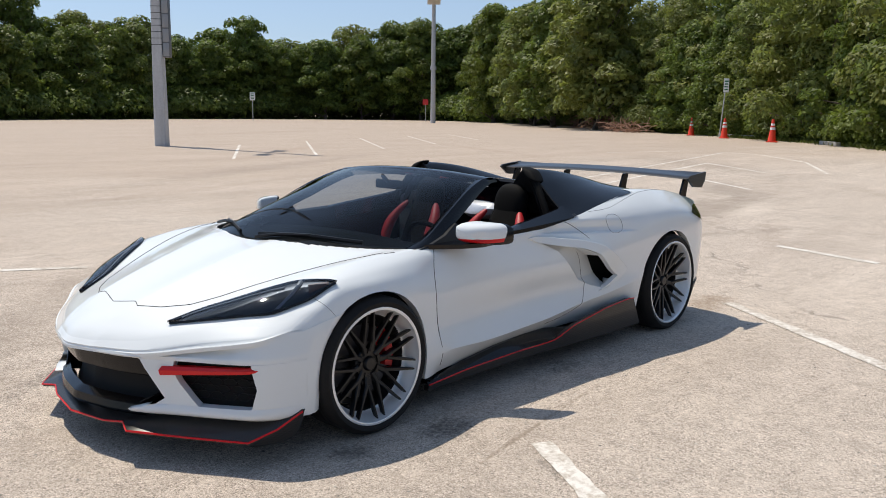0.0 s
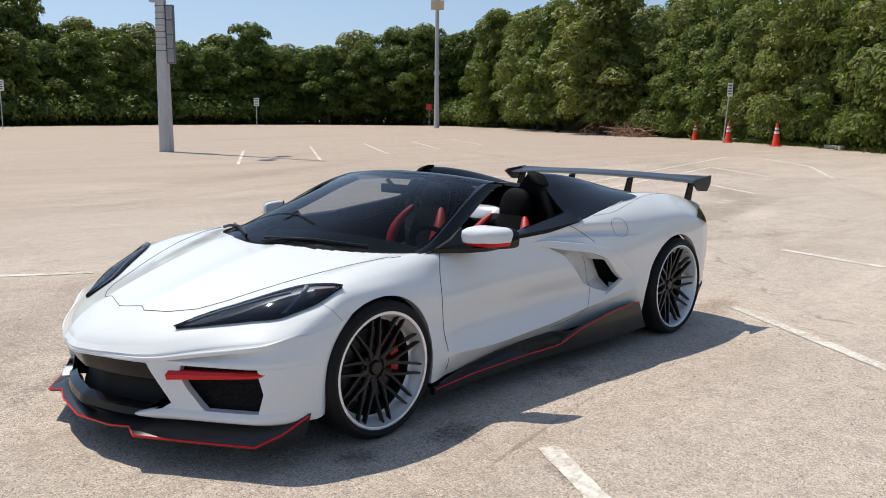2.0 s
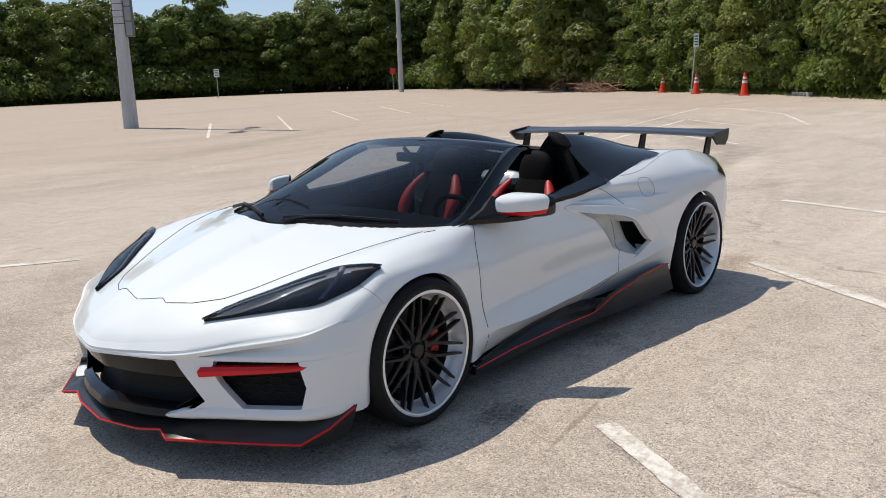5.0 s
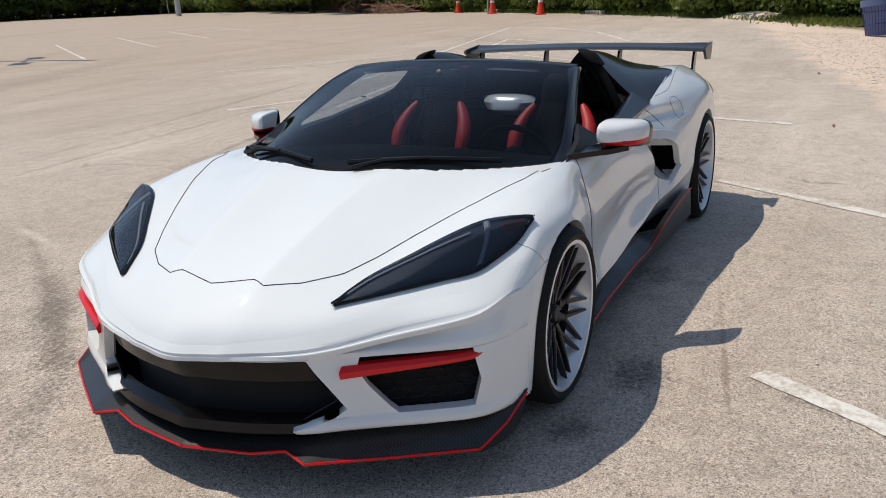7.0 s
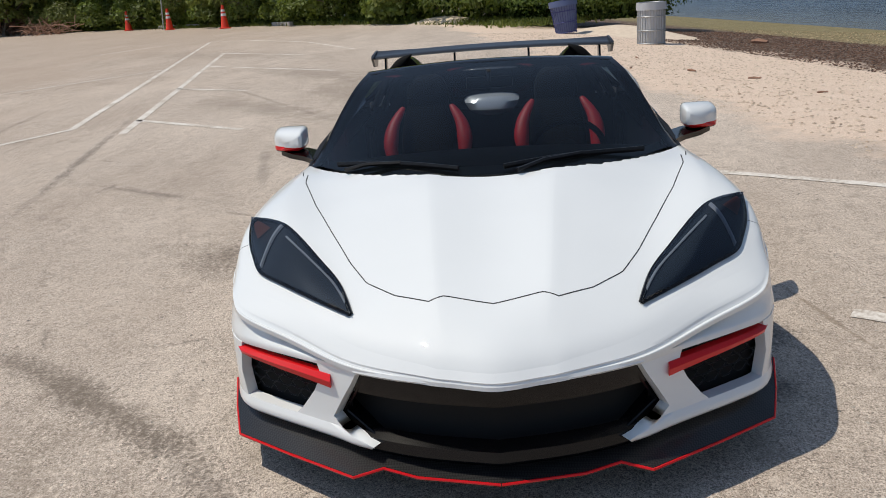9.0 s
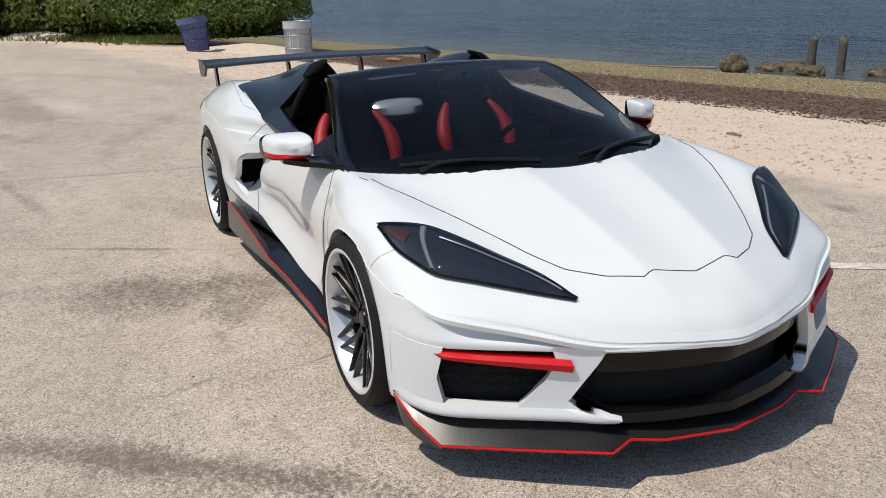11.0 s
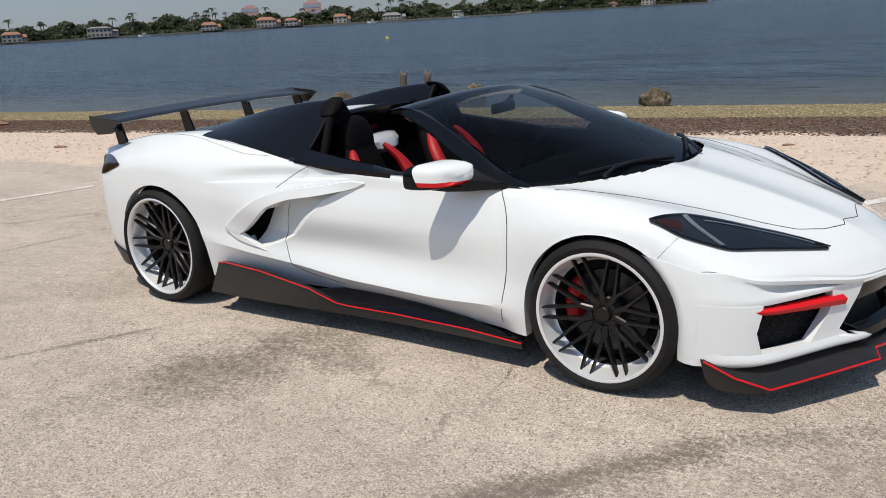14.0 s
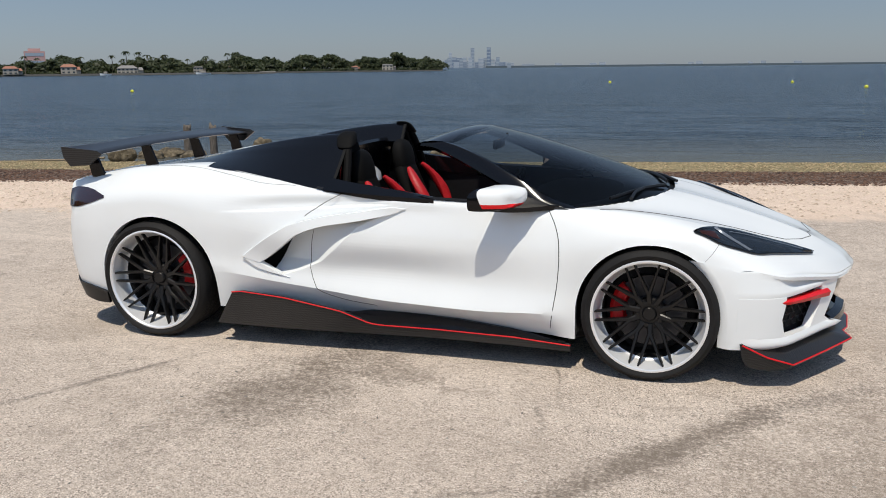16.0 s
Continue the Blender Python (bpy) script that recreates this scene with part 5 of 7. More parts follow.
for sgn in (1, -1):
    add_wheel(1.361, 0.324, 0.945, 0.324, 0.272, 0.25, sgn, 7 if sgn > 0 else 22, 1)
    add_wheel(-1.361, 0.334, 0.968, 0.334, 0.282, 0.30, sgn, 19, -1)

# --- windscreen, pillars, header ---
GL_C = [(1.40, 0, 0.822), (1.15, 0, 0.912), (0.85, 0, 1.008), (0.55, 0, 1.088), (0.30, 0, 1.138)]
GL_M = [(1.33, 0.40, 0.818), (1.09, 0.39, 0.905), (0.80, 0.375, 0.998), (0.53, 0.36, 1.076), (0.285, 0.34, 1.131)]
GL_E = [(0.97, 0.755, 0.805), (0.84, 0.735, 0.845), (0.64, 0.695, 0.95), (0.43, 0.645, 1.05), (0.25, 0.60, 1.104)]
ws = new("windscreen")
ws.parent = car


def glass_rows(off=0.0, extra=()):
    rows = []
    n = 14
    c, m_, e = (resample(catmull(l, 5), n) for l in (GL_C, GL_M, GL_E))
    for i in range(n):
        half = catmull([c[i] - (m_[i] - c[i]) * Vector((-1, 1, -1)), c[i], m_[i], e[i]], 6)[6:]
        half[0].y = 0
        full = [Vector((p.x, -p.y, p.z)) for p in reversed(half[1:])] + half
        rows.append([p + Vector((0, 0, off)) for p in full])
    return rows


G = glass_rows()
bm = bmesh.new()
grid_faces(bm, G)
glass = part("glass", bm, GLASS, ws, "dark tinted glass")
for sgn in (1, -1):
    bm = bmesh.new()
    U = [(0.99, 0.76, 0.803), (0.84, 0.738, 0.848), (0.64, 0.698, 0.953), (0.43, 0.648, 1.053), (0.25, 0.603, 1.107), (0.13, 0.585, 1.105)]
    L = [(0.88, 0.778, 0.80), (0.77, 0.762, 0.83), (0.55, 0.705, 0.925), (0.34, 0.648, 1.022), (0.20, 0.612, 1.076), (0.12, 0.60, 1.082)]
    I = [(0.86, 0.74, 0.79), (0.75, 0.725, 0.82), (0.53, 0.665, 0.915), (0.32, 0.61, 1.012), (0.18, 0.58, 1.06), (0.12, 0.57, 1.07)]
    u, l, i_ = (resample(catmull([(x, sgn * y, z) for x, y, z in q], 5), 24) for q in (U, L, I))
    grid_faces(bm, [[p - Vector((0, sgn * 0.03, 0)) for p in u], u, [a.lerp(b, 0.5) + Vector((0, sgn * 0.006, 0.004)) for a, b in zip(u, l)], l, i_])
    part("pillar", bm, BLACK_GLOSS, ws, "gloss black windscreen pillar")
bm = bmesh.new()
hy = np.linspace(-0.605, 0.605, 25)
grid_faces(bm, [[(0.30 - 0.05 * (y / 0.6) ** 2 + dx, y, 1.138 - 0.034 * (y / 0.6) ** 2 + dz) for y in hy] for dx, dz in ((0.02, -0.02), (0.02, -0.003), (0.0, 0.005), (-0.06, 0.008), (-0.13, -0.004), (-0.16, -0.025), (-0.155, -0.05), (-0.05, -0.045), (0.02, -0.02))])
part("header", bm, BLACK_GLOSS, ws, "gloss black windscreen header")
# cowl tray under the glass
bm = bmesh.new()
grid_faces(bm, [[(COWL(y) + 0.012 + dx, y, z - 0.02 * (abs(y) / 0.74) ** 2) for y in np.linspace(-0.75, 0.75, 41)] for dx, z in ((-0.004, 0.800), (-0.05, 0.79), (-0.16, 0.785), (-0.30, 0.80))])
part("cowl_tray", bm, BLACK_SATIN, ws, "black plastic cowl")
for y0, y1 in ((0.05, 0.60), (-0.62, -0.12)):
    wp = []
    for t in np.linspace(0, 1, 12):
        y = y0 + (y1 - y0) * t
        wp.append(Vector((COWL(y) - 0.045 - 0.05 * math.sin(math.pi * t), y, 0.846 - 0.012 * (abs(y) / 0.7) ** 2 + 0.012 * math.sin(math.pi * t))))
    bm = bmesh.new()
    tube(bm, wp, 0.007, 6, squash=1.6)
    tube(bm, [wp[6] + Vector((0.0, 0, 0.004)), wp[3] + Vector((0.03, 0, 0.004)), wp[1] + Vector((0.07, 0.0, -0.008))], 0.009, 6)
    part("wiper", bm, BLACK_SATIN, ws, "black wiper arm and blade")
# --- mirrors ---
for sgn in (1, -1):
    mr = new("door_mirror")
    mr.parent = car

    def mirror_rows():
        rows = []
        for x, cy, cz, hy_, hz in ((0.752, 0.922, 0.862, 0.030, 0.012), (0.746, 0.924, 0.864, 0.058, 0.028), (0.725, 0.928, 0.866, 0.076, 0.044), (0.68, 0.932, 0.867, 0.084, 0.054), (0.61, 0.936, 0.867, 0.088, 0.059), (0.56, 0.939, 0.866, 0.089, 0.059), (0.53, 0.94, 0.866, 0.087, 0.057)):
            ring = []
            for k in range(28):
                a = 2 * math.pi * k / 28
                c, s = math.cos(a), math.sin(a)
                e = 0.46
                ring.append(Vector((x - 0.03 * (c > 0) * abs(c), sgn * (cy + hy_ * math.copysign(abs(c) ** e, c)), cz + hz * math.copysign(abs(s) ** e, s) - 0.016 * c)))
            rows.append(ring)
        return rows

    R_ = mirror_rows()

    def swept(bm):
        """The housing leans back towards its outer end."""
        for v in bm.verts:
            v.co.x = 0.645 + (v.co.x - 0.645) * 0.74 - 0.50 * (abs(v.co.y) - 0.94)
            v.co.z = 0.870 + (v.co.z - 0.870) * 0.92
        return bm

    bm = bmesh.new()
    grid_faces(bm, R_, closed=True)
    bmesh.ops.bisect_plane(bm, geom=bm.verts[:] + bm.edges[:] + bm.faces[:], plane_co=(0.572, 0, 0.868), plane_no=(1, 0, 0.5), clear_outer=True)
    part("rear_shell", swept(bm), BLACK_GLOSS, mr, "gloss black rear shell", auto=40)
    for name, lo, hi, mat_, lab in (("cap", 0.843, 9, WHITE, "gloss white mirror cap"), ("red_strip", 0.822, 0.843, RED, "red lower strip"), ("base", 0, 0.822, BLACK_GLOSS, "gloss black lower shell")):
        bm = bmesh.new()
        vs = grid_faces(bm, R_, closed=True)
        bm.faces.new(vs[0])
        for z in (lo, hi):
            if 0 < z < 2:
                bmesh.ops.bisect_plane(bm, geom=bm.verts[:] + bm.edges[:] + bm.faces[:], plane_co=(0, 0, z), plane_no=(0, 0, 1), clear_inner=z == lo, clear_outer=z == hi)
        bmesh.ops.bisect_plane(bm, geom=bm.verts[:] + bm.edges[:] + bm.faces[:], plane_co=(0.572, 0, 0.868), plane_no=(1, 0, 0.5), clear_inner=True)
        part(name, swept(bm), mat_, mr, lab, auto=40)
    bm = bmesh.new()
    bm.faces.new([bm.verts.new(p + Vector((0.006, 0, 0))) for p in R_[-1]])
    part("mirror_glass", swept(bm), CHROME, mr, "mirror glass")
    bm = bmesh.new()
    plate(bm, [(0.90, sgn * 0.778, 0.818), (0.70, sgn * 0.79, 0.822), (0.60, sgn * 0.86, 0.818), (0.59, sgn * 0.965, 0.826), (0.68, sgn * 0.97, 0.826), (0.75, sgn * 0.91, 0.82), (0.80, sgn * 0.84, 0.816)], (0, 0, -0.022))
    part("arm", bm, BLACK_GLOSS, mr, "black mirror arm")
    bm = bmesh.new()
    plate(bm, [(0.96, sgn * 0.788, 0.798), (0.56, sgn * 0.808, 0.812), (0.53, sgn * 0.795, 0.835), (0.62, sgn * 0.735, 0.900), (0.74, sgn * 0.776, 0.852), (0.86, sgn * 0.788, 0.816)], (0, -0.02 * sgn, 0))
    part("corner_panel", bm, BLACK_SATIN, mr)

# --- belt strip round the cockpit ---
for sgn in (1, -1):
    bm = bmesh.new()
    D = LINES[4]
    xs = np.linspace(0.82, -0.40, 36)
    P = spline(D, at=xs)
    a = [Vector((x, sgn * (y + 0.010), z - 0.032)) for x, (y, z) in zip(xs, P)]
    b = [Vector((x, sgn * (y + 0.008), z + 0.004)) for x, (y, z) in zip(xs, P)]
    c = [Vector((x, sgn * (y - 0.012), z + 0.014)) for x, (y, z) in zip(xs, P)]
    d = [Vector((x, sgn * (y - 0.05), z + 0.006)) for x, (y, z) in zip(xs, P)]
    e = [Vector((x, sgn * (y - 0.055), z - 0.30)) for x, (y, z) in zip(xs, P)]
    grid_faces(bm, [b, c, d, e])
    part("door_trim", bm, BLACK_SATIN, car, "black belt moulding and inner door panel")

# --- black quarter panels rising to the fairings ---
for sgn in (1, -1):
    bm = bmesh.new()
    xs = np.linspace(0.26, -0.36, 24)
    P = spline(LINES[4], at=xs)
    rise = np.interp(xs, [-0.36, -0.30, -0.22, -0.10, 0.1, 0.26], [0.062, 0.056, 0.05, 0.042, 0.028, 0.012])
    lo_ = [Vector((x, sgn * (y + 0.011), z - 0.003 - 0.017 * smooth(-0.36, 0.0, x))) for x, (y, z) in zip(xs, P)]
    mi_ = [Vector((x, sgn * (y + 0.010), z + 0.004)) for x, (y, z) in zip(xs, P)]
    hi_ = [Vector((x, sgn * (y - 1.2 * h), z + h)) for x, (y, z), h in zip(xs, P, rise)]
    in_ = [p - Vector((0, sgn * 0.03, 0.004)) for p in hi_]
    grid_faces(bm, [lo_, mi_, hi_, in_, [p - Vector((0, 0, 0.10)) for p in in_]])
    part("quarter_panel", bm, BLACK_GLOSS, car, "gloss black quarter panel")

# --- fairings behind the seats ---
FAIR = [
    (-0.34, [(0.812, 0.848), (0.725, 0.905), (0.625, 0.995), (0.535, 1.085), (0.455, 1.132), (0.36, 1.02)]),
    (-0.55, [(0.806, 0.882), (0.72, 0.935), (0.62, 1.010), (0.53, 1.083), (0.455, 1.115), (0.36, 1.01)]),
    (-0.80, [(0.80, 0.93), (0.70, 0.968), (0.60, 1.015), (0.52, 1.060), (0.455, 1.078), (0.37, 0.995)]),
    (-1.08, [(0.785, 0.966), (0.68, 0.982), (0.58, 1.000), (0.51, 1.016), (0.46, 1.02), (0.40, 0.975)]),
    (-1.28, [(0.66, 0.966), (0.60, 0.972), (0.54, 0.976), (0.49, 0.977), (0.45, 0.972), (0.42, 0.95)]),
    (-1.47, [(0.46, 0.945), (0.455, 0.946), (0.45, 0.946), (0.445, 0.945), (0.44, 0.943), (0.435, 0.940)]),
]
tonneau = new("tonneau_fairing")
tonneau.parent = car
for sgn in (1, -1):
    cols = []
    for k in range(6):
        cols.append(resample(catmull([(x, sgn * r[k][0], r[k][1]) for x, r in FAIR], 6), 30))
    rows = [catmull([cols[k][i] for k in range(6)], 5) for i in range(30)]
    bm = bmesh.new()
    grid_faces(bm, rows)
    part("buttress", bm, BLACK_GLOSS, tonneau, "gloss black buttress behind the seat", auto=60)
    # padded front of the hump
    bm = bmesh.new()
    f = rows[0]
    c0 = Vector((-0.36, sgn * 0.52, 0.95))
    mid = [p.lerp(c0, 0.16) + Vector((0.016, 0, 0)) for p in f]
    inn = [p.lerp(c0, 0.5) + Vector((-0.03, 0, 0)) for p in f]
    grid_faces(bm, [f, [p + Vector((0.018, 0, 0.003)) for p in f], mid, inn, [p.lerp(c0, 0.9) + Vector((-0.05, 0, 0)) for p in f]])
    part("front_pad", bm, BLACK_DULL, tonneau, "black inner lining")
    bm = bmesh.new()
    tube(bm, catmull([(-0.285, sgn * 0.675, 0.845), (-0.295, sgn * 0.63, 0.93), (-0.315, sgn * 0.565, 1.03), (-0.33, sgn * 0.50, 1.105)], 5), 0.022, 10)
    tube(bm, catmull([(-0.325, sgn * 0.62, 0.845), (-0.33, sgn * 0.585, 0.92), (-0.345, sgn * 0.53, 1.01), (-0.35, sgn * 0.48, 1.085)], 5), 0.020, 10)
    part("hoop_pad", bm, LEATHER, tonneau, "black leather padded hoop")
    bm = bmesh.new()
    bmesh.ops.create_uvsphere(bm, u_segments=18, v_segments=12, radius=1.0)
    for q in bm.verts:
        c = [math.copysign(abs(w) ** 0.5, w) for w in q.co]
        q.co = Vector((-0.345 + 0.050 * c[0] - 0.012 * c[2], sgn * (0.505 + 0.048 * c[1] - 0.035 * c[2]), 1.100 + 0.038 * c[2] - 0.012 * c[1]))
    part("hoop_cap", bm, LEATHER, tonneau, "rounded black hoop cap", auto=80)
# small upright rear window and its frame between the hoops
bm = bmesh.new()
grid_faces(bm, [[(x, y, z - 0.012 * (y / 0.42) ** 2) for y in np.linspace(-0.42, 0.42, 13)] for x, z in ((-0.445, 0.80), (-0.43, 0.95), (-0.425, 1.035), (-0.44, 1.05), (-0.50, 1.045), (-0.56, 1.00))])
part("rear_window", bm, BLACK_GLOSS, tonneau, "dark glass between the seat hoops")
# white centre panel between the buttresses
bm = bmesh.new()
grid_faces(bm, [[(x, y, z - 0.03 * (1 - (y / 0.36) ** 2)) for y in np.linspace(-0.36, 0.36, 15)] for x, z in ((-0.54, 1.008), (-0.65, 1.012), (-0.9, 1.0), (-1.2, 0.972), (-1.46, 0.948))])
part("centre_panel", bm, WHITE, tonneau, "gloss white centre panel")

# --- rear wing ---
wing = new("rear_wing")
wing.parent = car
bm = bmesh.new()
rows = []
for y in np.linspace(-0.855, 0.855, 31):
    lift = 0.02 * (1 - (y / 0.855) ** 2)
    tw = 0.0 if abs(y) < 0.55 else 0.012 * (abs(y) - 0.55) / 0.3
    prof = [(-1.760, 1.024), (-1.775, 1.034), (-1.83, 1.041), (-1.89, 1.047), (-1.945, 1.055 + tw), (-1.949, 1.050 + tw), (-1.90, 1.034), (-1.83, 1.022), (-1.775, 1.017)]
    rows.append([(x, y, z - 0.005 + lift) for x, z in prof])
vs = grid_faces(bm, rows, closed=True)
bm.faces.new(vs[0]), bm.faces.new(vs[-1])
part("blade", bm, CARBON, wing, "dark carbon fibre wing blade", auto=40)
for sgn in (1, -1):
    bm = bmesh.new()
    y = 0.855 * sgn
    plate(bm, [(-1.70, y, 1.028), (-1.73, y, 1.045), (-1.978, y, 1.066), (-1.965, y, 1.0), (-1.92, y, 0.952), (-1.79, y, 0.962)], (0, 0.016 * sgn, 0))
    part("end_plate", bm, CARBON, wing, "angular carbon end plate")
for y in (-0.78, -0.27, 0.27, 0.78):
    bm = bmesh.new()
    foot = on_top(-1.80, y)
    shell(bm, [[Vector((foot.x + 0.045, y - 0.008, foot.z - 0.005)), Vector((foot.x - 0.045, y - 0.008, foot.z - 0.01))], [Vector((-1.81, y - 0.007, 1.022)), Vector((-1.88, y - 0.007, 1.03))]], (0, 0.015, 0))
    part("strut", bm, BLACK_GLOSS, wing, smooth=False)

# --- interior ---
inside = new("cabin")
inside.parent = car
bm = bmesh.new()
box(bm, (-0.50, -0.76, 0.17), (1.35, 0.76, 0.24))
box(bm, (-0.53, -0.70, 0.2), (-0.48, 0.70, 0.84))
box(bm, (-0.53, -0.60, 0.8), (-0.48, 0.60, 0.97))
box(bm, (1.25, -0.70, 0.2), (1.30, 0.70, 0.78))
part("tub", bm, DARK, inside, "black cabin floor and bulkhead", smooth=False)
bm = bmesh.new()
grid_faces(bm, [[(x, y, z - 0.03 * (y / 0.72) ** 2) for y in np.linspace(-0.72, 0.72, 17)] for x, z in ((1.30, 0.78), (1.0, 0.795), (0.70, 0.79), (0.60, 0.76), (0.56, 0.68), (0.60, 0.55), (0.75, 0.42))])
part("dashboard", bm, LEATHER, inside, "black leather dashboard")
for y0, y1 in ((0.22, 0.34), (0.40, 0.52), (-0.5, -0.3)):
    bm = bmesh.new()
    box(bm, (0.588, y0, 0.715), (0.60, y1, 0.74), 0.003)
    part("vent", bm, RED_DARK if y0 < 0 else BLACK_GLOSS, inside)
bm = bmesh.new()
box(bm, (-0.42, -0.10, 0.22), (0.62, 0.10, 0.50), 0.03)
box(bm, (0.0, -0.02, 0.48), (0.60, 0.07, 0.62), 0.02)
part("console", bm, LEATHER, inside, "black centre console")
bm = bmesh.new()
grid_faces(bm, [[(x - 0.05 * abs(u) ** 3, u * w, z) for u in np.linspace(-1, 1, 13)] for x, z, w in ((-0.42, 0.765, 0.085), (-0.37, 0.785, 0.11), (-0.355, 0.805, 0.13), (-0.365, 0.845, 0.155), (-0.40, 0.878, 0.16), (-0.44, 0.893, 0.15), (-0.48, 0.897, 0.13))])
part("bulkhead_trim", bm, PEARL, inside, "glossy silver trim between the seats")
bm = bmesh.new()
for k in range(3):
    box(bm, (-0.47, -0.30, 0.915 + 0.022 * k), (-0.455, 0.30, 0.925 + 0.022 * k))
part("bulkhead_vent", bm, BLACK_SATIN, inside, smooth=False)
# rear-view mirror
bm = bmesh.new()
box(bm, (0.40, -0.11, 1.02), (0.425, 0.11, 1.075), 0.01)
tube(bm, [(0.42, 0, 1.06), (0.47, 0, 1.105)], 0.012, 6)
part("interior_mirror", bm, BLACK_SATIN, inside, "black interior mirror")
# steering wheel
sw = bmesh.new()
for k in range(3):
    a = (math.pi / 2 * (k * 1.0) + math.pi) % (2 * math.pi)
    tube(sw, [(0, 0.03 * math.cos(a), 0.03 * math.sin(a)), (0, 0.165 * math.cos(a), 0.165 * math.sin(a))], 0.014, 6)
ringp = [(0, 0.175 * math.cos(2 * math.pi * k / 40), 0.165 * math.sin(2 * math.pi * k / 40)) for k in range(41)]
tube(sw, ringp, 0.015, 8, cap=False)
bmesh.ops.create_uvsphere(sw, u_segments=12, v_segments=8, radius=0.055)
bmesh.ops.transform(sw, matrix=pose(0.42, 0.36, 0.70, 0, 22, 0), verts=sw.verts)
part("steering_wheel", sw, LEATHER, inside, "black leather steering wheel")
for sgn in (1, -1):
    seat = new("seat")
    seat.parent = inside
    yc = 0.36 * sgn
    bm = bmesh.new()
    box(bm, (-0.12, yc - 0.16, 0.28), (0.42, yc + 0.16, 0.42), 0.04)
    part("cushion", bm, LEATHER, seat, "black leather seat cushion")
    bm = bmesh.new()
    prof = [(-0.08, 0.40, 0.15), (-0.14, 0.55, 0.16), (-0.20, 0.70, 0.155), (-0.25, 0.82, 0.135), (-0.265, 0.86, 0.12), (-0.275, 0.89, 0.10)]
    ringed = []
    for x, z, hw in prof:
        ringed.append([(x - 0.045 + 0.05 * math.cos(a) * (1 if math.cos(a) > 0 else 1.0), yc + hw * math.copysign(abs(math.sin(a)) ** 0.6, math.sin(a)), z + 0.02 * math.cos(a)) for a in (2 * math.pi * k / 20 for k in range(20))])
    vs = grid_faces(bm, ringed, closed=True)
    bm.faces.new(vs[0]), bm.faces.new(vs[-1])
    part("backrest", bm, LEATHER, seat, "black leather backrest", auto=70)
    bm = bmesh.new()
    bmesh.ops.create_uvsphere(bm, u_segments=24, v_segments=16, radius=1.0)
    for q in bm.verts:
        c = [math.copysign(abs(w) ** 0.72, w) for w in q.co]
        h = c[2] * 0.128
        q.co = Vector((-0.315 - 0.16 * h + 0.055 * c[0], yc + c[1] * (0.122 - 0.10 * max(h, 0) + 0.05 * min(h, 0)), 0.905 + h))
    part("headrest", bm, LEATHER, seat, "rounded black leather headrest", auto=80)
    for side in (1, -1):
        bm = bmesh.new()
        pts = [(0.02, yc + side * 0.17, 0.44), (-0.05, yc + side * 0.185, 0.56), (-0.10, yc + side * 0.205, 0.67), (-0.165, yc + side * 0.19, 0.77), (-0.235, yc + side * 0.135, 0.862)]
        tube(bm, catmull(pts, 4), [0.018, 0.020, 0.022, 0.024, 0.026, 0.029, 0.033, 0.037, 0.040, 0.042, 0.041, 0.039, 0.036, 0.032, 0.028, 0.022, 0.014], 12, squash=0.8)
        part("bolster", bm, RED_DARK, seat, "red leather side bolster")
        bm = bmesh.new()
        tube(bm, catmull([(0.40, yc + side * 0.165, 0.38), (0.2, yc + side * 0.185, 0.41), (0.0, yc + side * 0.19, 0.42)], 4), 0.04, 8)
        part("cushion_bolster", bm, RED_DARK, seat, "red leather cushion bolster")


# ---- trees ----
def leaf_cloud(rng, lobes, count, size, flat=0.45):
    """Small pointed leaves scattered over the outside of rounded lobes: vertices and faces."""
    w = np.array([l[3] ** 2 for l in lobes])
    pick = rng.choice(len(lobes), count, p=w / w.sum())
    L = np.array([l[:3] for l in lobes])[pick]
    r = np.array([l[3] for l in lobes])[pick]
    d = rng.normal(size=(count, 3))
    d[:, 2] = np.abs(d[:, 2]) * 0.9 - 0.35 * rng.random(count)
    d /= np.linalg.norm(d, axis=1)[:, None]
    shell_r = r * (1.08 - 0.42 * rng.random(count) ** 1.8)
    p = L + d * shell_r[:, None] * np.array([1, 1, 0.8])
    n = d + rng.normal(size=(count, 3)) * flat + np.array([0, 0, 0.35])
    n /= np.linalg.norm(n, axis=1)[:, None]
    a = np.cross(n, rng.normal(size=(count, 3)))
    a /= np.linalg.norm(a, axis=1)[:, None]
    b = np.cross(n, a)
    s = size * (0.6 + 0.8 * rng.random(count))[:, None]
    v = np.stack([p - a * s * 0.7 - b * s * 0.6, p - a * s * 0.7 + b * s * 0.6, p + a * s * 1.1 + n * s * 0.1], 1).reshape(-1, 3)
    return v, np.arange(count * 3).reshape(-1, 3)


def cloud_object(name, v, f, mat_, parent=None, label=""):
    me = bpy.data.meshes.new(name)
    me.from_pydata(v.tolist(), [], f.tolist())
    me.materials.append(mat_)
    ob = new(name, me)
    if parent is not None:
        ob.parent = parent
    if label:
        ob["label"] = label
    return ob


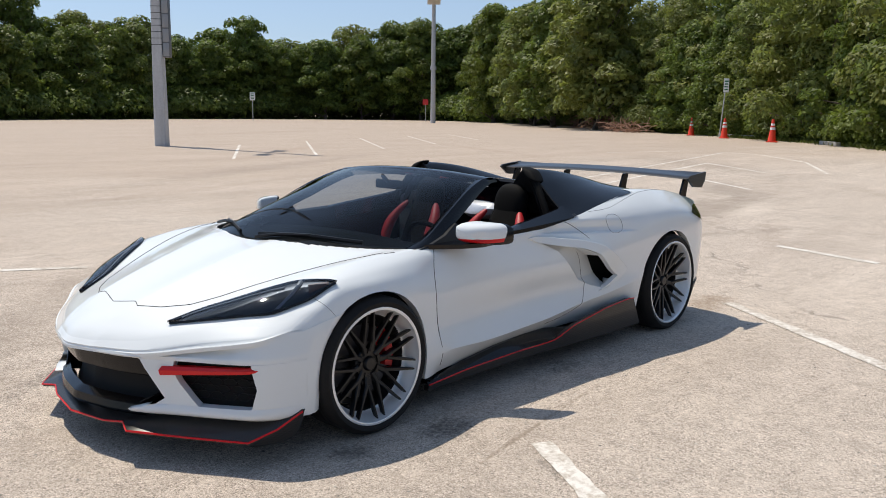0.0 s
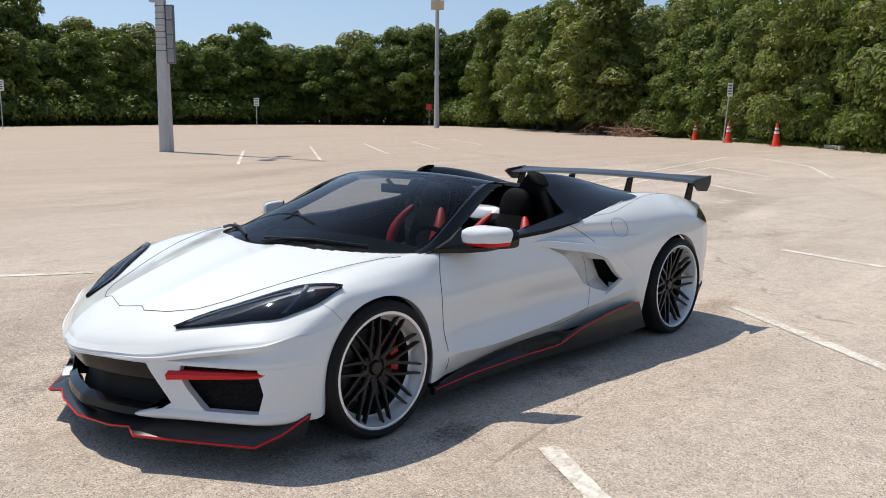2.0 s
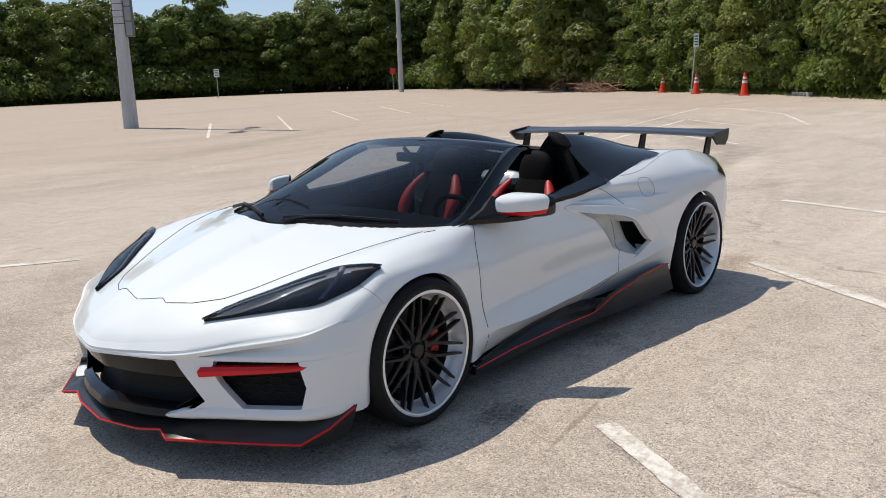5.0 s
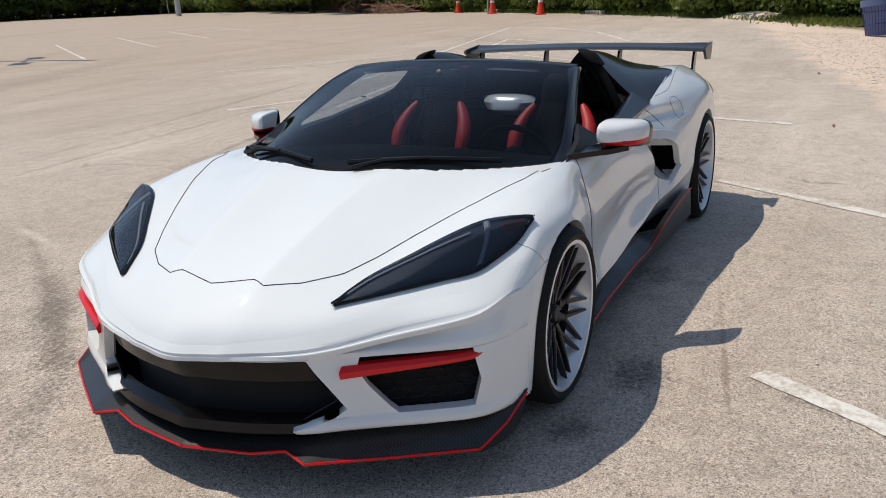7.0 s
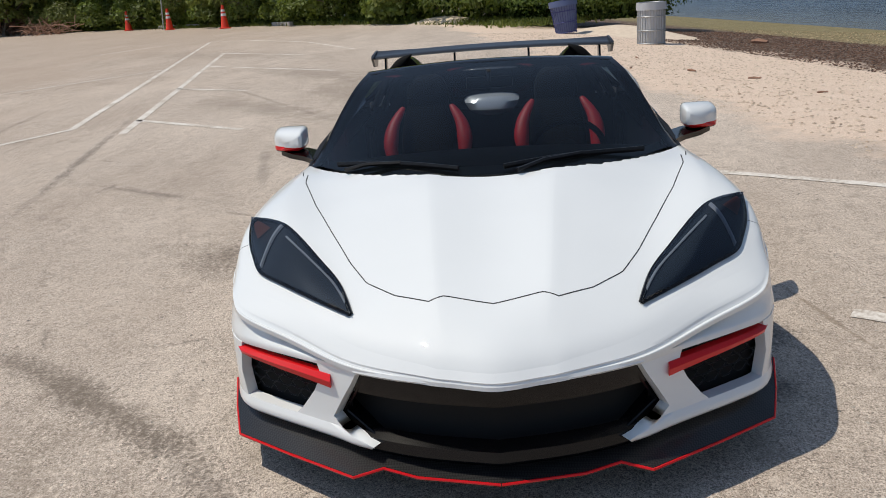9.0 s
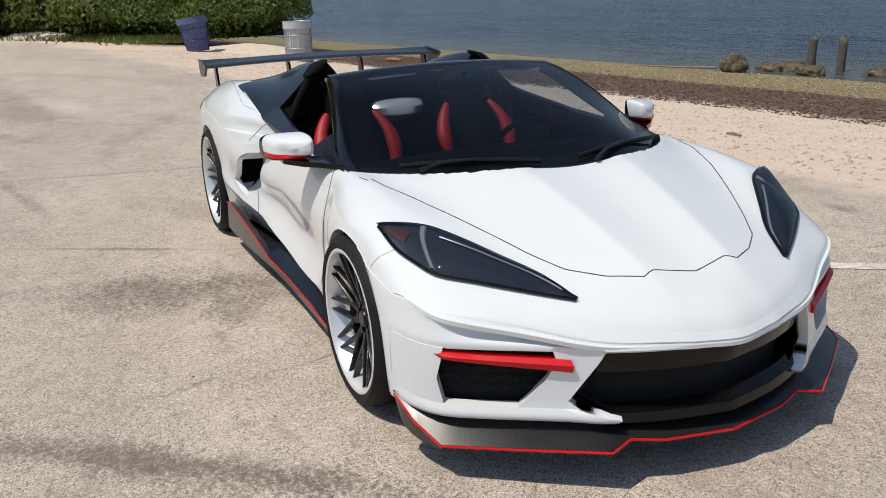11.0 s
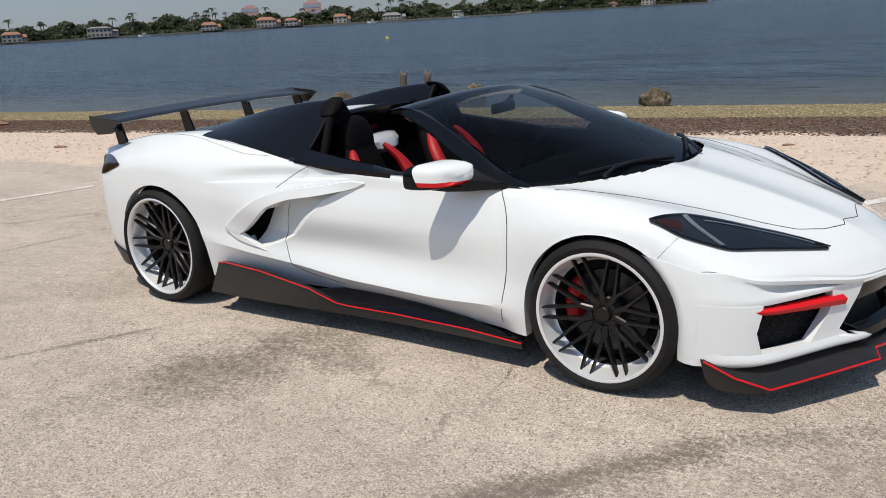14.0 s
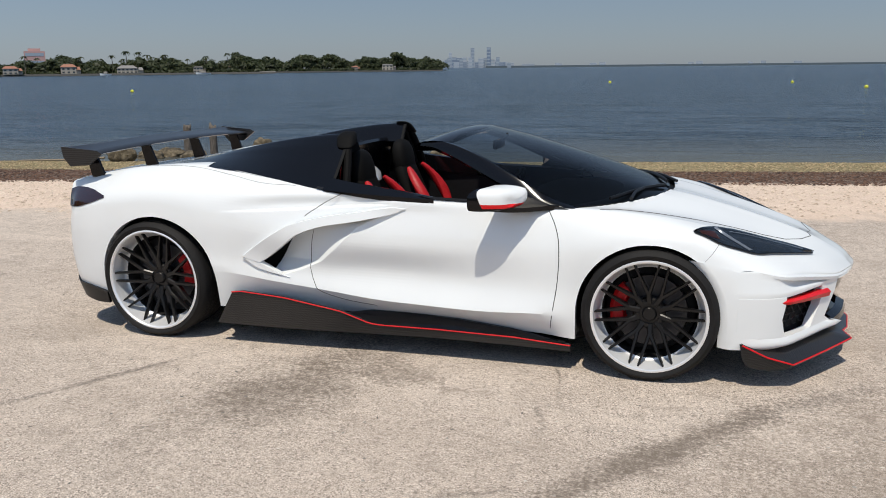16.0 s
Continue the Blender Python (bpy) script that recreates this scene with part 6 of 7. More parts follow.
def make_tree(name, seed, height, radius, count, size, leaf, label, bare=0.12):
    rng = np.random.default_rng(seed)
    tr = thing(name, label, "tree", (0, 0, -50), 0, "trees along the lot")
    lobes = []
    for i in range(30):
        a, q = 2.4 * i + rng.random(), rng.random()
        z = height * (bare + 0.08 + 0.80 * (i + 0.5) / 30)
        spread = radius * (1.0 - 0.62 * max(0, (z / height - 0.45) / 0.55)) * (0.35 + 0.6 * q)
        lobes.append((spread * math.cos(a), spread * math.sin(a), z, radius * (0.18 + 0.17 * rng.random())))
    lobes.append((0, 0, height * 0.88, radius * 0.34))
    lobes += [(0, 0, height * (0.2 + 0.13 * q), radius * 0.5) for q in range(5)]
    bm = bmesh.new()
    top = Vector((0.2 * radius * (rng.random() - 0.5), 0.2 * radius * (rng.random() - 0.5), height * 0.8))
    tube(bm, [(0, 0, -0.3), (0.05, 0.03, height * 0.2), Vector(top) * 0.55, top], [0.022 * height, 0.017 * height, 0.011 * height, 0.004 * height], 7)
    for x, y, z, r in lobes[::3]:
        s = Vector((0.03, 0.02, max(0.4, z - r * 1.2)))
        s.z = min(s.z, height * 0.5)
        tube(bm, [s, s.lerp(Vector((x, y, z)), 0.55) + Vector((0, 0, 0.1 * r)), Vector((x, y, z))], [0.009 * height, 0.006 * height, 0.002 * height], 5)
    part("trunk", bm, BARK, tr, "grey-brown trunk and limbs")
    v, f = leaf_cloud(rng, lobes, count, size)
    cloud_object("crown", v, f, leaf, tr, "dense green leaves")
    return tr


KINDS = []
for i, (h, r, n, s, lf) in enumerate(((9.0, 3.0, 11000, 0.135, LEAF), (10.0, 3.3, 12500, 0.14, LEAF_B), (8.0, 2.8, 10500, 0.13, LEAF), (11.0, 3.4, 12500, 0.14, LEAF_B))):
    KINDS.append(make_tree("mangrove_tree", 10 + i, h, r, n, s, lf, "dense green mangrove tree at the edge of the lot", 0.02))
FAR = []
for i, (h, r, lf) in enumerate(((14.5, 5.0, LEAF), (16.0, 5.4, LEAF_B), (14.0, 5.0, LEAF), (17.0, 5.4, LEAF))):
    FAR.append(make_tree("mangrove_tree", 30 + i, h, r, 12000, 0.27, lf, "tall mangrove tree behind the far edge of the lot", 0.0))


def along(points, step):
    pts = [Vector((*p, 0)) for p in points]
    total = sum((b - a).length for a, b in zip(pts, pts[1:]))
    return resample(pts, int(total / step) + 1)


rnd = random.Random(4)
used = set()


def plant(kinds, x, y, scale):
    k = rnd.randrange(len(kinds))
    src = kinds[k]
    m = pose(x, y, ground_z(x, y), 0, 0, rnd.uniform(0, 360))
    if src not in used:
        used.add(src)
        src.scale = (scale, scale, scale * rnd.uniform(0.9, 1.1))
        src.matrix_basis = m @ Matrix.Diagonal((*src.scale, 1))
        return src
    ob = copy_thing(src, m)
    ob.scale = (scale, scale, scale * rnd.uniform(0.9, 1.1))
    return ob


EDGE_NEAR = [(-95, -73), (-77, -48), (-61, -32), (-53, -22.5), (-45, -12.5), (-37.5, -6.5), (-31, -1.0), (-27, 3.2)]
for p in along(EDGE_NEAR, 3.3):
    plant(KINDS, p.x - 2.6 + rnd.uniform(-0.8, 0.8), p.y - 0.5 + rnd.uniform(-0.8, 0.8), rnd.uniform(0.85, 1.15) * (0.62 if p.y > 0.5 else 1))
for p in along(EDGE_NEAR[:-1], 4.4):
    plant(KINDS, p.x - 7.0 + rnd.uniform(-1, 1), p.y - 3.0 + rnd.uniform(-1, 1), rnd.uniform(1.05, 1.35))
for p in along([(-110, -118), (-92, -130), (-62, -126), (-34, -112), (-12, -108), (10, -112)], 6.0):
    plant(FAR, p.x + rnd.uniform(-1.5, 1.5), p.y + rnd.uniform(-1.5, 1.5), rnd.uniform(0.78, 1.05))
for p in along([(-128, -96), (-112, -84), (-98, -76)], 5.0):
    plant(FAR, p.x - 3, p.y - 2, rnd.uniform(0.95, 1.2))
for p in along([(-150, -130), (-118, -142), (-92, -140), (-62, -136), (-34, -122), (-4, -118), (20, -122)], 7.0):
    plant(FAR, p.x + rnd.uniform(-2, 2), p.y + rnd.uniform(-2, 2), rnd.uniform(0.9, 1.15))
for p in along([(-175, -112), (-140, -112), (-116, -100), (-104, -86), (-86, -62), (-70, -46), (-60, -34)], 7.5):
    plant(FAR, p.x - 6 + rnd.uniform(-2, 2), p.y - 6 + rnd.uniform(-2, 2), rnd.uniform(0.85, 1.05))

for x, y, k in ((-90, -127, 1.05), (-97, -121, 1.08), (-102, -116, 1.1), (-107, -112, 1.05), (-110, -109, 1.1), (-113, -106, 1.2), (-116, -103, 1.28), (-119, -100, 1.35), (-105, -122, 1.1), (-112, -116, 1.12), (-118, -110, 1.25), (-124, -104, 1.4), (-84, -128, 1.05)):
    plant(FAR, x + rnd.uniform(-1, 1), y + rnd.uniform(-1, 1), k)

for x, y, k in ((-98, -81, 1.05), (-102, -79, 1.22), (-106, -78, 1.32)):
    plant(FAR, x, y, k)

# understorey: low scrub that closes the foot of the trees
def scrub(points, name, label, mat_, count, size, h, depth, seed):
    rng = np.random.default_rng(seed)
    lobes = []
    for p in along(points, 1.6):
        for _ in range(2):
            r = h * rng.uniform(0.5, 0.9)
            lobes.append((p.x + rng.uniform(-depth, 0.2), p.y + rng.uniform(-depth, 0.4), r * 0.55, r))
    v, f = leaf_cloud(rng, lobes, count, size)
    # leaves all the way to the ground along the front
    line = along(points, 0.3)
    m = count
    base = np.array([[p.x, p.y] for p in line])[rng.integers(0, len(line), m)]
    c = np.stack([base[:, 0] - depth * rng.random(m) * 0.8, base[:, 1] - depth * rng.random(m) * 0.8, 1.25 * h * rng.random(m) ** 1.6], 1)
    a = rng.normal(size=(m, 3))
    a /= np.linalg.norm(a, axis=1)[:, None]
    b = np.cross(a, rng.normal(size=(m, 3)))
    b /= np.linalg.norm(b, axis=1)[:, None]
    g = (size * (0.6 + 0.7 * rng.random(m)))[:, None]
    w = np.stack([c - a * g * 0.7 - b * g * 0.6, c - a * g * 0.7 + b * g * 0.6, c + a * g * 1.1], 1).reshape(-1, 3)
    f = np.concatenate([f, np.arange(m * 3).reshape(-1, 3) + len(v)])
    v = np.concatenate([v, w])
    v[:, 2] = np.maximum(v[:, 2], 0.02)
    ob = cloud_object(name, v, f, mat_)
    return tagged(ob, label, "scrub", kind="stuff")


scrub([(x - 1.0, y) for x, y in EDGE_NEAR], "scrub", "dark green scrub under the mangroves", LEAF, 60000, 0.12, 1.7, 2.5, 5)
scrub([(-112, -116), (-92, -126), (-62, -122), (-34, -109), (-12, -105), (8, -108)], "scrub", "scrub along the far edge of the lot", LEAF, 32000, 0.33, 4.2, 2.5, 6)
scrub([(-128, -100), (-112, -88), (-98, -78), (-90, -66)], "scrub", "scrub where the road leaves the lot", LEAF, 9000, 0.28, 3.4, 2.5, 16)
scrub([(-96, -75), (-103, -89), (-109, -102), (-113, -117)], "scrub", "tall scrub closing the end of the lot", LEAF, 12000, 0.28, 3.6, 2.5, 17)
scrub([(-62.5, -35.0), (-60.5, -32.8)], "roadside_bush", "pale green rounded bush at the edge of the lot", LEAF_B, 7000, 0.10, 2.3, 1.2, 18)
scrub([(-28.5, 1.6), (-26.2, 3.2), (-25.0, 4.6), (-25.2, 6.0)], "shore_bush", "dense green bush hanging over the water", LEAF, 40000, 0.062, 2.0, 1.4, 7)

# dark leaf litter under the trees
LITTER = material("leaf litter", (0.05, 0.038, 0.026), 0.95)
_k = Nodes(LITTER)
_k.link(_k.ramp(_k.noise(8, 6, 0.75), (0.3, (0.025, 0.02, 0.014)), (0.7, (0.10, 0.075, 0.05))), _k.bsdf.inputs["Base Color"])
for front, back in ((EDGE_NEAR[:-1], [(x - 26, y - 14) for x, y in EDGE_NEAR[:-1]]), ([(-112, -115), (-92, -125), (-62, -121), (-34, -108), (-12, -104), (10, -108)], [(-150, -180), (-110, -190), (-70, -190), (-40, -180), (-12, -175), (20, -175)]), ([(-96, -74), (-103, -88), (-109, -101), (-113, -116)], [(-150, -105), (-156, -122), (-156, -142), (-150, -180)])):
    bm = bmesh.new()
    grid_faces(bm, between(stepped([(x, y, 0.02) for x, y in front], 6), stepped([(x, y, 0.02) for x, y in back], 6), 6))
    tagged(part("ground_litter", bm, LITTER), "dark leaf litter on the ground under the trees", "ground", kind="structure")

# leaning trunk over the water
bm = bmesh.new()
tube(bm, [(-26, 4.8, 0.0), (-25.4, 5.6, 0.8), (-24.9, 6.3, 1.6), (-24.4, 6.7, 2.4)], [0.09, 0.07, 0.05, 0.015], 7)
tube(bm, [(-25.1, 6.0, 1.3), (-24.6, 6.6, 1.5), (-24.1, 7.0, 1.9)], [0.04, 0.03, 0.012], 6)
tagged(part("leaning_branch", bm, BARK), "bare grey branch leaning out over the water", "branch")

# dry brushwood heap
rng = np.random.default_rng(8)
bm = bmesh.new()
for i in range(420):
    t = (0.08, 0.42, 0.50, 0.80)[i % 4] + 0.06 * rng.normal()
    c = Vector((-76.6 + 22 * t, -50.2 + 20.5 * t, 0)) + Vector((rng.normal() * 0.8, rng.normal() * 0.8, rng.random() * (1.5 if i % 4 in (1, 2) else 0.8)))
    d = Vector((rng.normal(), rng.normal(), rng.normal() * 0.5)).normalized() * rng.uniform(0.5, 1.3)
    tube(bm, [c - d, c + Vector((0, 0, 0.1)), c + d], [0.03, 0.025, 0.008], 4, cap=False)
tagged(part("brushwood", bm, TWIG), "heap of dry brown cut branches", "brushwood", kind="stuff")

# grass at the foot of the trees
rng = np.random.default_rng(9)
n = 22000
pts = along([(-52, -20.5), (-45, -12.2), (-38, -6.2), (-31, -0.6), (-24.5, 2.6)], 0.2)
base = np.array([[p.x, p.y] for p in pts])[rng.integers(0, len(pts), n)] + np.stack([rng.normal(size=n) * 0.5 - 0.4, rng.normal(size=n) * 0.7 - 0.5], 1)
hgt = rng.uniform(0.06, 0.24, n)
ang = rng.uniform(0, 2 * math.pi, n)
lean = rng.normal(size=(n, 2)) * 0.08
wv = np.stack([np.cos(ang), np.sin(ang)], 1) * 0.035
v = np.zeros((n, 3, 3))
v[:, 0, :2], v[:, 1, :2], v[:, 2, :2] = base - wv, base + wv, base + lean
v[:, 2, 2] = hgt
gr = cloud_object("grass", v.reshape(-1, 3), np.arange(n * 3).reshape(-1, 3), GRASS)
tagged(gr, "coarse green grass along the edge of the lot", "grass", kind="stuff")

# sand mound at the edge of the lot
SAND = material("pale coral sand", (0.66, 0.55, 0.43), 0.95)
_k = Nodes(SAND)
_k.link(_k.ramp(_k.noise(6, 6, 0.7), (0.3, (0.58, 0.47, 0.36)), (0.7, (0.74, 0.63, 0.50))), _k.bsdf.inputs["Base Color"])
_k.bump(_k.noise(40, 5, 0.7), 0.5, 0.02)


def mound(cx, cy, rx, ry, h, rz, seed):
    rng = np.random.default_rng(seed)
    bm = bmesh.new()
    rows = []
    for i in range(9):
        r = i / 8
        z = h * (1 - r * r) ** 1.5 - 0.01
        rows.append([Vector((cx, cy, 0)) + pose(0, 0, 0, 0, 0, rz) @ Vector((rx * r * math.cos(a) * (1 + 0.1 * math.sin(3 * a)), ry * r * math.sin(a), z + rng.normal() * 0.006)) for a in (2 * math.pi * k / 28 for k in range(28))])
    grid_faces(bm, rows, closed=True)
    bmesh.ops.remove_doubles(bm, verts=bm.verts, dist=0.001)
    for v in bm.verts:
        v.co.z += ground_z(v.co.x, v.co.y)
    return tagged(part("sand_mound", bm, SAND), "low mound of pale coral sand", "sand mound", kind="structure")


mound(-31.5, -2.0, 3.0, 0.9, 0.28, 40, 1)
mound(-21.5, 3.9, 3.6, 1.5, 0.25, 14, 2)


# ---- poles, signs, cones, wheel stops ----
def light_pole():
    ob = thing("light_pole", "tall square grey concrete light pole standing in the lot", "pole", (-13.4, -28.3, 0), 43)
    bm = bmesh.new()
    rows = []
    for z in np.linspace(-0.2, 21, 30):
        w = max(0.245 - 0.0106 * z, 0.10)
        rows.append([(w, w * 0.8, z), (w * 0.8, w, z), (-w * 0.8, w, z), (-w, w * 0.8, z), (-w, -w * 0.8, z), (-w * 0.8, -w, z), (w * 0.8, -w, z), (w, -w * 0.8, z)])
    vs = grid_faces(bm, rows, closed=True)
    bm.faces.new(vs[-1])
    part("shaft", bm, CONCRETE, ob, "painted concrete shaft", smooth=False)
    for k in range(8):
        bm = bmesh.new()
        z = 4.04 + 0.249 * k
        w = 0.249 - 0.0106 * z
        box(bm, (-w, -w, z), (w, w, z + 0.02), 0.004)
        part("band", bm, BLACK_SATIN, ob, "dark steel strap")
    bm = bmesh.new()
    box(bm, (-0.10, 0.21, 3.55), (0.12, 0.52, 5.85), 0.02)
    part("cabinet", bm, material("grey cabinet", (0.16, 0.17, 0.18), 0.5, 0.3), ob, "grey metal equipment cabinet")
    for k in range(4):
        bm = bmesh.new()
        box(bm, (0.12, 0.24, 3.60 + 0.56 * k), (0.135, 0.49, 4.11 + 0.56 * k), 0.01)
        part("cabinet_panel", bm, material("grey panel", (0.30, 0.31, 0.32), 0.45, 0.2), ob)
    bm = bmesh.new()
    box(bm, (-0.12, -0.42, 5.95), (0.16, -0.16, 6.75), 0.02)
    part("junction_box", bm, CONCRETE, ob, "small grey junction box")
    for s in (1, -1):
        bm = bmesh.new()
        tube(bm, [(0, 0, 15), (s * 1.0, 0, 15.3), (s * 1.4, 0, 15.3)], 0.05, 6)
        box(bm, (s * 1.4 - 0.5, -0.25, 15.15), (s * 1.4 + 0.5, 0.25, 15.35), 0.04)
        part("luminaire", bm, STEEL, ob, "flood light on an arm")
    return ob


light_pole()


def lamp_post():
    ob = thing("lamp_post", "grey lamp post with solar panel across the lot", "lamp post", (-82.3, -79.1, 0), 45)
    bm = bmesh.new()
    tube(bm, [(0, 0, 0), (0, 0, 3), (0, 0, 8), (0, 0, 20)], [0.36, 0.34, 0.30, 0.25], 10)
    tube(bm, [(0, 0, 7.4), (0, 0, 7.9)], [0.42, 0.40], 10)
    part("shaft", bm, CONCRETE, ob)
    bm = bmesh.new()
    tube(bm, [(0, 0, 16.6), (1.4, 0, 16.8)], 0.08, 6)
    plate(bm, [(0.3, -0.9, 16.2), (2.4, -0.9, 17.1), (2.4, 0.9, 17.1), (0.3, 0.9, 16.2)], (0, 0, 0.1))
    part("solar_panel", bm, material("pale panel", (0.5, 0.47, 0.42), 0.4), ob, "tilted solar panel")
    bm = bmesh.new()
    box(bm, (-0.7, -0.3, 4.5), (-0.34, 0.3, 6.6), 0.04)
    part("cabinet", bm, material("grey box", (0.2, 0.21, 0.21), 0.5), ob, "grey cabinet")
    return ob


lamp_post()
SIGN_WHITE = material("white sign face", (0.75, 0.77, 0.76), 0.4)
SIGN_GREEN = material("green sign lettering", (0.03, 0.16, 0.07), 0.5)
SIGN_RED = material("red sign face", (0.55, 0.03, 0.03), 0.5)
POST = material("galvanised post", (0.50, 0.51, 0.51), 0.5, 0.2)


def parking_sign(x, y, h, w, face, lean=0.0, red=False):
    yaw = math.degrees(math.atan2(3.6 - y, 3.9 - x))
    ob = thing("parking_sign", "red sign on a steel post" if red else "white parking sign with green writing on a steel post", "sign", (x, y, 0), yaw, "signs")
    bm = bmesh.new()
    tube(bm, [(0, 0, 0), (0, lean, h)], 0.045, 6)
    part("post", bm, POST, ob)
    bm = bmesh.new()
    box(bm, (0.05, lean - w / 2, h - face), (0.07, lean + w / 2, h), 0.005)
    part("panel", bm, SIGN_RED if red else SIGN_WHITE, ob)
    if not red:
        for k in range(4):
            bm = bmesh.new()
            z = h - face * (0.2 + 0.2 * k)
            box(bm, (0.071, lean - w * (0.36 - 0.05 * (k % 2)), z - face * 0.045), (0.076, lean + w * (0.36 - 0.06 * (k % 2)), z + face * 0.045))
            part("lettering", bm, SIGN_GREEN, ob, smooth=False)
    return ob


parking_sign(-50.0, -21.4, 3.9, 0.34, 0.9, 0.25)
parking_sign(-64.6, -97.3, 4.0, 0.72, 1.1)
parking_sign(-27.0, -86.0, 4.85, 0.72, 1.1)
parking_sign(-95, -93, 3.6, 0.9, 0.9, red=True)

CONE = material("orange-red cone plastic", (0.80, 0.055, 0.02), 0.45)
CONE_BAND = material("white reflective band", (0.8, 0.8, 0.8), 0.4)


def traffic_cone(x, y):
    ob = thing("traffic_cone", "orange-red traffic cone with white reflective bands", "traffic cone", (x, y, 0), 20, "traffic cones")
    s = 1.0
    bm = bmesh.new()
    box(bm, (-0.31, -0.31, 0), (0.31, 0.31, 0.06), 0.02)
    part("base", bm, CONE, ob)
    bm = bmesh.new()
    lathe(bm, [(0.24, 0.06), (0.225, 0.12), (0.075, 1.24), (0.06, 1.30), (0.001, 1.30)], "z", 20)
    part("body", bm, CONE, ob)
    for z0, z1 in ((0.70, 0.84), (0.94, 1.06)):
        bm = bmesh.new()
        r = lambda z: 0.225 - 0.15 * (z - 0.12) / 1.12 + 0.004
        lathe(bm, [(r(z0), z0), (r(z1), z1)], "z", 20)
        part("band", bm, CONE_BAND, ob, "white reflective band")
    return ob


for x, y in ((-53.9, -25.4), (-49.0, -20.6), (-43.9, -15.4)):
    traffic_cone(x, y)


def wheel_stop(x, y, rz):
    ob_bm = bmesh.new()
    box(ob_bm, (-1.1, -0.12, 0), (1.1, 0.12, 0.2), 0.04)
    ob = part("wheel_stop", ob_bm, material("weathered concrete", (0.42, 0.40, 0.37), 0.9))
    ob.matrix_world = pose(x, y, 0, 0, 0, rz)
    return tagged(ob, "weathered concrete wheel stop at the edge of the lot", "wheel stop", "wheel stops")


first_stop = wheel_stop(-60.0, -29.0, 46)
for x, y, rz in ((-57.4, -26.4, 47), (-53.0, -22.3, 50), (-50.8, -19.6, 50), (-42.0, -11.6, 40), (-70.5, -41.5, 50), (-73.6, -45.2, 50)):
    copy_thing(first_stop, pose(x, y, 0, 0, 0, rz))

# ---- shore: bins, posts, rocks, driftwood ----
MESH_STEEL = material("galvanised bin mesh", (0.42, 0.43, 0.43), 0.45, 0.7)
BLUE_STEEL = material("blue painted steel", (0.045, 0.055, 0.20), 0.5, 0.2)
LINER = material("milky plastic liner", (0.46, 0.48, 0.50), 0.35)
BLUE_LINER = material("blue plastic liner", (0.10, 0.13, 0.25), 0.4)


def litter_bin(x, y, label, mat_, lean, h=0.95, r=0.32, taper=0.0, liner=None, rz=0):
    ob = thing("litter_bin", label, "litter bin", (x, y, ground_z(x, y) - 0.01), rz, "litter bins")
    ob.matrix_world = pose(x, y, ground_z(x, y) - 0.01, 0, lean, rz)
    rb = r * (1 - taper)
    R = lambda z: rb + (r - rb) * z / h
    for z in (0.04, h * 0.35, h * 0.68, h):
        bm = bmesh.new()
        tube(bm, [(R(z) * math.cos(a), R(z) * math.sin(a), z) for a in np.linspace(0, 2 * math.pi, 33)], 0.014, 6, cap=False)
        part("hoop", bm, mat_, ob)
    for k in range(30):
        a = 2 * math.pi * k / 30
        bm = bmesh.new()
        tube(bm, [(rb * math.cos(a), rb * math.sin(a), 0.0), (r * math.cos(a), r * math.sin(a), h)], 0.0075, 4)
        part("rod", bm, mat_, ob)
    bm = bmesh.new()
    lathe(bm, [(rb - 0.02, 0.05), (R(h * 0.5) - 0.006, h * 0.5), (r - 0.006, h - 0.04), (r + 0.016, h + 0.012), (r + 0.024, h - 0.16)], "z", 32)
    rng = np.random.default_rng(3)
    for v in bm.verts:
        v.co.x += rng.normal() * 0.006
        v.co.y += rng.normal() * 0.006
    part("liner", bm, liner or LINER, ob, "plastic bag liner")
    bm = bmesh.new()
    lathe(bm, [(0.001, 0.05), (rb - 0.03, 0.05), (R(h * 0.42) - 0.04, h * 0.42), (0.001, h * 0.45)], "z", 24)
    part("rubbish", bm, material("grey rubbish", (0.30, 0.31, 0.32), 0.8), ob)
    return ob


litter_bin(-16.0, 3.65, "galvanised mesh litter bin with a clear plastic liner on the sand", MESH_STEEL, 0)
litter_bin(-21.2, 2.1, "blue tapered steel litter bin leaning on the sand", BLUE_STEEL, -7, 0.95, 0.40, 0.25, BLUE_LINER, 60)

ROCK = material("barnacled coral rock", (0.20, 0.17, 0.12), 0.95)
_k = Nodes(ROCK)
_k.link(_k.ramp(_k.noise(5, 7, 0.75), (0.32, (0.025, 0.02, 0.014)), (0.52, (0.12, 0.095, 0.06)), (0.72, (0.30, 0.25, 0.17))), _k.bsdf.inputs["Base Color"])
_k.bump(_k.noise(14, 6, 0.7), 0.8, 0.05)
WOOD = material("weathered grey timber", (0.13, 0.11, 0.09), 0.9)
_k = Nodes(WOOD)
_k.link(_k.ramp(_k.noise(9, 6, 0.7, _k.coords((6, 6, 0.6))), (0.3, (0.06, 0.05, 0.042)), (0.7, (0.20, 0.17, 0.14))), _k.bsdf.inputs["Base Color"])
_k.bump(_k.noise(9, 6, 0.7, _k.coords((8, 8, 0.6))), 0.8, 0.03)


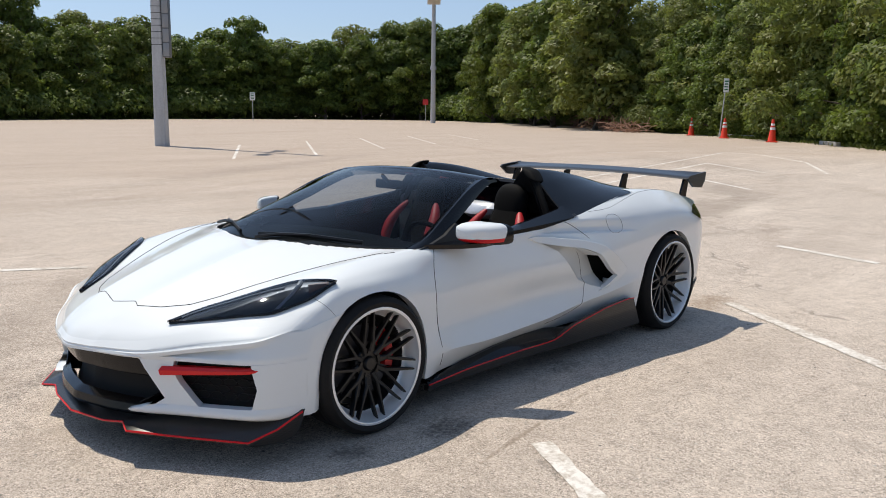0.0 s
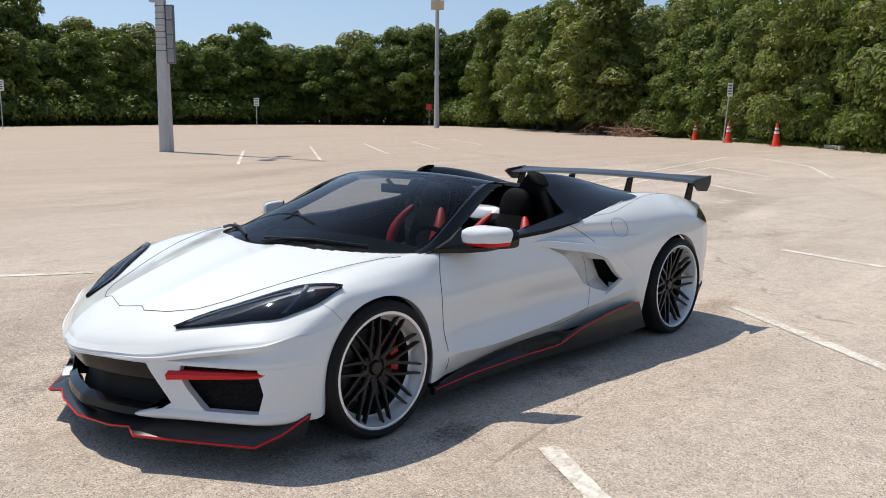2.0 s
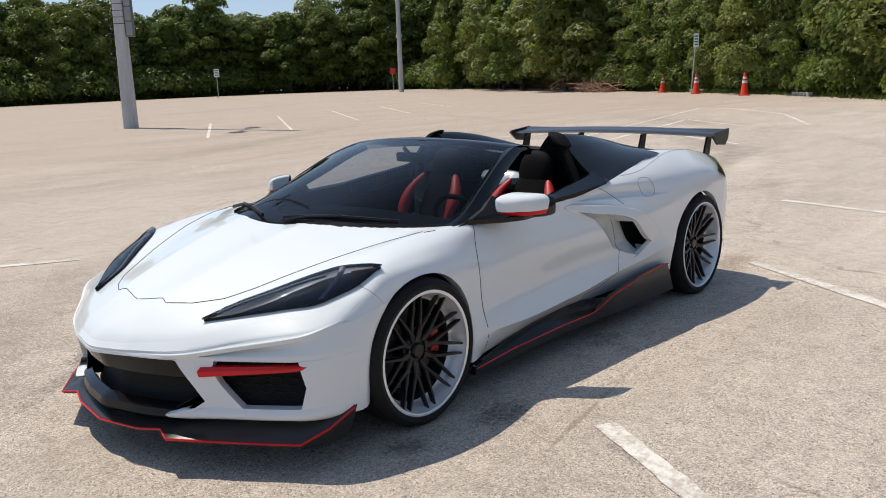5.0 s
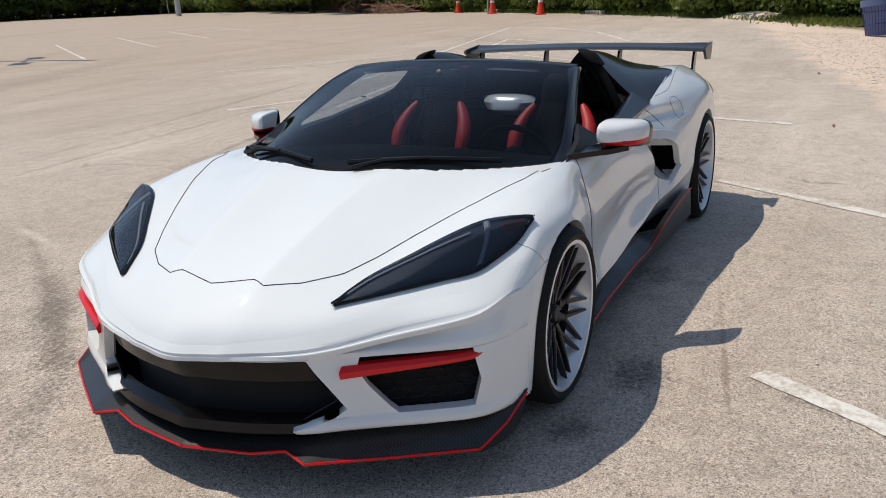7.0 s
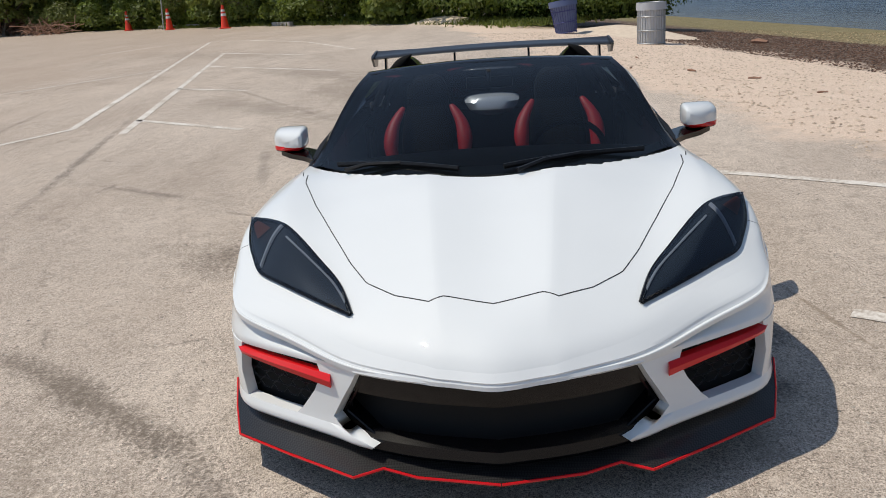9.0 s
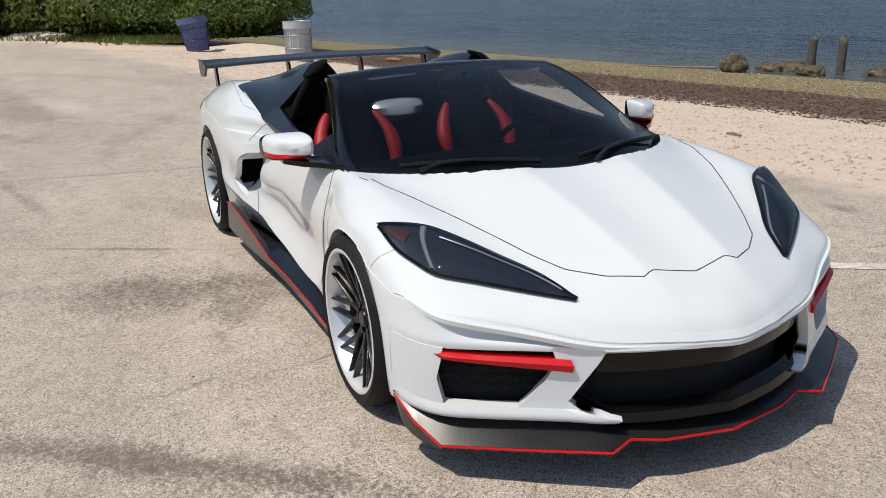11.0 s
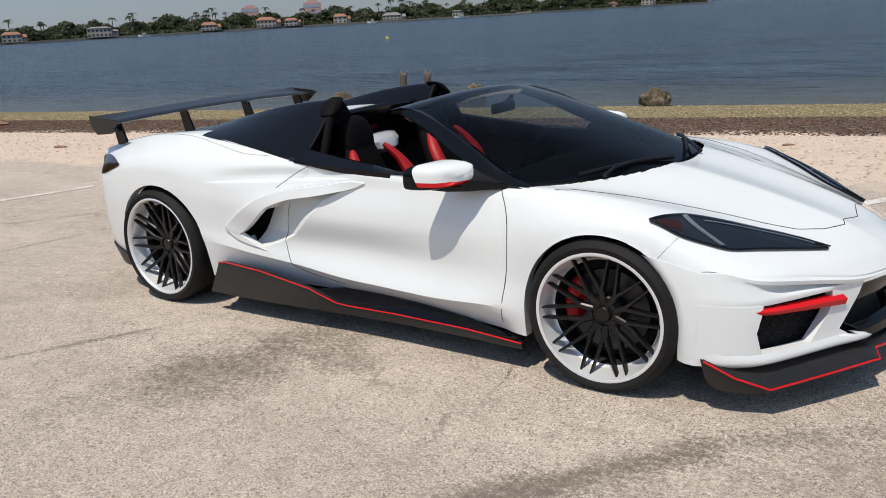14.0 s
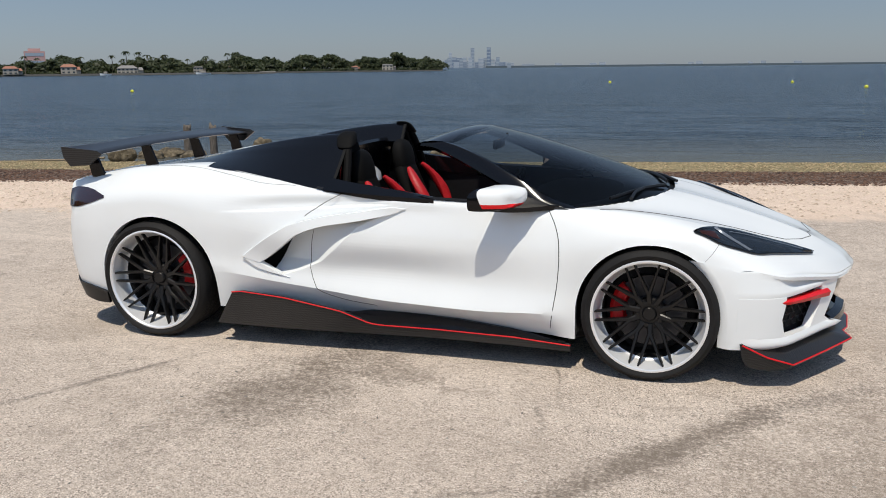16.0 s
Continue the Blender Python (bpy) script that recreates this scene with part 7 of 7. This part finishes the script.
def rock(x, y, sx, sy, sz, seed, z=None):
    bm = bmesh.new()
    bmesh.ops.create_icosphere(bm, subdivisions=4, radius=1)
    off = Vector((seed * 3.1, seed * 1.7, 0))
    for v in bm.verts:
        q = v.co.normalized()
        k = 1 + 0.32 * noise.noise(q * 1.4 + off) + 0.18 * noise.noise(q * 3.6 + off) + 0.07 * noise.noise(q * 9 + off)
        v.co = Vector((q.x * sx * k, q.y * sy * k, q.z * sz * k))
    ob = part("rock", bm, ROCK, auto=80)
    ob.location = (x, y, (max(ground_z(x, y), WATER_Z - 0.2) if z is None else z) + sz * 0.45)
    return tagged(ob, "rough brown barnacled rock at the water's edge", "rock", "shore rocks")


for i, (x, y, a, b, c) in enumerate(((-15.2, 16.6, 0.42, 0.34, 0.36), (-15.2, 18.0, 0.42, 0.32, 0.22), (-14.9, 18.7, 0.55, 0.40, 0.27), (-13.6, 18.0, 0.42, 0.30, 0.24), (-12.4, 19.2, 0.38, 0.30, 0.22), (-12.4, 20.2, 0.36, 0.34, 0.50), (-5.6, 18.7, 0.40, 0.34, 0.34), (-15.6, 21.5, 0.38, 0.3, 0.12), (-13.6, 22.6, 0.36, 0.3, 0.12))):
    rock(x, y, a, b, c, i + 1)


def mooring_post(x, y, top, r, seed):
    rng = np.random.default_rng(seed)
    bm = bmesh.new()
    z0 = -1.9
    rows = []
    for t in np.linspace(0, 1, 9):
        rr = r * (1 - 0.12 * t)
        rows.append([(rr * (1 + 0.12 * rng.normal() * 0.5) * math.cos(a), rr * (1 + 0.12 * rng.normal() * 0.5) * math.sin(a), z0 + (top - z0) * t + (0.06 * rng.normal() if t == 1 else 0)) for a in (2 * math.pi * k / 14 for k in range(14))])
    vs = grid_faces(bm, rows, closed=True)
    bm.faces.new(vs[-1])
    ob = part("mooring_post", bm, WOOD, auto=70)
    ob.location = (x, y, 0)
    return tagged(ob, "weathered timber post standing in shallow water", "post", "old mooring posts")


mooring_post(-13.7, 19.3, -0.27, 0.135, 1)
mooring_post(-14.3, 18.75, -0.29, 0.14, 2)

bm = bmesh.new()
tube(bm, [(-17.6, 15.0, ground_z(-17.6, 15.0) + 0.05), (-16.6, 15.8, ground_z(-16.6, 15.8) + 0.06), (-15.6, 16.3, ground_z(-15.6, 16.3) + 0.12)], [0.02, 0.03, 0.035], 7)
tagged(part("driftwood", bm, material("bleached wood", (0.26, 0.21, 0.15), 0.9)), "bleached driftwood stick on the shingle", "driftwood")


def drift_stick(x, y, l, r, rz, seed):
    rng = np.random.default_rng(seed)
    bm = bmesh.new()
    tube(bm, [(-l / 2, 0, 0), (-l * 0.1, 0.1 * l * rng.normal() * 0.5, r * 0.3), (l / 2, 0, 0)], [r * 0.7, r, r * 0.5], 6)
    ob = part("driftwood", bm, TWIG)
    ob.matrix_world = pose(x, y, ground_z(x, y) + r * 0.7, 0, 0, rz)
    return tagged(ob, "small brown stick lying on the sand", "driftwood", "beach litter")


for i, (x, y, l, r, rz) in enumerate(((-8.8, 3.0, 0.35, 0.03, 20), (-7.6, 3.6, 0.30, 0.025, 60), (-9.6, 2.2, 0.25, 0.02, -20), (-2.3, 4.4, 0.30, 0.022, 10), (-11.5, 2.6, 0.4, 0.02, 5), (-16.8, 6.4, 0.8, 0.10, 30), (-5.9, 3.9, 0.2, 0.02, 80), (0.6, 6.0, 0.25, 0.02, 40), (-5.2, 1.6, 0.12, 0.02, 0), (-10.4, 1.2, 0.2, 0.025, 15))):
    drift_stick(x, y, l * 0.6, r * 0.7, rz, i)

# pebbles, shells and weed scraps on the beach
rng = np.random.default_rng(12)


def scatter(name, label, mat_, n, v0, v1, size, x0=-22, x1=9):
    bmv, bmf = [], []
    xs = rng.uniform(x0, x1, n)
    vv = rng.uniform(0, 1, n) * (v1 - v0) + v0
    for x, v in zip(xs, vv):
        y = v + 0.19 * x + 3.4
        s = size * rng.uniform(0.4, 1.3)
        z = ground_z(x, y)
        a = rng.uniform(0, 6.28)
        c, d = math.cos(a), math.sin(a)
        b = len(bmv)
        for px, py, pz in ((1, 0.1, 0.05), (0.2, 0.7, 0.0), (-0.9, 0.2, 0.05), (-0.3, -0.6, 0.0), (0.0, 0.05, 0.55)):
            bmv.append((x + s * (px * c - py * d), y + s * (px * d + py * c), z + s * pz * 0.8))
        bmf += [(b, b + 1, b + 4), (b + 1, b + 2, b + 4), (b + 2, b + 3, b + 4), (b + 3, b, b + 4)]
    me = bpy.data.meshes.new(name)
    me.from_pydata(bmv, [], bmf)
    me.materials.append(mat_)
    return tagged(new(name, me), label, name.replace("_", " "), kind="stuff")


def shade_mix(name, a, b):
    m = material(name, a, 0.9)
    k = Nodes(m)
    k.link(k.ramp(k.t.nodes.new("ShaderNodeNewGeometry").outputs["Random Per Island"], (0.0, a), (1.0, b)), k.bsdf.inputs["Base Color"])
    return m


scatter("coral_gravel", "loose pale coral gravel on the sand", shade_mix("coral gravel", (0.38, 0.29, 0.21), (0.72, 0.60, 0.48)), 13000, 0.0, 4.4, 0.024)
scatter("weed_wrack", "scraps of dark dried seaweed along the tide line", shade_mix("dried weed", (0.025, 0.014, 0.010), (0.15, 0.08, 0.05)), 28000, 4.0, 9.0, 0.033, -24, 9)
scatter("shingle", "yellow-brown shingle and weed above the water", shade_mix("shingle", (0.10, 0.075, 0.035), (0.44, 0.34, 0.20)), 20000, 9.0, 17.5, 0.034, -26, 10)
scatter("asphalt_grit", "loose grit and tiny stones on the asphalt", shade_mix("grit", (0.10, 0.09, 0.08), (0.60, 0.55, 0.48)), 3500, -9.0, 0.3, 0.009, -5, 6)

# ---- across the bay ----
# distance haze is painted into the muted green of the far trees
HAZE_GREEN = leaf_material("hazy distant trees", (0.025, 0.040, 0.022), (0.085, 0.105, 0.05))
WALL_FAR = material("pale stucco", (0.36, 0.33, 0.28), 0.8)
ROOF_RED = material("terracotta roof", (0.30, 0.14, 0.09), 0.8)
ROOF_GREY = material("grey roof", (0.22, 0.21, 0.20), 0.8)
WIN_FAR = material("dark window", (0.05, 0.06, 0.07), 0.2)


def bay(az, d):
    return Vector((1.5 + d * math.cos(radians(az)), -4.8 + d * math.sin(radians(az)), 0))


def shore_strip(name, az0, az1, d0, d1, h, mat_, label, steps=40, depth=60):
    bm = bmesh.new()
    rows = []
    for t in np.linspace(0, 1, steps):
        az, d = az0 + (az1 - az0) * t, d0 + (d1 - d0) * t
        rows.append([bay(az, d) + Vector((0, 0, WATER_Z - 0.3)), bay(az, d) + Vector((0, 0, WATER_Z + h)), bay(az, d + depth) + Vector((0, 0, WATER_Z + h + 0.4)), bay(az, d + depth) + Vector((0, 0, WATER_Z - 0.3))])
    grid_faces(bm, rows)
    return tagged(part(name, bm, mat_, smooth=False), label, "shore", kind="structure")


shore_strip("far_shore", 172, 118, 560, 620, 1.1, material("grey sea wall", (0.16, 0.15, 0.13), 0.9), "low grey sea wall across the bay")
shore_strip("island_shore", 121.5, 106.9, 700, 760, 1.0, material("island sea wall", (0.13, 0.125, 0.11), 0.9), "low sea wall of the wooded point")
# haze over the distant land is put into its blue-grey colour
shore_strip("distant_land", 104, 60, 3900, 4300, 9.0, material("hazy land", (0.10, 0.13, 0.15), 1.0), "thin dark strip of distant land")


def far_woods(az0, az1, d0, d1, n, h0, h1, seed, label):
    rng = np.random.default_rng(seed)
    lobes = []
    for _ in range(n):
        t = rng.random()
        az, d = az0 + (az1 - az0) * t, d0 + (d1 - d0) * t + rng.uniform(4, 40)
        h = rng.uniform(h0, h1) * (0.75 + 0.25 * math.sin(az * 2.1) * math.sin(az * 0.9))
        p = bay(az, d)
        r = rng.uniform(2.2, 4.2)
        lobes.append((p.x, p.y, WATER_Z + 1 + max(h - r, r * 0.6), r))
        lobes.append((p.x + rng.normal() * 2, p.y + rng.normal() * 2, WATER_Z + 1 + h * 0.4, r * 1.1))
        q = bay(az, d0 + (d1 - d0) * t + rng.uniform(1, 6))
        lobes.append((q.x, q.y, WATER_Z + 1.6, rng.uniform(1.2, 2.2)))
    v, f = leaf_cloud(rng, lobes, n * 130, 1.2)
    return tagged(cloud_object("far_woods", v, f, HAZE_GREEN), label, "woods", kind="stuff")


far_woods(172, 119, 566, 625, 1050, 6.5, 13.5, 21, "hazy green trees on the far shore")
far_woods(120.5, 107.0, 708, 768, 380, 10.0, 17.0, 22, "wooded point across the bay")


def palm(az, d, h, seed):
    rng = np.random.default_rng(seed)
    p = bay(az, d)
    ob = thing("palm_tree", "tall hazy palm on the far shore", "palm tree", (p.x, p.y, WATER_Z + 1), 0, "palms across the bay")
    bm = bmesh.new()
    tube(bm, [(0, 0, 0), (0.2, 0, h * 0.5), (0.1, 0.2, h)], [0.3, 0.22, 0.18], 5)
    part("trunk", bm, BARK, ob)
    bm = bmesh.new()
    for k in range(13):
        a = 2 * math.pi * k / 13 + rng.random()
        u = rng.uniform(0.1, 0.9)
        rows = []
        for t in np.linspace(0, 1, 5):
            rr, z = 2.6 * t, h + u * 2.2 * t - 2.6 * t * t
            w = 0.42 * math.sin(math.pi * min(t + 0.12, 1)) + 0.05
            c, s = math.cos(a), math.sin(a)
            rows.append([(rr * c - w * s, rr * s + w * c, z), (rr * c + w * s, rr * s - w * c, z - 0.1)])
        grid_faces(bm, rows)
    part("fronds", bm, HAZE_GREEN, ob)
    return ob


rp = random.Random(6)
proto = [palm(140, 585, 9.5, 1), palm(133, 590, 11.0, 2)]
for i in range(95):
    az = rp.uniform(121, 168)
    p = bay(az, 566 + (172 - az) / 54 * 60 + rp.uniform(4, 22))
    m = pose(p.x, p.y, WATER_Z + 1, 0, 0, rp.uniform(0, 360))
    ob = copy_thing(proto[i % 2], m)
    k = rp.uniform(0.75, 1.35)
    ob.scale = (k, k, k)


def villa(az, d, w, h, roof, storeys=2, red=True):
    p = bay(az, d)
    ob = thing("villa", "pale waterfront villa with a terracotta roof" if red else "pale waterfront villa with a grey roof", "house", (p.x, p.y, WATER_Z + 1.2), az + 90, "villas across the bay")
    bm = bmesh.new()
    box(bm, (-w / 2, -4, 0), (w / 2, 4, h))
    box(bm, (-w * 0.78, -3, 0), (-w / 2, 3, h * 0.6))
    part("wall", bm, WALL_FAR, ob, smooth=False)
    bm = bmesh.new()
    for x0, x1, z in ((-w / 2 - 0.5, w / 2 + 0.5, h), (-w * 0.8, -w / 2, h * 0.6)):
        a = [bm.verts.new(q) for q in ((x0, -4.5, z), (x1, -4.5, z), (x1, 4.5, z), (x0, 4.5, z))]
        rr = [bm.verts.new(q) for q in ((x0 + (x1 - x0) * 0.22, 0, z + roof), (x1 - (x1 - x0) * 0.22, 0, z + roof))]
        for f in ((a[0], a[1], rr[1], rr[0]), (a[2], a[3], rr[0], rr[1]), (a[1], a[2], rr[1]), (a[3], a[0], rr[0])):
            bm.faces.new(f)
    part("roof", bm, ROOF_RED if red else ROOF_GREY, ob, smooth=False)
    n = max(3, int(w / 2.4))
    for s in range(storeys):
        for k in range(n):
            for side in (-4.05, 4.05):
                x = -w / 2 + w * (k + 0.5) / n
                bm = bmesh.new()
                z = h * (s + 0.2) / storeys
                box(bm, (x - 0.7, side - 0.06, z), (x + 0.7, side + 0.06, z + h * 0.5 / storeys))
                part("window", bm, WIN_FAR, ob, smooth=False)
    return ob


for az, dd, w, h, rf, red in ((145.6, 572, 20, 7.5, 1.2, False), (139.0, 585, 14, 5.0, 2.4, True), (135.4, 592, 18, 6.5, 2.6, True), (133.8, 590, 12, 5.0, 2.0, True), (130.6, 600, 13, 6.0, 2.4, True), (127.2, 604, 18, 4.5, 2.4, False), (122.9, 612, 9, 5.0, 0.6, False), (120.6, 622, 12, 5.5, 2.0, True), (110.6, 742, 13, 6.5, 0.8, False), (112.8, 735, 8, 4.0, 2.0, True), (150.5, 566, 15, 6.0, 2.2, True), (156.0, 570, 22, 8.0, 1.4, False), (161.5, 566, 14, 6.0, 2.4, True), (166.5, 570, 14, 6.0, 2.4, True)):
    villa(az, dd + 12, w * 0.72, h * 0.72, rf * 0.8, 2, red)

PINK = material("hazy pink tower", (0.48, 0.30, 0.28), 0.9)


def tower(name, az, d, w, h, mat_, label, group, cap=0.0):
    p = bay(az, d)
    ob = thing(name, label, "tower", (p.x, p.y, WATER_Z), az + 90, group)
    bm = bmesh.new()
    box(bm, (-w / 2, -w / 2, 0), (w / 2, w / 2, h))
    if cap:
        box(bm, (-w * 0.3, -w * 0.3, h), (w * 0.3, w * 0.3, h + cap))
    part("shaft", bm, mat_, ob, smooth=False)
    nf = max(3, int(h / 14))
    for k in range(nf):
        bm = bmesh.new()
        z = h * (k + 0.35) / nf
        box(bm, (-w * 0.44, -w / 2 - 0.2, z), (w * 0.44, w / 2 + 0.2, z + h / nf * 0.4))
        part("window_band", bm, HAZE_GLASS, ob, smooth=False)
    return ob


# window bands carry the haze in their pale blue colour
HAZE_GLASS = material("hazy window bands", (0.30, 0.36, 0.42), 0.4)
tower("apartment_tower", 132.4, 1100, 22, 26, PINK, "pink apartment tower behind the far shore", "pink towers", 3)
tower("apartment_tower", 136.4, 1150, 22, 25, PINK, "pink apartment tower behind the far shore", "pink towers", 3)
# facades paled and blued to paint the haze in front of the skyline
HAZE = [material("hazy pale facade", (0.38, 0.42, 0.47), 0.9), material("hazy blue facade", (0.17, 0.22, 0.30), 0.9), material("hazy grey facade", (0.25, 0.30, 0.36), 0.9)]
rs = random.Random(11)
for i in range(34):
    az = 106.8 - 4.6 * (i + rs.random()) / 34
    h = rs.uniform(20, 52) * (1.0 if az > 103.2 else 0.5)
    if i in (3, 14, 22):
        h = (74, 96, 92)[(3, 14, 22).index(i)]
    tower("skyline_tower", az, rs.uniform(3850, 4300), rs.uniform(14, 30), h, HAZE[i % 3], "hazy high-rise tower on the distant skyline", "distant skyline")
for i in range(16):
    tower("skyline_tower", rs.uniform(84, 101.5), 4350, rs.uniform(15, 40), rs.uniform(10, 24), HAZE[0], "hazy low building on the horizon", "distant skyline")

BUOY = material("yellow buoy", (0.75, 0.72, 0.05), 0.4)
for x, y in ((-70, 90), (-13, 139), (15, 136), (20, 104)):
    ob = thing("buoy", "small yellow mooring buoy floating on the bay", "buoy", (x, y, WATER_Z), 0, "buoys")
    bm = bmesh.new()
    bmesh.ops.create_uvsphere(bm, u_segments=14, v_segments=10, radius=0.22)
    bmesh.ops.translate(bm, verts=bm.verts, vec=(0, 0, 0.10))
    part("float", bm, BUOY, ob)
    bm = bmesh.new()
    tube(bm, [(0, 0, 0.30), (0, 0, 0.42)], 0.05, 6)
    part("eye", bm, POST, ob)


def boat(az, d, l, rz):
    p = bay(az, d)
    ob = thing("motor_boat", "small white motor boat moored at the far shore", "boat", (p.x, p.y, WATER_Z), az + 90 + rz, "moored boats")
    bm = bmesh.new()
    rows = []
    for t in np.linspace(0, 1, 8):
        w = l * 0.14 * (1 - max(0, t - 0.5) ** 2 * 3.6)
        x = -l / 2 + l * t
        z = 0.9 + 0.5 * t * t
        rows.append([(x, -w, z), (x, -w * 0.7, 0.0), (x, 0, -0.2), (x, w * 0.7, 0.0), (x, w, z)])
    grid_faces(bm, rows)
    part("hull", bm, WHITE, ob)
    bm = bmesh.new()
    box(bm, (-l * 0.15, -l * 0.08, 0.9), (l * 0.15, l * 0.08, 2.4), 0.1)
    part("cabin", bm, WALL_FAR, ob)


for az, d, l in ((160.0, 545, 9), (153.5, 550, 12), (143.0, 556, 7), (128.5, 590, 7), (122.6, 600, 10)):
    boat(az, d, l, 10)
